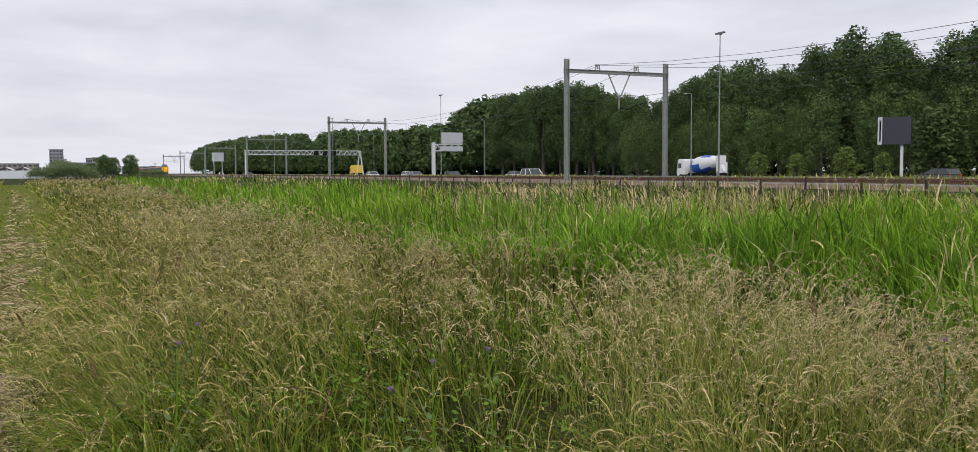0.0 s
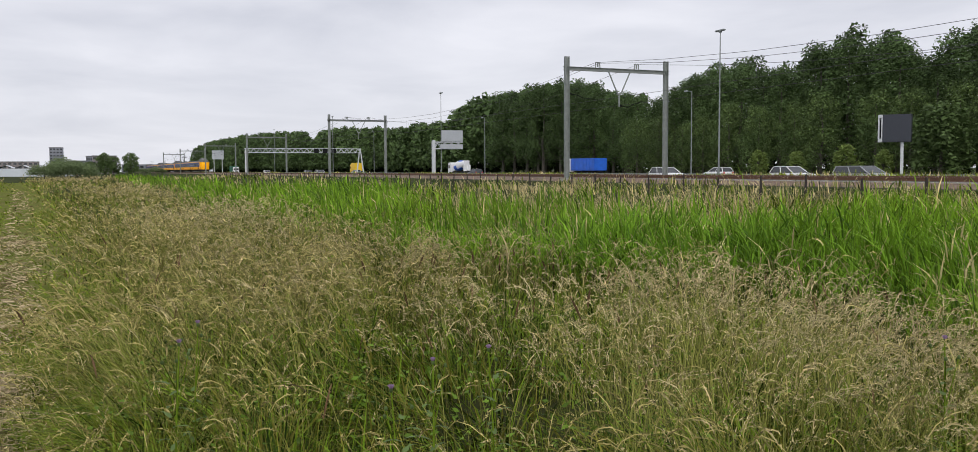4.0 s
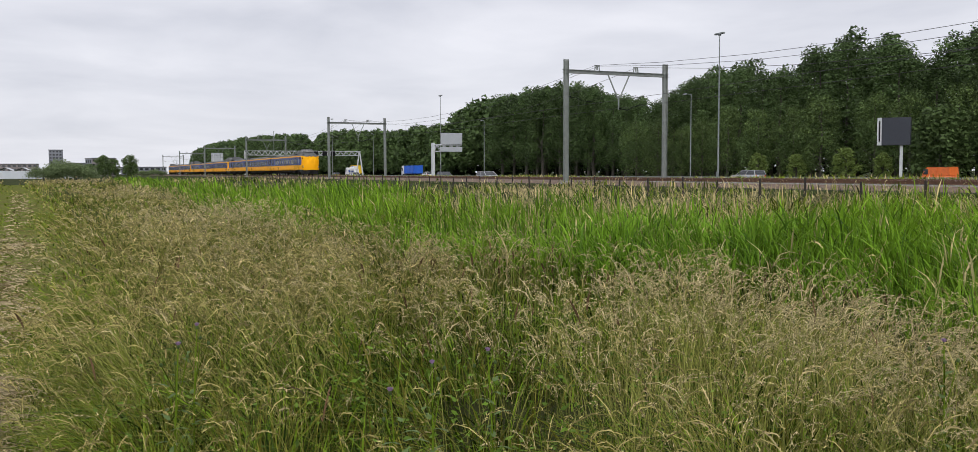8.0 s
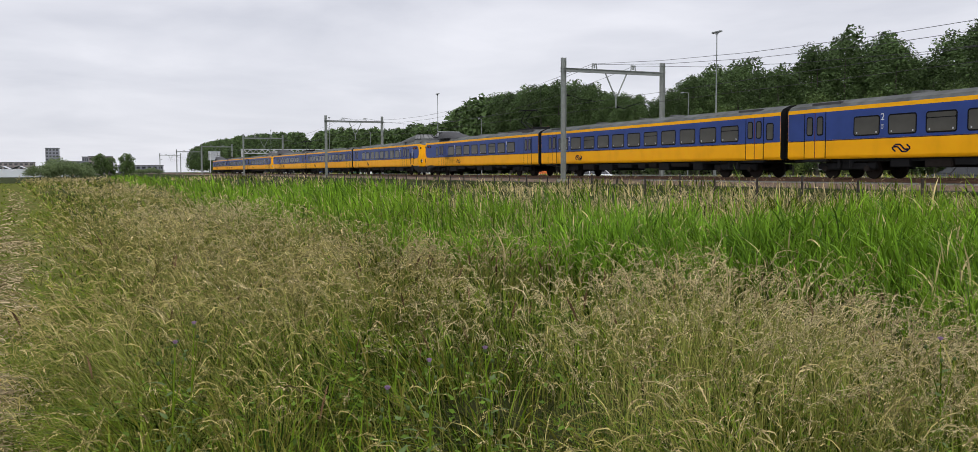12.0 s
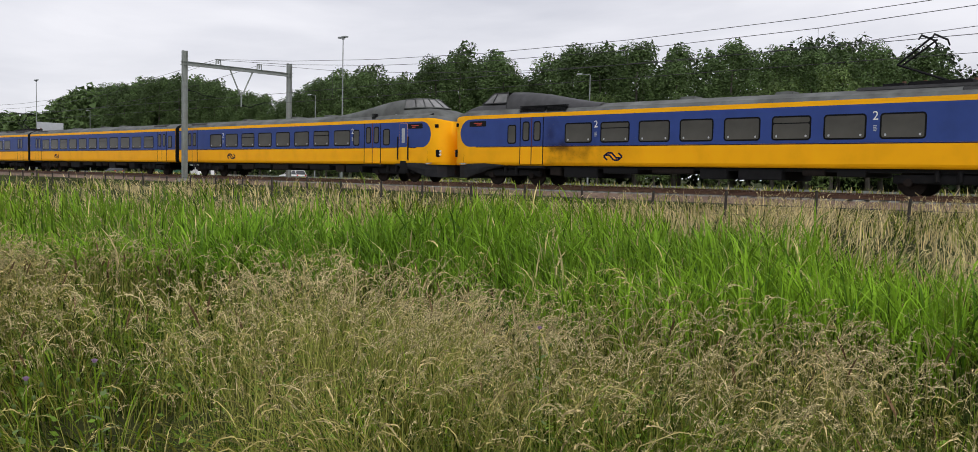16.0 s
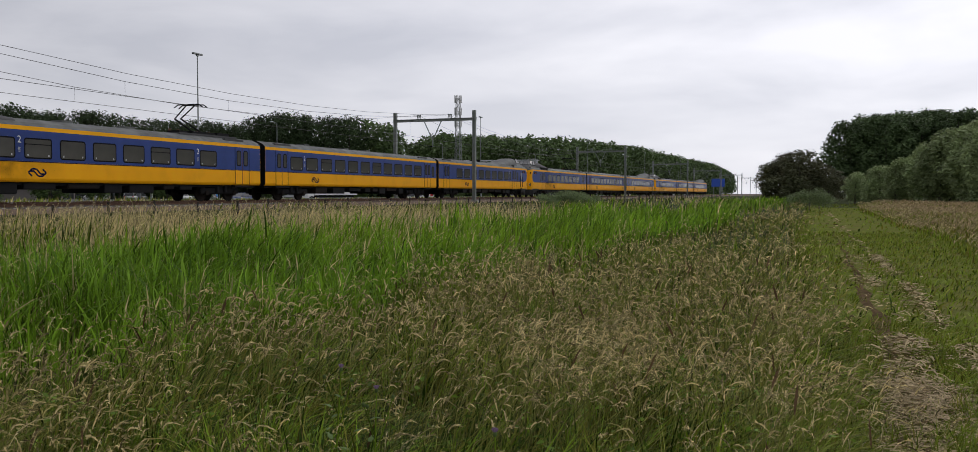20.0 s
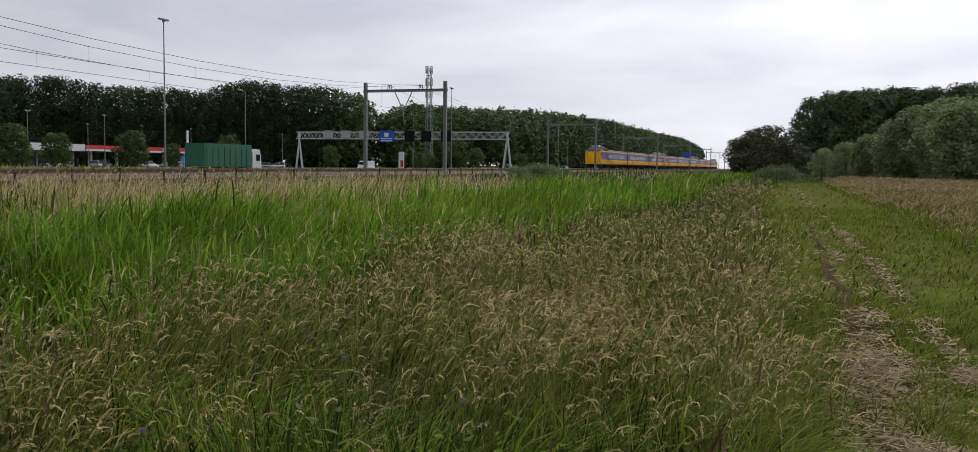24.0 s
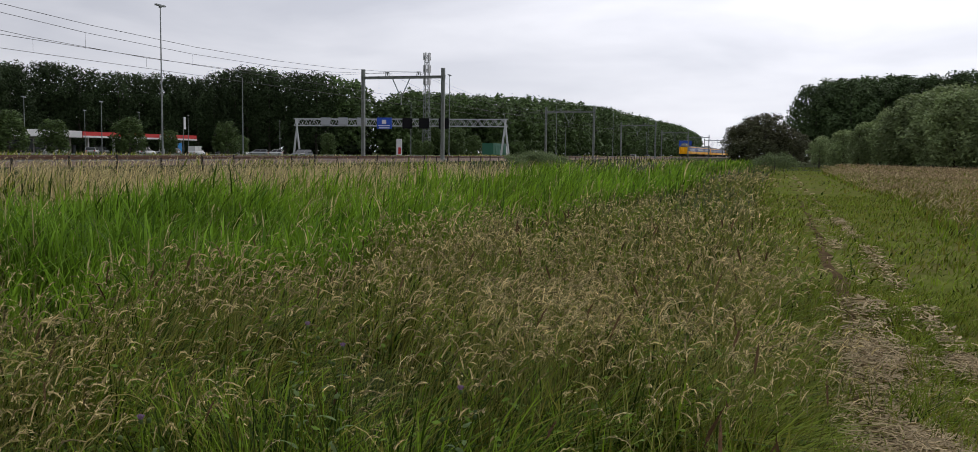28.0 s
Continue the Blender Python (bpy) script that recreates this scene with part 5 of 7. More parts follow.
def build_auto(paint, kind, label):
    """A road car facing +x. kind: hatch, estate, van, suv."""
    ln, hgt = {"hatch": (4.1, 1.48), "estate": (4.6, 1.46), "van": (5.2, 2.2), "suv": (4.5, 1.7)}[kind]
    t = tagged(new("van" if kind == "van" else "car"), label, "van" if kind == "van" else "car", "traffic on the motorway")
    f, b = ln / 2, -ln / 2
    waist = 0.95 if kind != "van" else 1.15
    low = [(b, 0.35), (b - 0.02 + 0.02, 0.75), (b + 0.08, waist), (f - 1.15, waist), (f - 0.15, 0.8), (f, 0.6), (f - 0.02, 0.3)]
    bm = bmesh.new()
    sheet(bm, [[(x, s, z) for x, z in low] for s in (-0.87, 0.87)], closed=True, caps=True)
    bmesh.ops.recalc_face_normals(bm, faces=bm.faces)
    bmesh.ops.bevel(bm, geom=list(bm.edges), offset=0.06, segments=2, affect="EDGES")
    part("body", bm, paint, t, smooth=True)
    tail = {"hatch": 0.35, "estate": 0.2, "van": 0.08, "suv": 0.25}[kind]
    top = [(b + 0.1, waist), (b + tail + 0.1, hgt - 0.02), (f - (2.1 if kind != "van" else 1.7), hgt), (f - (1.2 if kind != "van" else 0.9), waist)]
    bm = bmesh.new()
    sheet(bm, [[(x, s * (0.83 if z <= waist else 0.68 if kind != "van" else 0.8), z) for x, z in top] for s in (-1, 1)], closed=True, caps=True)
    bmesh.ops.recalc_face_normals(bm, faces=bm.faces)
    cabin = part("cabin", bm, "glass" if kind != "van" else paint, t)
    bm = bmesh.new()
    w = 0.7 if kind != "van" else 0.82
    box(bm, top[1][0] - 0.02, -w, hgt - 0.05, top[2][0] + 0.04, w, hgt + 0.02, 0, 0.02)
    for s in (-1, 1):
        for q, r_ in ((top[0], top[1]), (top[3], top[2]), (((top[0][0] + top[3][0]) / 2, waist), ((top[1][0] + top[2][0]) / 2, hgt))):
            bar(bm, (q[0], s * 0.83, q[1]), (r_[0], s * (w - 0.01), r_[1]), 0.04, 5)
    part("roof", bm, paint, t)
    if kind == "van":
        for s in (-1, 1):
            part("side_window", boxm(f - 1.85, s * 0.83 - 0.02, 1.25, f - 1.15, s * 0.83 + 0.02, 1.95), "glass", cabin)
        part("windscreen", boxm(f - 1.25, -0.7, 1.25, f - 1.1, 0.7, 1.95), "glass", cabin)
    for x in (b + 0.8, f - 0.85):
        for y in (-0.78, 0.78):
            wheel(x, y, 0.32, t)
    for s in (-1, 1):
        part("headlight", boxm(f - 0.14, s * 0.62 - 0.16, 0.62, f + 0.0, s * 0.62 + 0.16, 0.76, 0.02), "white", t)
        part("tail_light", boxm(b - 0.01, s * 0.68 - 0.1, 0.7, b + 0.1, s * 0.68 + 0.1, 0.92, 0.02), "red", t)
    return t


def build_truck_cab(t, x, paint):
    """A flat-fronted cab, its front at x (facing +x)."""
    bm = bmesh.new()
    prof = [(x - 2.0, 0.9), (x - 2.0, 3.0), (x - 1.5, 3.3), (x - 0.35, 3.25), (x - 0.05, 2.2), (x, 0.5), (x - 0.5, 0.5), (x - 0.6, 0.9)]
    sheet(bm, [[(a, s * 1.2, z) for a, z in prof] for s in (-1, 1)], closed=True, caps=True)
    bmesh.ops.recalc_face_normals(bm, faces=bm.faces)
    bmesh.ops.bevel(bm, geom=list(bm.edges), offset=0.07, segments=2, affect="EDGES")
    cab = part("cab", bm, paint, t)
    part("windscreen", boxm(x - 0.2, -1.05, 1.95, x + 0.0, 1.05, 2.75, 0.03), "glass", cab)
    for s in (-1, 1):
        part("side_window", boxm(x - 1.2, s * 1.21 - 0.02, 1.9, x - 0.45, s * 1.21 + 0.02, 2.65), "glass", cab)
        part("headlight", boxm(x - 0.05, s * 0.9 - 0.2, 0.7, x + 0.04, s * 0.9 + 0.2, 0.9, 0.02), "white", cab)
        part("mirror", boxm(x - 0.35, s * 1.38 - 0.06, 1.9, x - 0.2, s * 1.38 + 0.06, 2.5, 0.02), "black", cab)
    part("grille", boxm(x - 0.01, -0.6, 1.0, x + 0.03, 0.6, 1.6), "grey_dark", cab)


def build_box_truck(paint, cab_paint, ln, label, ribs=False, open_top=False):
    t = tagged(new("truck"), label, "truck", "traffic on the motorway")
    f = ln / 2
    build_truck_cab(t, f, cab_paint)
    body = part("load_body", boxm(-f, -1.27, 1.15, f - 2.25, 1.27, 3.3 if open_top else 3.75, 0.05), paint, t)
    part("chassis", boxm(-f, -0.5, 0.7, f - 0.6, 0.5, 1.1), "dark_steel", t)
    if ribs:
        n = int((ln - 2.5) / 1.1)
        for k in range(n):
            x = -f + 0.5 + k * 1.1
            for s in (-1, 1):
                part("rib", boxm(x - 0.05, s * 1.29 - 0.03, 1.2, x + 0.05, s * 1.29 + 0.03, 3.25), paint, body)
    xs = [f - 1.3, -f + 1.2, -f + 2.5] + ([f - 3.2, -f + 3.8] if ln > 11 else [])
    for x in xs:
        for y in (-1.05, 1.05):
            wheel(x, y, 0.5, t)
    return t


def build_lorry_letters():
    t = build_box_truck("white", "white", 16.5, "long white articulated lorry with red lettering bars on its side")
    for y in (1.275, -1.285):
        for k in range(5):
            part("lettering_bar", boxm(-5.9 + k * 0.85, y, 2.1, -5.3 + k * 0.85, y + 0.01, 3.0), "red", t, "red lettering bar")
        for k in range(3):
            part("lettering_bar", boxm(-1.4 + k * 0.5, y, 2.1, -1.05 + k * 0.5, y + 0.01, 2.6), "red", t, "red lettering bar")
    return t


def build_mixer():
    t = tagged(new("concrete_mixer_truck"), "white concrete mixer truck with a blue and white drum", "truck", "traffic on the motorway")
    build_truck_cab(t, 5.0, "white")
    part("chassis", boxm(-4.8, -0.55, 0.75, 4.4, 0.55, 1.15), "dark_steel", t)
    bm = bmesh.new()
    prof = [(2.55, 0.45), (2.2, 0.85), (1.2, 1.2), (-0.6, 1.28), (-2.4, 0.95), (-3.7, 0.55), (-3.75, 0.4)]
    rings = []
    for k, (x, r) in enumerate(prof):
        cz = 2.15 + (2.4 - x) * 0.13
        rings.append([(x, r * math.cos(a), cz + r * math.sin(a)) for a in [2 * math.pi * j / 16 for j in range(16)]])
    sheet(bm, rings, closed=True, mats=lambda i, j: 1 if (j + 2 * i) % 16 in (0, 1, 2, 3, 13, 14, 15, 8, 9) and i in (1, 2, 3) else 0, caps=True)
    bmesh.ops.recalc_face_normals(bm, faces=bm.faces)
    part("drum", bm, ["white", "truck_blue"], t, "white drum with blue patches", smooth=True)
    part("hopper", box(boxm(-4.6, -0.6, 2.6, -3.7, 0.6, 3.7, 0.05), -4.5, -0.9, 1.1, -4.2, 0.9, 2.7), "white", t)
    part("chute", bar(bmesh.new(), (-4.3, 0, 2.5), (-5.0, 0, 1.3), 0.22, 8), "white", t)
    for x in (3.9, 2.2, -2.2, -3.5):
        for y in (-1.05, 1.05):
            wheel(x, y, 0.5, t)
    return t


TRAFFIC = []


def add(thing, lat, u0, v):
    TRAFFIC.append((thing, lat, u0, v))


def scaled(thing, s):
    thing.scale = (s, s, s)
    return thing


def build_traffic():
    # towards the west, on the far lanes
    add(scaled(build_mixer(), 0.92), 44.0, -101.7, -21.8)
    add(scaled(build_box_truck("truck_blue", "white", 10.5, "blue open-topped tipper truck with a white cab", True, True), 0.96), 44.0, -46.4, -21.8)
    add(scaled(build_auto("orange", "van", "small orange delivery van driving on the motorway"), 0.76), 44.0, 102.8, -20.9)
    add(scaled(build_lorry_letters(), 0.95), 43.5, 526.0, -19.8)
    hatch = build_auto("white", "hatch", "small white hatchback driving on the motorway")
    estate = build_auto("silver", "estate", "silver estate car driving on the motorway")
    dark = build_auto("grey_dark", "hatch", "dark grey hatchback driving on the motorway")
    suv = build_auto("white", "suv", "white off-road car driving on the motorway")
    van = build_auto("white", "van", "white delivery van driving on the motorway")
    blue_car = build_auto("car_blue", "estate", "dark blue estate car driving on the motorway")
    add(estate, 38.5, -150.0, -26)
    add(dark, 38.5, -60.0, -27)
    add(hatch, 38.8, 12.0, -26)
    add(copy_thing(estate, pose(0, 0, 0)), 38.5, 130.0, -27)
    add(copy_thing(dark, pose(0, 0, 0)), 38.5, 230.0, -24)
    add(copy_thing(hatch, pose(0, 0, 0)), 38.5, 330.0, -27)
    add(blue_car, 38.5, 640.0, -27)
    add(scaled(van, 0.88), 38.5, 793.0, -27)
    add(copy_thing(dark, pose(0, 0, 0)), 38.5, 880.0, -27)
    # towards the east, on the near lanes
    add(suv, 18.0, -102.3, 24)
    add(copy_thing(dark, pose(0, 0, 0)), 17.0, -127.0, 24)
    add(copy_thing(estate, pose(0, 0, 0)), 17.0, -144.0, 24)
    add(copy_thing(hatch, pose(0, 0, 0)), 20.5, -157.0, 24.5)
    add(copy_thing(hatch, pose(0, 0, 0)), 17.0, -168.0, 24)
    add(copy_thing(estate, pose(0, 0, 0)), 17.0, -306.0, 24)
    add(copy_thing(dark, pose(0, 0, 0)), 20.5, -335.0, 24.5)
    add(copy_thing(hatch, pose(0, 0, 0)), 17.0, -372.0, 24)
    add(scaled(build_box_truck("truck_green", "white", 11.5, "long dark green truck with a slatted load body", True), 0.82), 17.5, -425.6, 20.8)
    # parked
    shed = build_box_truck("van_yellow", "van_yellow", 7.0, "yellow road works truck parked on the hard shoulder")
    shed.matrix_basis = pose(-288, 73, ROAD, 0, 0, 180)
    for k, (x, y, ob) in enumerate(((143, 112, hatch), (151, 113, estate), (159, 112, van), (168, 111, dark), (176, 112, suv), (184, 113, estate), (136, 116, dark), (193, 114, hatch), (129, 112, estate), (122, 114, suv))):
        c = copy_thing(ob, pose(x, y, 0.28, 0, 0, 90 * (k % 2) + 4 * k))
        c["group"] = "cars parked at the filling station"
        c["label"] = c["label"].replace("driving on the motorway", "parked by the filling station")


M["car_blue"] = material("car_blue", (0.02, 0.04, 0.12), 0.3, metal=0.3)
build_traffic()


# ---- other trees, bushes and the far town ----
def build_greens():
    kinds = {}

    def plant(key, x, y, h, z=0.3):
        spec = {"young": ("young_tree", "poplar", "leaf_young", 2200, 0.13, "small light green young roadside tree", "tree", "young trees by the road"),
                "round": ("round_tree", "full", "leaf_round", 4200, 0.13, "round dark green tree near the filling station", "tree", "trees round the filling station"),
                "wood": ("wood_tree", "full", "leaf_dark", 12000, 0.078, "tall dark green tree of the wood beyond the path", "tree", "wood beyond the path"),
                "willow": ("willow_tree", "full", "leaf_willow", 6500, 0.095, "grey-green willow at the edge of the wood", "tree", "willows at the wood's edge"),
                "thorn": ("hawthorn_tree", "full", "leaf_thorn", 5000, 0.1, "brownish dark hawthorn at the end of the path", "tree", "hawthorns at the end of the path"),
                "bush": ("bush", "bush", "leaf_bush", 3600, 0.17, "leafy green bush in the meadow", "bush", "bushes")}[key]
        name, form, leaf, count, size, label, cat, group = spec
        pool = kinds.setdefault(key, [])
        if len(pool) < 3:
            ob = build_tree(name, form, 5.0, leaf, count, size, 60 + 7 * len(pool) + len(key), label, cat, group, 0.1)
            pool.append(ob)
            target = ob
        else:
            target = None
        s = h / 5.0
        w = {"young": 1.6, "round": 1.3, "willow": 1.25, "wood": 1.1, "thorn": 1.35}.get(key, 1.0)
        m = Matrix.LocRotScale((x, y, z), Euler((0, 0, random.uniform(0, 6.28))), (s * w * random.uniform(.9, 1.15), s * w * random.uniform(.9, 1.15), s))
        if target is None:
            target = copy_thing(pool[random.randrange(3)], m)
        target.matrix_basis = m
    for x, y, h in ((-105, 86.5, 4.0), (-97.1, 86.5, 3.7), (-88, 86.5, 4.3), (-82.5, 87, 3.6)):
        plant("young", x, y, h)
    for x, y, h in ((-74.3, 87, 8.8), (95, 96, 6.2), (108, 101, 5.4), (125, 101, 6.5), (138, 103, 4.7), (150, 99, 6.7), (105, 118, 5), (169, 108, 4.5), (165, 85, 5.0), (201, 80, 4.3), (208, 80, 4.2), (215, 75, 7.6), (230, 75, 6.0), (258, 70, 5)):
        plant("round", x, y, h)
    for k in range(19):
        plant("wood", 212 + random.uniform(-5, 5) + (6 if k % 2 else 0), -10.8 - 3.5 * k, 19.0 + random.uniform(-1.8, 0.9) if k > 2 else 17.2 + 0.5 * k)
    for k in range(9):
        plant("wood", 232 + random.uniform(-4, 4), -15 - 7 * k, 20.2 + random.uniform(-1, 0.6))
    for k in range(8):
        plant("thorn", 158 + random.uniform(-5, 6), 4.4 - 1.5 * k, (6.6, 7.6, 8.4, 8.0, 7.0, 6.4, 5.6, 4.8)[k] + random.uniform(-0.4, 0.5))
    for k in range(20):
        az = radians(93.3 + 0.72 * k + random.uniform(-0.25, 0.25))
        far = 137 - 2.6 * k + random.uniform(-5, 5)
        rise = np.interp(math.degrees(az), [93, 95.4, 96.6, 97.4, 98.4, 101.4, 108], [0.022, 0.030, 0.038, 0.050, 0.063, 0.073, 0.08])
        plant("willow", math.sin(az) * far, math.cos(az) * far, (1.4 + rise * far) * random.uniform(0.86, 1.06))
    for k in range(3):
        plant("bush", 150 - 5 * k, -9.0 - 1.6 * k, 1.9 + random.uniform(-.3, .3))
    plant("bush", 82, -0.9, 1.9)
    plant("bush", 86, -1.8, 1.6)
    for x, y, h in ((75, 20.5, 1.5), (79, 20.2, 1.8), (83, 20.4, 1.9), (87, 20.6, 1.8), (90, 20.3, 1.5)):
        plant("bush", x, y, h, 0.3)
    for k in range(5):
        plant("bush", -150 + random.uniform(-4, 4), -9.8 + 1.5 * k, (2.6, 3.2, 3.9, 3.4, 2.5)[k])
    for x, y, h in ((-400, 11, 3.2), (-404, 15, 3.6), (-398, 18, 3.0), (-410, 8, 3.4)):
        plant("bush", x, y, h)
    for x, y, h in ((-330, -3.5, 7.6), (-340, -0.5, 6.5), (-335, 5.0, 7.8), (-352, -8.5, 5.0)):
        plant("round", x, y, h)


M["leaf_round"] = material("leaf_round", (0.105, 0.16, 0.05), 0.6, island=0.4, through=0.2, objvary=0.15, spec=0.2)
M["leaf_bush"] = material("leaf_bush", (0.17, 0.225, 0.095), 0.6, vary=0.2, scale=0.6, island=0.35, through=0.25, objvary=0.12, spec=0.2)
build_greens()


def build_building(name, label, x, y, w, d, h, wall, floors, bays, cat="building", glassy="glass"):
    t = tagged(new(name), label, cat, "far town buildings")
    t.matrix_basis = pose(x, y, 0.2)
    part("wall", boxm(-d / 2, -w / 2, 0, d / 2, w / 2, h), wall, t)
    part("roof", boxm(-d / 2 - 0.3, -w / 2 - 0.3, h, d / 2 + 0.3, w / 2 + 0.3, h + 0.5), "roof_grey", t)
    me = to_mesh("window", boxm(-0.05, -0.5 * w / bays * 0.6, 0, 0.05, 0.5 * w / bays * 0.6, h / floors * 0.5), glassy)
    for i in range(floors):
        for j in range(bays):
            link("window", me, t, m=pose(d / 2 + 0.02, -w / 2 + w * (j + 0.5) / bays, h * (i + 0.3) / floors))


def build_town():
    build_building("office_tower", "grey concrete office tower on the horizon", -905, -49, 11, 13, 23, "tower_far", 8, 4)
    build_building("office_block", "low grey office block on the horizon", -900, -24, 34, 14, 11, "tower_far", 3, 9)
    build_building("office_block", "brown brick block on the horizon", -880, -82, 40, 14, 10, "brick_far", 3, 10)
    build_building("office_block", "pale office block on the horizon", -870, -110, 26, 14, 9, "tower_far", 3, 8)
    build_building("flat_building", "grey flat building behind distant trees", -620, -6, 14, 14, 11, "brick_far", 4, 6)
    build_building("flat_building", "pale housing block beyond the railway", -760, -14, 13, 14, 13, "tower_far", 3, 9)
    build_building("flat_building", "low grey hall far beyond the railway", -780, 22, 34, 14, 6.5, "tower_far", 2, 8)
    t = tagged(new("greenhouse"), "long low white greenhouse at the edge of the meadow", "greenhouse")
    t.matrix_basis = pose(-330, -45, 0.1)
    part("wall", boxm(-6, -35, 0, 6, 35, 2.6), "greenhouse", t)
    for k in range(14):
        bm = bmesh.new()
        y = -35 + 5 * k
        sheet(bm, [[(-6, y, 2.6), (-6, y + 2.5, 3.7), (-6, y + 5, 2.6)], [(6, y, 2.6), (6, y + 2.5, 3.7), (6, y + 5, 2.6)]])
        part("roof", bm, "greenhouse", t)


build_town()


# ---- grasses ----
GRASS_RNG = np.random.default_rng(11)


def scatter(n, r0, r1, a0=-106.0, a1=101.0):
    """Random places round the camera between two distances and two directions."""
    g = GRASS_RNG
    r = np.sqrt(g.uniform(r0 * r0, r1 * r1, n))
    a = np.radians(g.uniform(a0, a1, n))
    return np.stack([-np.sin(a) * r, np.cos(a) * r], 1), r


def lateral(p):
    """Distance from the path side, straightened along the bent track."""
    x = np.abs(p[:, 0])
    return p[:, 1] + BEND * np.minimum(x, REACH) ** 2 / 2 + np.maximum(x - REACH, 0) * BEND * REACH


def path_lateral(p):
    """The same, measured from the path, which draws away from the track towards the west."""
    return lateral(p) + np.interp(p[:, 0], [-160, -70, -36, -13], [10.5, 4.2, 1.6, 0.0])


def reed_edge(x):
    return np.interp(x, [-60, -19, -10.3, -6.7, -4, 0, 4.7, 6.2, 8.1, 18, 41, 60], [2.4, 3.9, 6.3, 7.0, 6.5, 6.5, 6.3, 5.8, 5.3, 4.6, 3.0, 2.6])


def rut_lateral(x):
    """Where the trodden rut of the path runs."""
    return -np.interp(np.abs(x), [6, 9, 13, 19, 40], [0.68, 0.82, 0.94, 1.05, 1.2])


def straw_lateral(x):
    return -np.interp(np.abs(x), [6, 17], [1.52, 1.76])


def far_edge(x):
    """The far side of the mown path, which widens towards the east."""
    return -np.interp(x, [5, 18, 32, 71, 140], [3.3, 3.7, 4.6, 4.7, 5.6])


def patchy(p, scale, seed):
    """A smooth random field between about 0 and 1."""
    g = np.random.default_rng(seed)
    out = np.zeros(len(p))
    for k in range(7):
        w = g.normal(size=2) * scale
        out += np.sin(p @ w + g.uniform(0, 6.28))
    return 0.5 + out / 7


def blades(p, h, w, lean, segs=3, z=None, bend=1.0, aim=None):
    """Curved, tapering blades, leaning with the wind: verts, quads. p (n, 2); h, w, lean (n)."""
    g = GRASS_RNG
    n = len(p)
    a = g.uniform(0, 2 * np.pi, n) if aim is None else aim + g.normal(0, 0.55, n)
    wind = np.array([0.12, -0.45])
    d = np.stack([np.cos(a), np.sin(a)], 1) * lean[:, None] + wind * lean[:, None]
    turn = a + g.normal(0, 0.5, n)
    side = np.stack([-np.sin(turn), np.cos(turn)], 1)
    if z is None:
        z = ground_height(p[:, 0], p[:, 1]) - 0.03
    s = np.linspace(0, 1, segs + 1)
    v = np.zeros((n, segs + 1, 2, 3), np.float32)
    for k, q in enumerate(s):
        c = p + d * (h * q ** (1.6 + bend * 0.4))[:, None]
        zz = z + h * (q - 0.35 * np.minimum(lean, 1.2) * q * q)
        half = (w * 0.5 * (1.0 if k == 0 else 0.9 if q < 0.7 else 0.6 if k < segs else 0.06))[:, None]
        v[:, k, 0, :2], v[:, k, 1, :2] = c - side * half, c + side * half
        v[:, k, 0, 2] = v[:, k, 1, 2] = zz
    tip = np.concatenate([p + d * h[:, None], (z + h * (1 - 0.35 * np.minimum(lean, 1.2)))[:, None]], 1)
    base = (np.arange(n) * (segs + 1) * 2)[:, None]
    quads = np.concatenate([base + np.array([[2 * k, 2 * k + 1, 2 * k + 3, 2 * k + 2]]) for k in range(segs)], 1).reshape(-1, 4)
    return v.reshape(-1, 3), quads, tip, d


def unit(v):
    return v / np.maximum(np.linalg.norm(v, axis=-1, keepdims=True), 1e-6)


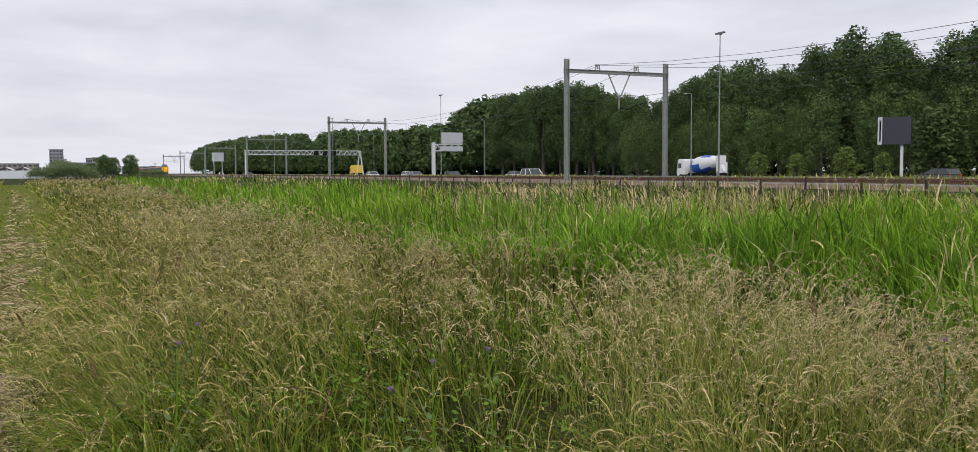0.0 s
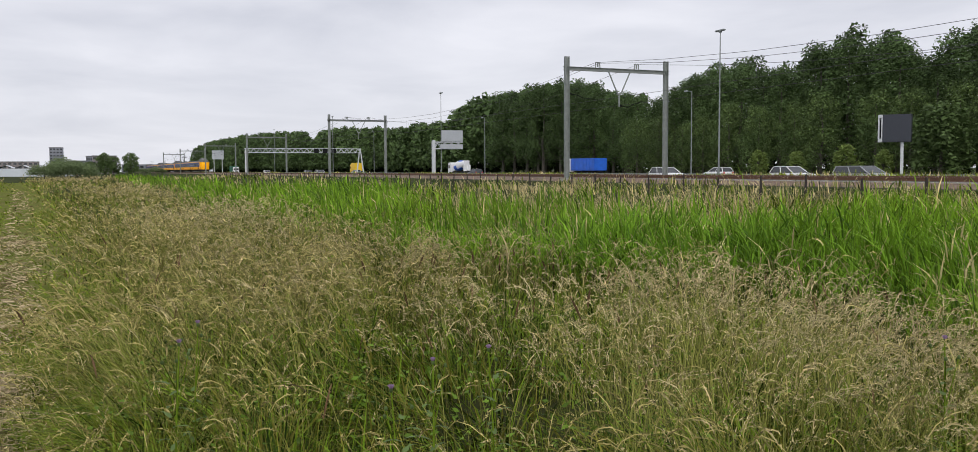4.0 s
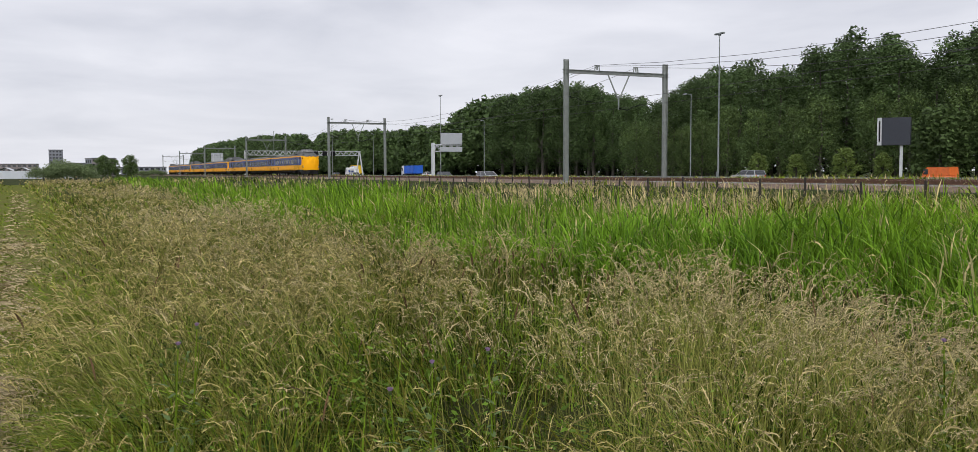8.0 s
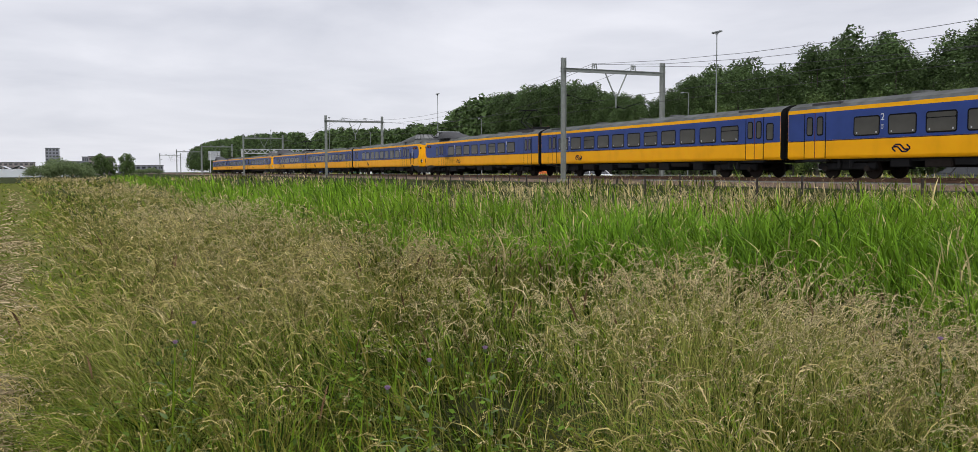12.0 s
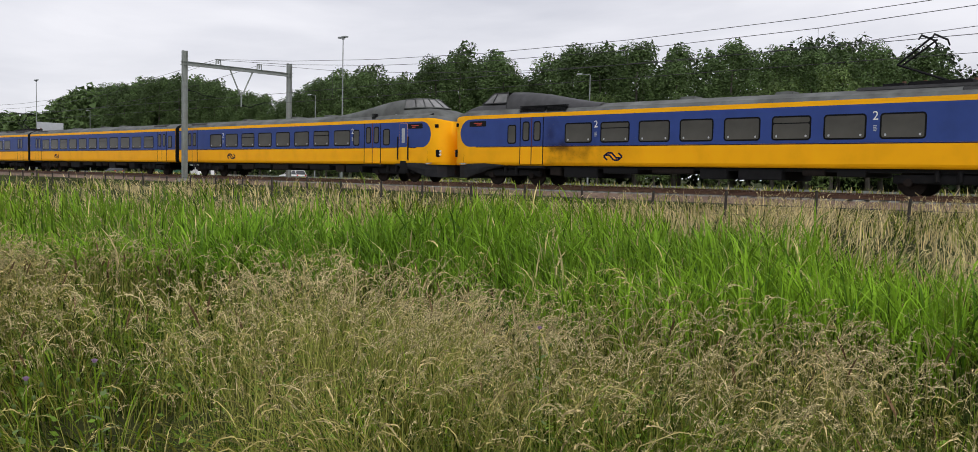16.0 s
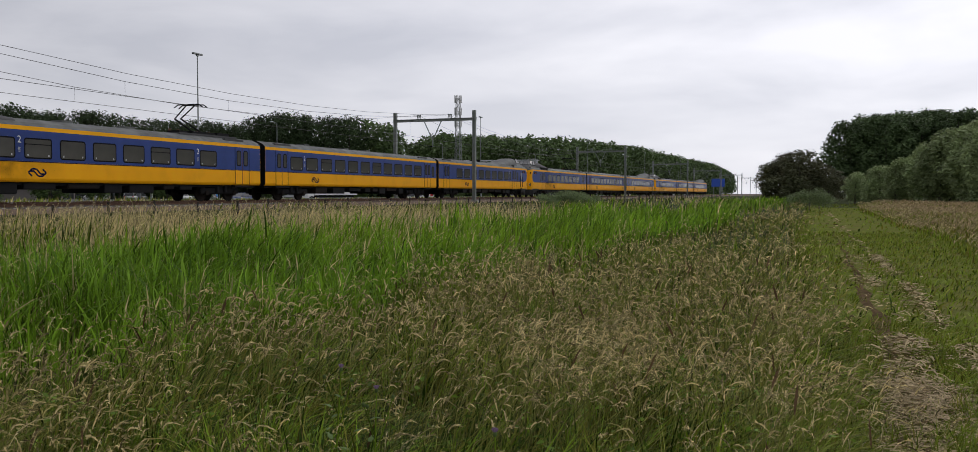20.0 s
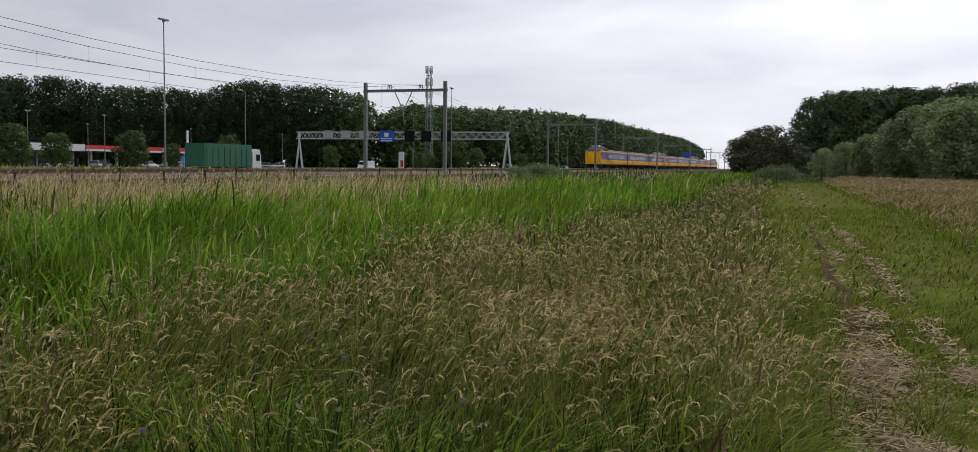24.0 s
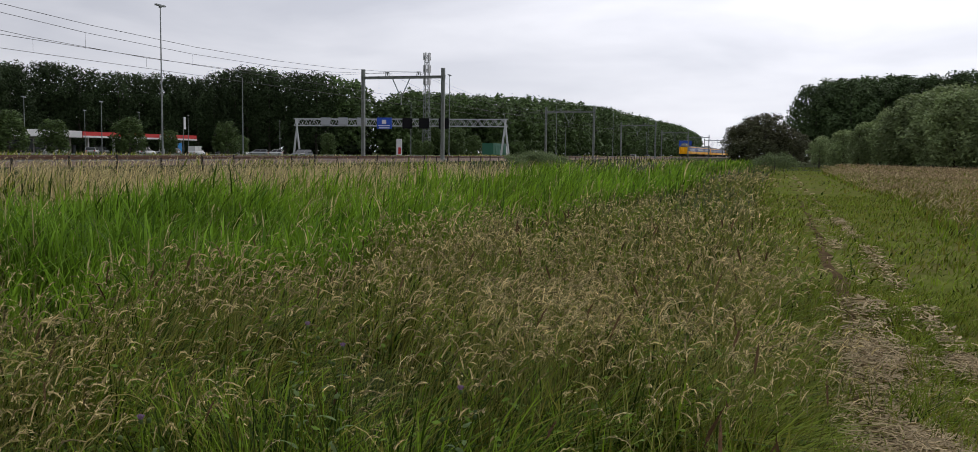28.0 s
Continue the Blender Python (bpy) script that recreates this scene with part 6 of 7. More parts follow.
def plumes(tip, d, length, width, droop, bits, bit, fan=1.0, segs=3, fat=0.3):
    """Seed heads: a tapering arched spine on each stem with small spikelets round it. length, width, droop, bit: (n) or one number."""
    g = GRASS_RNG
    n = len(tip)
    width, bit, droop = (np.broadcast_to(np.asarray(q, float), (n,)) for q in (width, bit, droop))
    a = np.arctan2(d[:, 1], d[:, 0]) + g.normal(0, 0.4, n)
    way = np.stack([np.cos(a), np.sin(a)], 1)
    ln = length * g.uniform(0.7, 1.3, n)
    out = []

    def arc(s):
        c = np.zeros((n,) + np.shape(s)[1:] + (3,))
        c[..., :2] = tip[:, None, :2] + way[:, None] * (ln[:, None] * (0.3 * s + 0.5 * droop[:, None] * s * s))[..., None]
        c[..., 2] = tip[:, None, 2] + ln[:, None] * (0.85 * s - 0.8 * droop[:, None] * s * s) - 0.02
        t = np.zeros_like(c)
        t[..., :2] = way[:, None] * (0.3 + droop[:, None] * s)[..., None]
        t[..., 2] = 0.85 - 1.6 * droop[:, None] * s
        return c, unit(t)

    s = np.repeat(np.linspace(0, 1, segs + 1)[None, :], n, 0)
    c, t = arc(s)
    side = unit(np.cross(t, g.normal(size=(n, 1, 3))))
    prof = np.interp(np.linspace(0, 1, segs + 1), [0, 0.35, 0.7, 1], [0.3, 1.0, 0.8, 0.08])
    off = side * (width[:, None] * 0.5 * prof[None, :])[..., None]
    v = np.stack([c - off, c + off], 2).reshape(-1, 3)
    base = (np.arange(n) * (segs + 1) * 2)[:, None]
    f = np.concatenate([base + np.array([[2 * k, 2 * k + 1, 2 * k + 3]]) for k in range(segs)] + [base + np.array([[2 * k, 2 * k + 3, 2 * k + 2]]) for k in range(segs)], 1).reshape(-1, 3)
    out.append((v, f))
    if bits:
        s = (np.arange(bits)[None, :] + g.uniform(0, 1, (n, bits))) / bits
        c, t = arc(s)
        o = unit(np.cross(t, g.normal(size=c.shape)))
        reach = (width[:, None] * fan * (1.15 - s) * g.uniform(0.2, 1.0, s.shape))[..., None]
        c = (c + o * reach).reshape(-1, 3)
        t = unit(t + o * 0.55 + g.normal(0, 0.25, t.shape)).reshape(-1, 3)
        b = unit(np.cross(t, g.normal(size=t.shape)))
        sz = np.repeat(bit, bits)[:, None] * g.uniform(0.6, 1.4, (n * bits, 1))
        v = np.stack([c - t * sz * 0.8 + b * sz * fat, c - t * sz * 0.8 - b * sz * fat, c + t * sz], 1).reshape(-1, 3)
        out.append((v, np.arange(len(v)).reshape(-1, 3)))
    k = len(out[0][0])
    return np.concatenate([q[0] for q in out]), np.concatenate([q[1] + (k if i else 0) for i, q in enumerate(out)])


def merge(parts):
    vs, fs, ms, k = [], [], [], 0
    for v, f, m in parts:
        vs.append(v)
        fs.append(f + k)
        ms.append(np.full(len(f), m))
        k += len(v)
    return np.concatenate(vs), np.concatenate(fs), np.concatenate(ms)


def stuff(name, parts, mats, label, category):
    v, f, m = merge(parts)
    tagged(link(name, raw_mesh(name, v, f, mats, m)), label, category, kind="stuff")


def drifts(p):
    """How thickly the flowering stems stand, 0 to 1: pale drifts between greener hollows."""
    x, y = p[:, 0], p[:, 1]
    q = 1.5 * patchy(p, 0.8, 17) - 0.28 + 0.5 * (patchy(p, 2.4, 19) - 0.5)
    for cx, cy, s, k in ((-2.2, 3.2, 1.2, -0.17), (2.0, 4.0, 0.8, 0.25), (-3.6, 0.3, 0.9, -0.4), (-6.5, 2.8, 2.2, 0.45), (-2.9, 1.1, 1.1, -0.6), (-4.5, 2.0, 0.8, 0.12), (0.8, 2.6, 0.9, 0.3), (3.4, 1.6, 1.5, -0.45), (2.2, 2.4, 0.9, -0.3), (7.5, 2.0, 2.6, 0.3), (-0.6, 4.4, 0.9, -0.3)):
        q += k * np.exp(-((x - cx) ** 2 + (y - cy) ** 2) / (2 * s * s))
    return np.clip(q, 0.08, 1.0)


def build_meadow():
    """Tall flowering grasses between the path and the reeds, and on the far side of the path."""
    g = GRASS_RNG
    low, heads = [], []

    def grow(r0, r1, dens, tuft=1):
        n = int(dens * math.pi * (r1 * r1 - r0 * r0) * 207 / 360) // tuft
        p, r = scatter(n, r0, r1)
        p, r = np.repeat(p, tuft, 0), np.repeat(r, tuft)
        n = len(p)
        if tuft > 1:
            p = p + g.normal(0, 0.05, p.shape) * np.maximum(1, r / 5)[:, None]
        lat = path_lateral(p)
        edge = reed_edge(p[:, 0]) + 0.9 * (patchy(p, 1.1, 23) - 0.35)
        ok = ((lat > -0.12 + g.normal(0, 0.12, n)) & (lateral(p) < edge)) | ((lat < far_edge(p[:, 0]) + g.normal(0, 0.15, n)) & (lat > -14))
        ok &= (lat > -2) | (p[:, 0] < 10) | (g.uniform(0, 1, n) < 0.45)
        return p[ok], r[ok], lat[ok]

    for r0, r1, leaves, stems, segs in ((1.9, 5, 1000, 250, 3), (5, 9, 540, 210, 3), (9, 14, 240, 130, 2), (14, 24, 65, 50, 2), (24, 60, 11, 10, 2), (60, 160, 1.2, 1.1, 2)):
        # leafy undergrowth in tussocks, with dark hollows between
        p, r, lat = grow(r0, r1, leaves)
        side = np.interp(lat, [-0.3, 0.5], [0.6, 1.0]) * np.where(lat < -3, 0.85, 1.0)
        clump = patchy(p, 2.6, 31) + 0.35 * (patchy(p, 7.0, 32) - 0.5)
        keep = g.uniform(0, 1, len(p)) < np.clip(-0.4 + 2.4 * clump, 0.04, 1)
        p, r, side, clump = p[keep], r[keep], side[keep], clump[keep]
        n = len(p)
        hgt = (0.22 + 0.42 * g.uniform(0, 1, n)) * side * (0.5 + 0.9 * np.minimum(clump, 0.8)) * np.interp(r, [1.9, 3.4], [0.55, 1.0])
        dice = g.uniform(0, 1, n)
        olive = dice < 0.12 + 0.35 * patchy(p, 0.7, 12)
        # random dark blades: mixed foliage, and shade between blades given as colour
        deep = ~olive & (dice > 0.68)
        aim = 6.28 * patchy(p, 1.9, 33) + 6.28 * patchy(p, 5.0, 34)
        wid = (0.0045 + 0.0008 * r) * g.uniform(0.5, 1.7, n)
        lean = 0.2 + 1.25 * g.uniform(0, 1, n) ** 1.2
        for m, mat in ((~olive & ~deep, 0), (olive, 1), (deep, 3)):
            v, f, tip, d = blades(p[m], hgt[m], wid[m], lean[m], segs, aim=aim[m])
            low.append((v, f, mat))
        # flowering stems
        p, r, lat = grow(r0, r1, stems * 1.35, 4)
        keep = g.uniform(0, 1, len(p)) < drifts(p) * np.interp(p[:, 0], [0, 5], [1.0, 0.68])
        p, r, lat = p[keep], r[keep], lat[keep]
        n = len(p)
        side = np.interp(lat, [-0.3, 0.5], [0.7, 1.0]) * np.where(lat < -3, 0.85, 1.0)
        golden = np.exp(-((lat - 0.35) / 0.6) ** 2) * (p[:, 0] < -1.5)
        hgt = (0.52 + 0.42 * g.uniform(0, 1, n) ** 0.8) * side * (0.78 + 0.45 * patchy(p, 2.2, 52)) * (1 + np.interp(r, [5, 9], [0.0, 0.12]) * np.interp(p[:, 0], [-2, 2], [1, -0.6])) * (1 + 0.2 * golden) + 0.12 * np.exp(-((p[:, 1] - 6.0) / 1.4) ** 2)
        lean = 0.12 + 0.85 * g.uniform(0, 1, n) ** 1.3 + 0.25 * golden
        v, f, tip, d = blades(p, hgt, 0.0028 + 0.0003 * r, lean, segs, aim=6.28 * patchy(p, 2.4, 63) + 6.28 * patchy(p, 0.6, 64))
        low.append((v, f, 2))
        east = np.interp(p[:, 0], [-3, 1, 4, 10], [0.05, 0.3, 0.8, 0.92])
        fluffy = np.clip(2.6 * patchy(p, 0.9, 44) - 0.75, 0.12, 0.9) * (1 - golden)
        brown = g.uniform(0, 1, n) < east
        open_ = ~brown & (g.uniform(0, 1, n) < fluffy)
        arc = ~brown & ~open_
        many = 16 if r1 < 6 else 11 if r1 < 10 else 5 if r1 < 15 else 2
        sg = 3 if r1 < 15 else 2
        wide, bit = 0.0022 + 0.0007 * r, 0.0042 + 0.0010 * r
        if open_.sum():
            m = open_
            heads.append(plumes(tip[m], d[m], 0.19, wide[m] * 0.7, g.uniform(0.3, 1.0, m.sum()), many + 6, bit[m] * 0.9, 11.0 / (1 + 0.12 * r1), sg, 0.3) + (0,))
        if arc.sum():
            m = arc
            heads.append(plumes(tip[m], d[m], 0.2, wide[m], g.uniform(0.35, 1.25, m.sum()), many, bit[m] * 1.1, 2.6, sg, 0.26) + (2,))
        if brown.sum():
            m = brown
            heads.append(plumes(tip[m], d[m], 0.105, wide[m] * 1.6, g.uniform(0.1, 1.4, m.sum()), many // 2, bit[m] * 1.25, 1.0, sg, 0.34) + (1,))
        # dark upright heads here and there
        if r1 < 15:
            p, r, lat = grow(r0, r1, 1.6)
            n = len(p)
            v, f, tip, d = blades(p, g.uniform(0.55, 0.9, n), 0.003 + 0.0003 * r, g.uniform(0.05, 0.4, n), segs)
            low.append((v, f, 2))
            heads.append(plumes(tip, d, 0.15, 0.011 + 0.001 * r, 0.12, 10, 0.008 + 0.0009 * r, 0.6, 3) + (3,))
    # small leaves of herbs in the nearest undergrowth
    p, r, lat = grow(1.9, 6.5, 190, 5)
    n = len(p)
    c = np.concatenate([p, (ground_height(p[:, 0], p[:, 1]) + g.uniform(0.08, 0.5, n))[:, None]], 1)
    t = unit(g.normal(size=(n, 3)) * np.array([1, 1, 0.5]))
    b = unit(np.cross(t, g.normal(size=(n, 3)) + np.array([0, 0, 1.2])))
    s = (0.011 + 0.0016 * r)[:, None] * g.uniform(0.5, 1.6, (n, 1))
    v = np.stack([c - t * s, c - b * s * 0.42, c + t * s, c + b * s * 0.42], 1).reshape(-1, 3)
    low.append((v, np.arange(n * 4).reshape(-1, 4), 4))
    # round the standing place
    p, r = scatter(26000, 0.9, 9, -180, 180)
    lat = lateral(p)
    ok = ((lat < -3.4) | ((lat > 0.3) & (r < 1.8))) & (g.uniform(0, 1, len(p)) < np.where(lat > 0, 1.0, 0.6))
    p = p[ok]
    for k in (0, 1):
        q = p[k::2]
        v, f, tip, d = blades(q, g.uniform(0.25, 0.6, len(q)) * np.where(q[:, 1] > 0, 0.5, 1.0), 0.009 * g.uniform(0.5, 1.5, len(q)), g.uniform(0.1, 0.9, len(q)), 2)
        low.append((v, f, k))
    # the brown-topped meadow beyond the path
    p, r = scatter(48000, 7, 110, -107, -91)
    lat = lateral(p) - far_edge(p[:, 0]) - 3.3
    ok = (lat < -3.3 + 0.5 * (patchy(p, 0.5, 70) - 0.5) + g.normal(0, 0.2, len(p))) & (lat > -22)
    p, r, lat = p[ok], r[ok], lat[ok]
    pat = patchy(p, 0.35, 71)
    hh = (0.35 + 0.45 * g.uniform(0, 1, len(p))) * (0.7 + 0.6 * pat) * np.interp(lat, [-5, -3.4], [1.0, 0.6])
    green = g.uniform(0, 1, len(p)) < 0.12 + 0.25 * pat + np.interp(lat, [-5, -3.4], [0, 0.25])
    for m, mat in ((green, 0), (~green, 1)):
        v, f, tip, d = blades(p[m], hh[m], 0.010 + r[m] * 0.0008, g.uniform(0.1, 0.7, m.sum()), 2)
        low.append((v, f, mat))
        if mat:
            q = g.uniform(0, 1, m.sum()) < np.interp(lat[m], [-8, -4], [0.9, 0.6])
            heads.append(plumes(tip[q], d[q], 0.26, 0.006 + 0.0006 * r[m][q], 0.5, 1, 0.010 + 0.0006 * r[m][q], 1.2, 2) + (4,))
            heads.append(plumes(tip[~q], d[~q], 0.3, 0.006 + 0.0006 * r[m][~q], 0.6, 1, 0.010 + 0.0006 * r[m][~q], 1.2, 2) + (0,))
    stuff("meadow_grass", low, ["grass_green", "grass_olive", "stalk", "grass_shade", "herb"], "tall unmown meadow grass, olive and green stems", "grass")
    stuff("grass_seed_heads", heads, ["seed_tan", "seed_brown", "seed_straw", "seed_dark", "seed_rose"], "pale tan and brown feathery seed heads of meadow grass", "grass")


def build_thistle(seed, h):
    """A thin branching thistle with spiny leaves and purple flower heads."""
    g = random.Random(seed)
    t = tagged(new("thistle"), "thin green thistle with purple flower heads in tall grass", "thistle", "thistles in the meadow")
    bm = bmesh.new()
    bar(bm, (0, 0, -0.06), (0.02, 0.01, h * 0.6), 0.005, 6, 0.004)
    bar(bm, (0.02, 0.01, h * 0.6), (0.03, 0.03, h), 0.004, 6, 0.0025)
    tops = [(0.03, 0.03, h)]
    for k in range(3):
        a = k * 2.1 + g.uniform(-.4, .4)
        q = (0.03 + math.cos(a) * 0.07, 0.02 + math.sin(a) * 0.07, h * g.uniform(0.88, 0.98))
        bar(bm, (0.02, 0.015, h * (0.66 + 0.06 * k)), q, 0.003, 5, 0.002)
        tops.append(q)
    part("stem", bm, "grass_green", t)
    for k in range(14):
        bm = bmesh.new()
        a, z = k * 2.4, h * (0.15 + 0.055 * k)
        ln = g.uniform(0.07, 0.14) * (1.2 - 0.05 * k)
        dx, dy = math.cos(a), math.sin(a)
        pts = []
        for j in range(5):
            s = j / 4
            wd = (0.016 if j % 2 else 0.006) * (1 - 0.6 * s)
            c = (dx * ln * s, dy * ln * s, z + ln * (0.6 * s - 0.5 * s * s))
            pts.append([(c[0] - dy * wd, c[1] + dx * wd, c[2]), (c[0] + dy * wd, c[1] - dx * wd, c[2])])
        sheet(bm, pts)
        part("leaf", bm, "leaf_mid", t)
    for k, q in enumerate(tops):
        bm = bmesh.new()
        bmesh.ops.create_uvsphere(bm, u_segments=8, v_segments=6, radius=0.0075, matrix=Matrix.Translation(q) @ Matrix.Diagonal((1, 1, 1.25, 1)))
        bud = part("bud", bm, "leaf_mid", t)
        if k == 0:
            bm = bmesh.new()
            for j in range(26):
                a = j * 2.4
                rr = 0.013 * math.sqrt((j + 0.5) / 26)
                bar(bm, (q[0] + math.cos(a) * rr * 0.4, q[1] + math.sin(a) * rr * 0.4, q[2] + 0.008), (q[0] + math.cos(a) * rr, q[1] + math.sin(a) * rr, q[2] + 0.024 - rr * 0.4), 0.0016, 3, 0.0012)
            part("flower", bm, "thistle", bud, "purple tufted flower")
    return t


def build_thistles():
    spots = ((86, 4.4, 0.9), (87.3, 4.0, 0.88), (71.2, 3.5, 0.85), (67, 3.7, 0.86), (73, 3.3, 0.8), (-60.8, 3.9, 0.86), (-63.2, 3.6, 0.82), (-71.5, 2.9, 0.82), (-52, 2.8, 0.8), (40, 4.1, 0.9))
    for k, (a, r, h) in enumerate(spots):
        t = build_thistle(k, h)
        t.matrix_basis = pose(-math.sin(math.radians(a)) * r, math.cos(math.radians(a)) * r, 0, 0, 0, k * 50)


def build_reeds():
    """Reeds: upright stems with long arched leaves, bent over by the wind."""
    g = GRASS_RNG
    out = []
    for r0, r1, n, segs, leaves in ((2.5, 7, 4200, 4, 6), (7, 16, 23000, 3, 6), (16, 45, 46000, 2, 4), (45, 180, 42000, 2, 2)):
        p, r = scatter(n, r0, r1)
        lat = lateral(p)
        edge = reed_edge(p[:, 0])
        pat = patchy(p, 0.3, 8)
        back = 10.3 + 3.0 * (pat - 0.5)
        clump = patchy(p, 1.5, 83)
        ok = (lat > edge + g.normal(0, 0.22, n) + 0.9 * (patchy(p, 1.1, 61) - 0.5)) & (lat < back + g.normal(0, 0.4, n)) & (g.uniform(0, 1, n) < 0.35 + 1.1 * clump)
        p, r, lat, pat, edge, clump = p[ok], r[ok], lat[ok], pat[ok], edge[ok], clump[ok]
        n = len(p)
        hgt = (0.66 + 0.34 * g.uniform(0, 1, n)) * np.interp(lat - edge, [0, 1.0], [0.75, 1.0]) * (0.88 + 0.25 * pat) * np.interp(np.abs(p[:, 0] - 0.5), [4, 14], [0.84, 1.04]) * (0.68 + 0.55 * clump)
        lean = 0.06 + 0.35 * g.uniform(0, 1, n) ** 1.5
        v, f, tip, d = blades(p, hgt * 0.92, 0.004 + 0.0006 * r, lean, 2)
        out.append((v, f, 2))
        z0 = ground_height(p[:, 0], p[:, 1])
        aim = 6.28 * patchy(p, 1.2, 84)
        dry = g.uniform(0, 1, n) < 0.03
        for k in range(leaves):
            up = hgt * (0.12 + 0.72 * (k + g.uniform(0, 1, n)) / leaves)
            q = up / hgt
            base = p + d * (hgt * 0.92 * q * q)[:, None]
            ln = (0.34 + 0.3 * g.uniform(0, 1, n)) * np.interp(r, [16, 45], [1, 1.3])
            wid = (0.009 + 0.0009 * r) * g.uniform(0.55, 1.4, n)
            bow = 0.15 + 0.95 * g.uniform(0, 1, n) ** 1.3
            # shade at the foot painted in: lowest leaves mostly get the darker green
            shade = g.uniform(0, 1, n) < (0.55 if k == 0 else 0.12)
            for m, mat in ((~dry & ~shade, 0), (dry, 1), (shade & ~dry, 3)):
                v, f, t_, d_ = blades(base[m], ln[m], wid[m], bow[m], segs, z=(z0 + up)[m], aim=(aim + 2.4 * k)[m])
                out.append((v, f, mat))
    stuff("reed_bed", out, ["reed", "grass_dry", "stalk", "reed_shaded"], "dense bright green reeds along the ditch", "reeds")


def build_rough():
    """Dry and green rough grass from the reeds to the ballast, and the verges beyond the tracks."""
    g = GRASS_RNG
    out, heads = [], []
    for r0, r1, n, segs in ((4.5, 14, 30000, 3), (14, 30, 52000, 2), (30, 60, 26000, 2), (60, 200, 26000, 2)):
        p, r = scatter(n, r0, r1, -100, 100)
        lat = lateral(p)
        edge = reed_edge(p[:, 0])
        clump = patchy(p, 1.3, 78)
        ok = (((lat > edge + 1.4) & (lat < 30.0)) | ((lat > 38.4) & (lat < 44.8))) & (g.uniform(0, 1, n) < 0.25 + 1.4 * clump)
        p, r, lat, clump = p[ok], r[ok], lat[ok], clump[ok]
        n = len(p)
        pat = patchy(p, 0.22, 21)
        dry = g.uniform(0, 1, n) < np.clip(np.interp(lat, [4, 8, 16, 24, 27, 30, 45], [0.2, 0.35, 0.5, 0.55, 0.5, 0.4, 0.15]) + 0.9 * (pat - 0.5) + np.interp(p[:, 0], [-60, -20, -14, -8, 0, 4, 6, 10, 11.5, 13, 14, 17, 18, 20, 30, 45, 60], [0.05, 0.05, 0.3, 0.3, 0.05, -0.05, 0.12, 0.12, -0.2, -0.2, 0.25, 0.25, -0.2, 0.2, 0.4, 0.3, 0.0]), 0.05, 0.94)
        hgt = (0.45 + 0.42 * g.uniform(0, 1, n)) * np.interp(lat, [3, 10, 20, 26, 28.6, 30, 38, 45], [1.05, 1.1, 0.9, 0.85, 0.8, 0.5, 0.5, 0.7]) * (0.5 + 0.85 * clump)
        # taller dead reed stands before the fence towards the east
        tall = smooth_step(9.8, 11.5, lat) * (1 - smooth_step(20, 23, lat))
        hgt *= 1 + tall * (np.interp(p[:, 0], [2, 7, 16, 20, 44, 50, 80, 110], [1, 1.4, 1.4, 1.9, 1.9, 1.6, 1.4, 1.1]) - 1)
        pale = tall * np.interp(p[:, 0], [16, 20, 42, 47], [0, 1, 1, 0]) > 0.4
        dry = np.where(pale, g.uniform(0, 1, n) < 0.9, dry)
        hgt = np.where(pale, np.maximum(hgt, g.uniform(0.75, 1.15, n)), hgt)
        hgt = np.minimum(hgt, g.uniform(1.22, 1.36, n) - ground_height(p[:, 0], p[:, 1]))
        aim = 6.28 * patchy(p, 1.5, 86) + 6.28 * patchy(p, 0.4, 87)
        wid = (0.006 + 0.0009 * r) * g.uniform(0.5, 1.5, n)
        lean = 0.1 + 1.0 * g.uniform(0, 1, n) ** 1.4
        # some green blades darker at random, colouring in the shade among them
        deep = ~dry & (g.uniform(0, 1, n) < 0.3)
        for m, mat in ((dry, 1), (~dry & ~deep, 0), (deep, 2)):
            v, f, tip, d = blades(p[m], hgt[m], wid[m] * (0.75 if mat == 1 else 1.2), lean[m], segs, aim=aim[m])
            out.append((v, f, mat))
            if mat == 1:
                s = g.uniform(0, 1, m.sum()) < 0.5
                heads.append(plumes(tip[s], d[s], 0.2, 0.006 + 0.0008 * r[m][s], 0.5, 2 if r1 < 31 else 0, 0.006 + 0.0009 * r[m][s], 1.2, 2) + (0,))
    # the grassy bank between the railway and the road
    u = np.concatenate([g.uniform(-120, 150, 16000), g.uniform(-420, 420, 9000)])
    off = g.normal(41.6, 1.1, len(u)) - TRACK
    c = np.minimum(np.abs(u), REACH)
    p = np.stack([u, TRACK + off - BEND * c * c / 2 - np.maximum(np.abs(u) - REACH, 0) * BEND * REACH], 1)
    r = np.hypot(p[:, 0], p[:, 1])
    hgt = g.uniform(0.25, 0.6, len(u)) * (0.7 + 0.6 * patchy(p, 0.3, 91))
    dry = g.uniform(0, 1, len(u)) < 0.25
    for m, mat in ((~dry, 0), (dry, 1)):
        v, f, tip, d = blades(p[m], hgt[m], 0.02 + r[m] * 0.0011, g.uniform(0.1, 0.7, m.sum()), 2)
        out.append((v, f, mat))
    stuff("rough_grass_heads", heads, ["seed_tan"], "dry pale seed heads of the rough grass", "grass")
    stuff("rough_grass", out, ["grass_rough", "grass_dry", "grass_shade"], "dry straw-coloured and green rough grass along the railway fence", "grass")


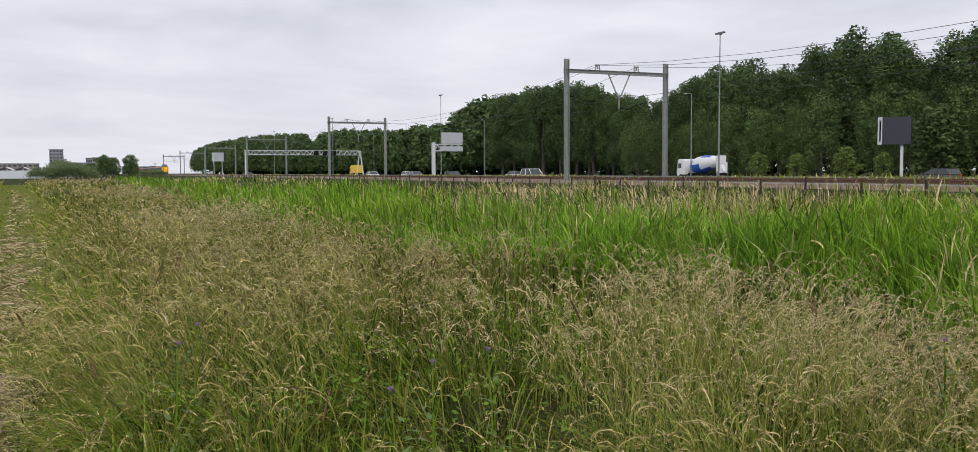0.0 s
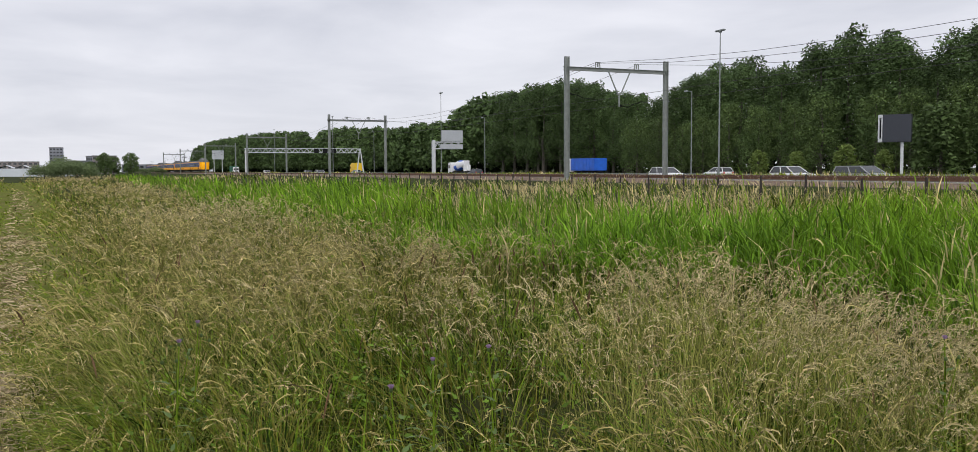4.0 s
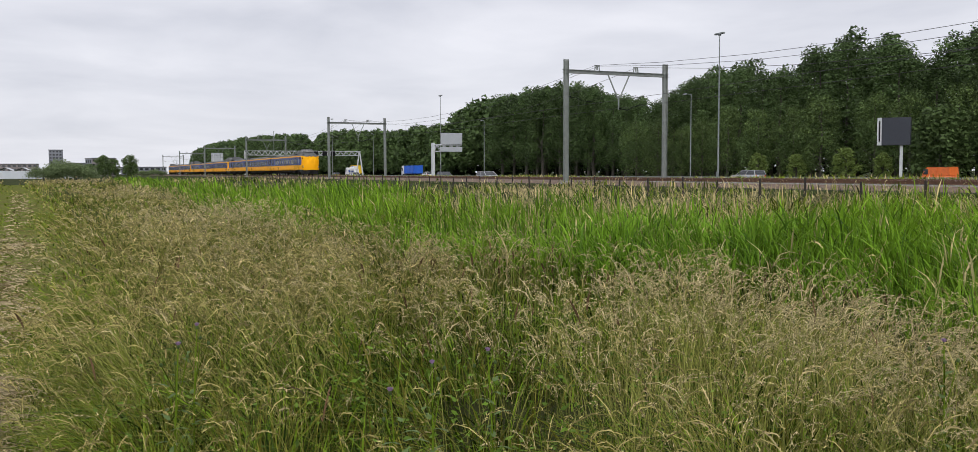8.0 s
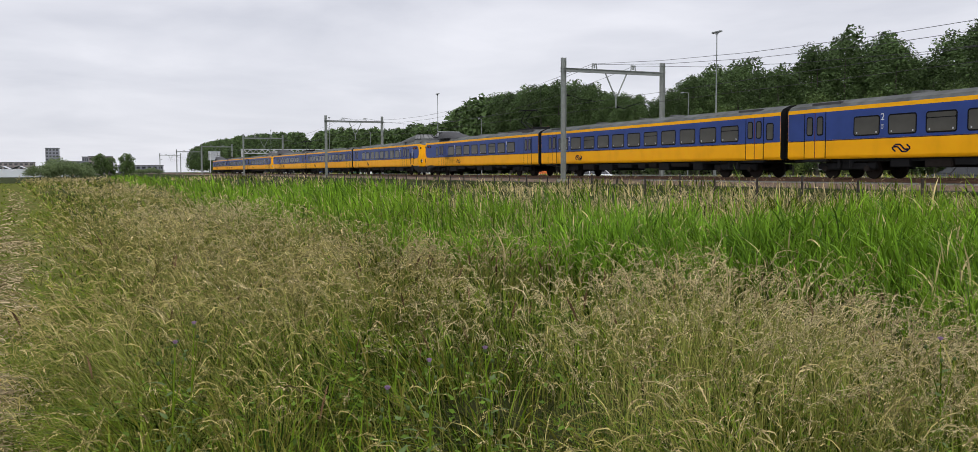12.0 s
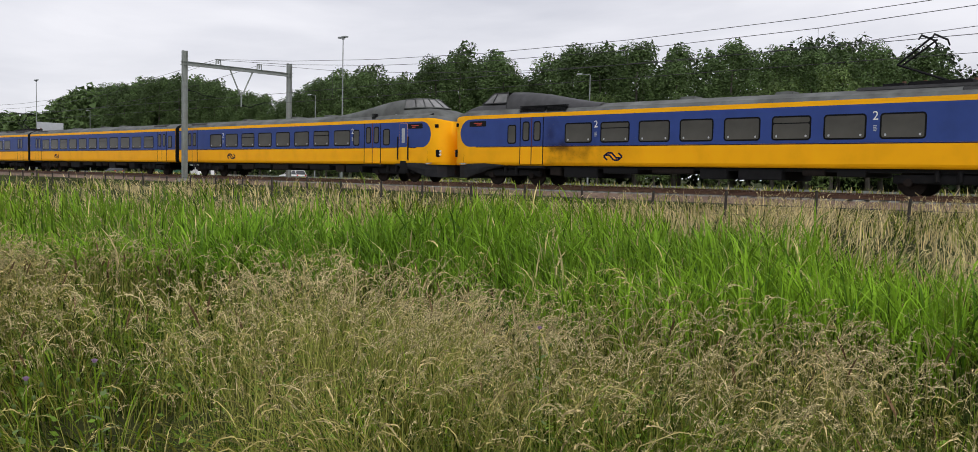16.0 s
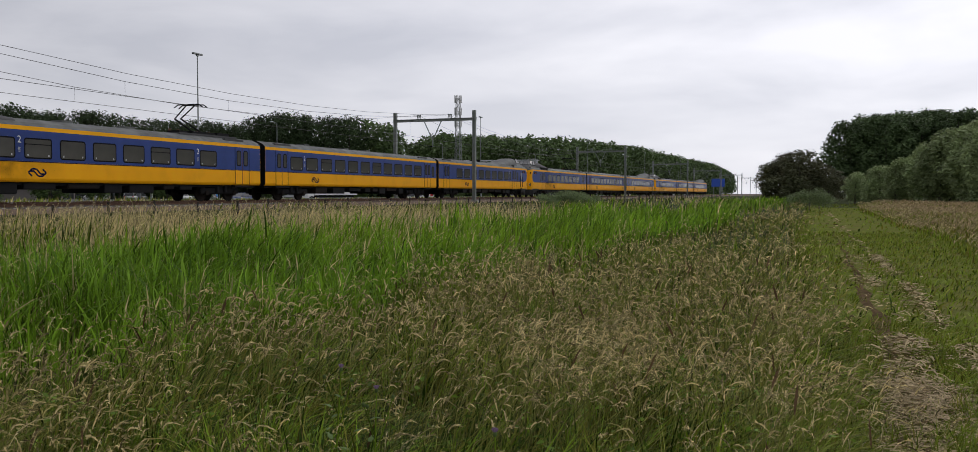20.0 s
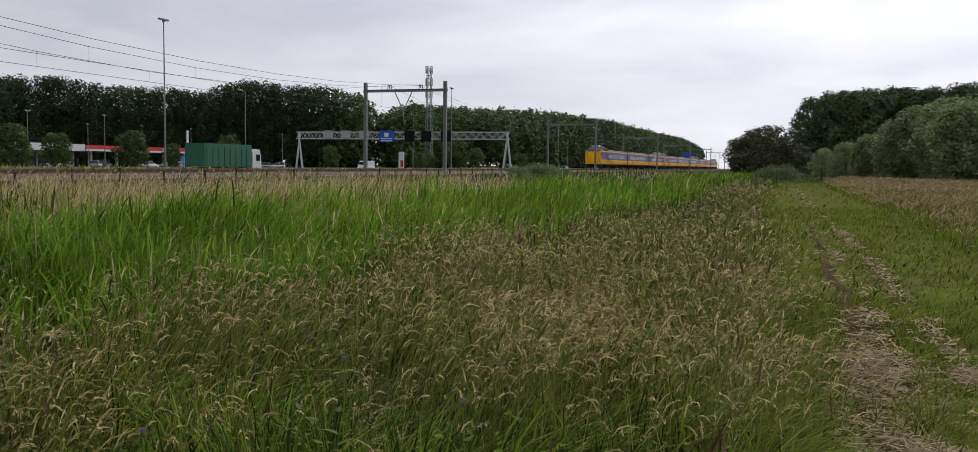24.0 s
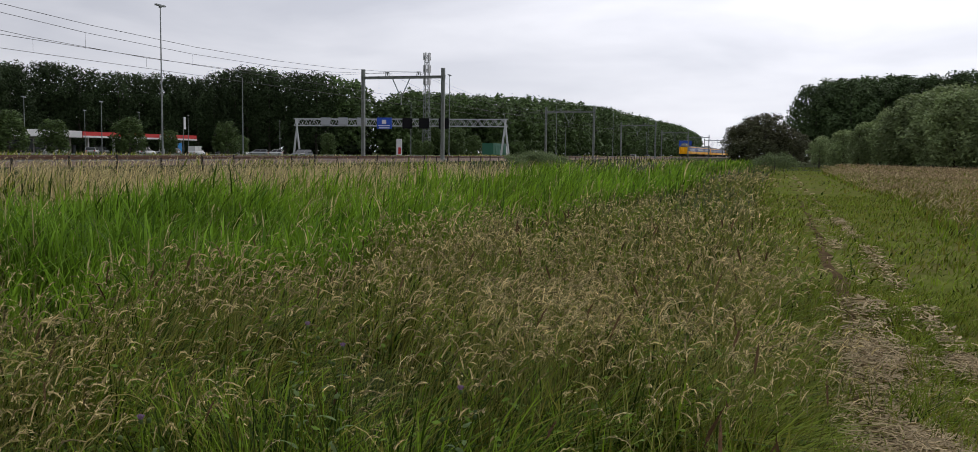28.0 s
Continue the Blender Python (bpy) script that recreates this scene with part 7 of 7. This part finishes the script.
def build_path():
    """Short grass on the mown path, cut straw lying in heaps along its ruts."""
    g = GRASS_RNG
    out = []
    for r0, r1, n, w, big in ((2.0, 5, 14000, 0.006, 1.0), (5, 12, 40000, 0.009, 1.0), (12, 40, 36000, 0.024, 1.1), (40, 150, 12000, 0.08, 1.4)):
        p, r = scatter(n, r0, r1, -112, -84)
        q, rq = scatter(n // 2, r0, r1, 82, 106)
        p = np.concatenate([p, q])
        if r0 == 2.0:
            p = np.concatenate([p, scatter(85000, 0.1, 6, -180, 180)[0]])
        lat = path_lateral(p)
        ok = (lat > far_edge(p[:, 0]) - 0.3) & (lat < np.where(np.hypot(p[:, 0], p[:, 1]) < 2, 1.2, 0.2))
        p, lat = p[ok], lat[ok]
        n2 = len(p)
        rut = lat - rut_lateral(p[:, 0])
        bare = np.exp(-((rut + 0.05) / 0.24) ** 2) * np.interp(p[:, 0], [-3, 3, 20, 40], [0.35, 1, 0.8, 0.5]) + 0.35 * np.exp(-((lat + 2.45) / 0.2) ** 2) + 0.5 * np.exp(-((lat - straw_lateral(p[:, 0])) / 0.1) ** 2) + np.where(p[:, 0] < 0, 0.75 * np.exp(-((lat + 1.35) / 0.5) ** 2), 0)
        clump = patchy(p, 3.2, 14)
        ok = g.uniform(0, 1, n2) > bare * 0.93 + 0.35 * (0.6 - clump)
        p, lat, clump = p[ok], lat[ok], clump[ok]
        hgt = (0.05 + 0.10 * g.uniform(0, 1, len(p))) * big * (0.6 + 0.9 * clump) * np.interp(lat, [-1.8, -1.1, -0.35, 0.1], [1.0, 1.3, 1.2, 3.6]) * np.interp(lat - far_edge(p[:, 0]), [-0.25, 0.2, 0.6], [3.0, 1.2, 1.0])
        dice = g.uniform(0, 1, len(p))
        # the last few blades are dark: tone, and shade among them as colour
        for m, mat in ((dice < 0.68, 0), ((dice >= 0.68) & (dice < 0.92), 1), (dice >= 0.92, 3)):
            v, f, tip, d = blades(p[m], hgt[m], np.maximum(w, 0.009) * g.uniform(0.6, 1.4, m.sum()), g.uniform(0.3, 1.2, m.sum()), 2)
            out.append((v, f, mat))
    for r0, r1, n, w, ln in ((1.2, 8, 80000, 0.0055, 0.11), (8, 25, 70000, 0.012, 0.13), (25, 80, 24000, 0.035, 0.2)):
        p, r = scatter(n, r0, r1, -110, -84)
        q, rq = scatter(n // 2, r0, r1, 84, 104)
        if r0 < 2:
            q = np.concatenate([q, scatter(70000, 0.5, 5, 104, 250)[0]])
        p = np.concatenate([p, q])
        lat = path_lateral(p)
        tuft = np.clip(3.2 * patchy(p, 1.6, 5) - 0.75, 0, 1)
        lies = np.clip(2.6 * patchy(p, 1.5, 6) - 0.8 + 1.3 * np.exp(-((p[:, 0] - 6.3) / 2.3) ** 4) + 0.6 * np.exp(-((p[:, 0] - 11) / 1.2) ** 2), 0, 1) * np.interp(p[:, 0], [0, 8.5, 12, 22], [1, 1, 0.45, 0.12])
        rut = lat - rut_lateral(p[:, 0])
        dens = 0.8 * np.exp(-((lat - straw_lateral(p[:, 0])) / 0.1) ** 2) * tuft + np.exp(-((rut + np.interp(p[:, 0], [4, 10], [0.24, 0.17])) / np.interp(p[:, 0], [4, 10], [0.3, 0.22])) ** 2) * (0.05 + 0.95 * lies) + 0.06 * np.exp(-((rut + 0.5) / 0.3) ** 2)
        dens += np.where(p[:, 0] < 0, 0.38 * np.exp(-((lat + 1.35) / 0.42) ** 2) * (0.1 + 0.7 * tuft), 0)
        ok = g.uniform(0, 1, len(p)) < dens
        p, heap = p[ok], (lies * np.exp(-((rut + 0.17) / 0.25) ** 2) + 0.6 * tuft)[ok]
        n2 = len(p)
        size = ln * g.uniform(0.35, 1.4, n2)
        a = g.uniform(0, 6.28, n2)
        way = np.stack([np.cos(a), np.sin(a), g.normal(0, 0.22, n2)], 1)
        mid = np.concatenate([p, (0.03 + heap * 0.09 * g.uniform(0, 1, n2))[:, None]], 1)
        sag = np.array([0, 0, 1.0]) * (size * g.uniform(-0.05, 0.14, n2))[:, None]
        across = np.stack([-np.sin(a), np.cos(a), g.normal(0, 0.5, n2)], 1) * w * 0.5
        pts = [mid - way * (size / 2)[:, None], mid + sag, mid + way * (size / 2)[:, None]]
        v = np.stack([q + s * across for q in pts for s in (-1, 1)], 1)
        v[..., 2] = np.maximum(v[..., 2], 0.006)
        base = (np.arange(n2) * 6)[:, None]
        f = np.concatenate([base + np.array([[0, 1, 3, 2]]), base + np.array([[2, 3, 5, 4]])], 1).reshape(-1, 4)
        out.append((v.reshape(-1, 3), f, 2))
    stuff("path_grass", out, ["grass_path", "grass_olive", "straw", "grass_shade"], "short mown grass with cut straw in the wheel ruts of the path", "grass")
    bm = bmesh.new()
    xs = [-150 + 5 * k for k in range(53)]
    off = np.interp(xs, [-160, -70, -36, -13], [10.5, 4.2, 1.6, 0.0])
    sheet(bm, [[(x, y - BEND * min(abs(x), REACH) ** 2 / 2 - o, -0.014) for y in (0.15, -1.6, float(far_edge(x)) - 0.2)] for x, o in zip(xs, off)])
    bmesh.ops.recalc_face_normals(bm, faces=bm.faces)
    tagged(link("mown_path", to_mesh("mown_path", bm, "mown")), "mown grass path along the meadow's edge", "path", kind="structure")
    bm = bmesh.new()
    rings = []
    for k in range(150):
        x = -4.2 + 0.3 * k
        wob = 0.04 * math.sin(x * 0.9) + 0.03 * math.sin(x * 2.3)
        hw = 0.2 + 0.07 * math.sin(x * 1.7) + 0.04 * math.sin(x * 4.1)
        hw *= float(np.interp(x, [-4.2, 0.5, 4, 7, 11, 20, 40], [0.1, 0.45, 0.8, 0.75, 0.5, 0.35, 0.15]))
        yy = float(rut_lateral(x)) - 0.03 + wob - BEND * x * x / 2
        rings.append([(x, yy + hw * s, -0.016 if abs(s) == 1 else 0.004 + 0.02 * noise.noise((x * 2.3, yy * 4 + s * 1.7, 0.3))) for s in (-1, -0.5, 0, 0.5, 1)])
    sheet(bm, rings)
    bmesh.ops.recalc_face_normals(bm, faces=bm.faces)
    tagged(link("wheel_rut", to_mesh("wheel_rut", bm, "soil")), "bare brown soil in the trodden rut of the path", "path", kind="structure")


build_meadow()
build_reeds()
build_rough()
build_path()
build_thistles()


def motions():
    times = [0, 2, 4, 6, 8, 9, 10, 11, 12, 13, 14, 15, 15.5, 16, 16.25, 16.5, 16.75, 17, 17.25, 17.5, 17.75, 18, 18.5, 19, 20, 21, 22, 24, 26, 28]
    for k, (car, (a, b)) in enumerate(zip(CARS, car_places())):
        rows = []
        for t in times:
            u = train_nose(t)
            pa, pb = along(u - a - 4)[0], along(u - b + 4)[0]
            mid = (pa + pb) / 2
            rows.append((t, pose(mid.x, mid.y, RAIL, 0, 0, math.degrees(math.atan2(pa.y - pb.y, pa.x - pb.x)))))
        walk(car, rows)
    for thing, lat, u0, v in TRAFFIC:
        rows = []
        for k in range(11):
            t = 2.8 * k
            q, h = along(u0 + v * t, lat)
            rows.append((t, pose(q.x, q.y, ROAD + 0.01, 0, 0, h + (180 if v < 0 else 0))))
        walk(thing, rows)


motions()
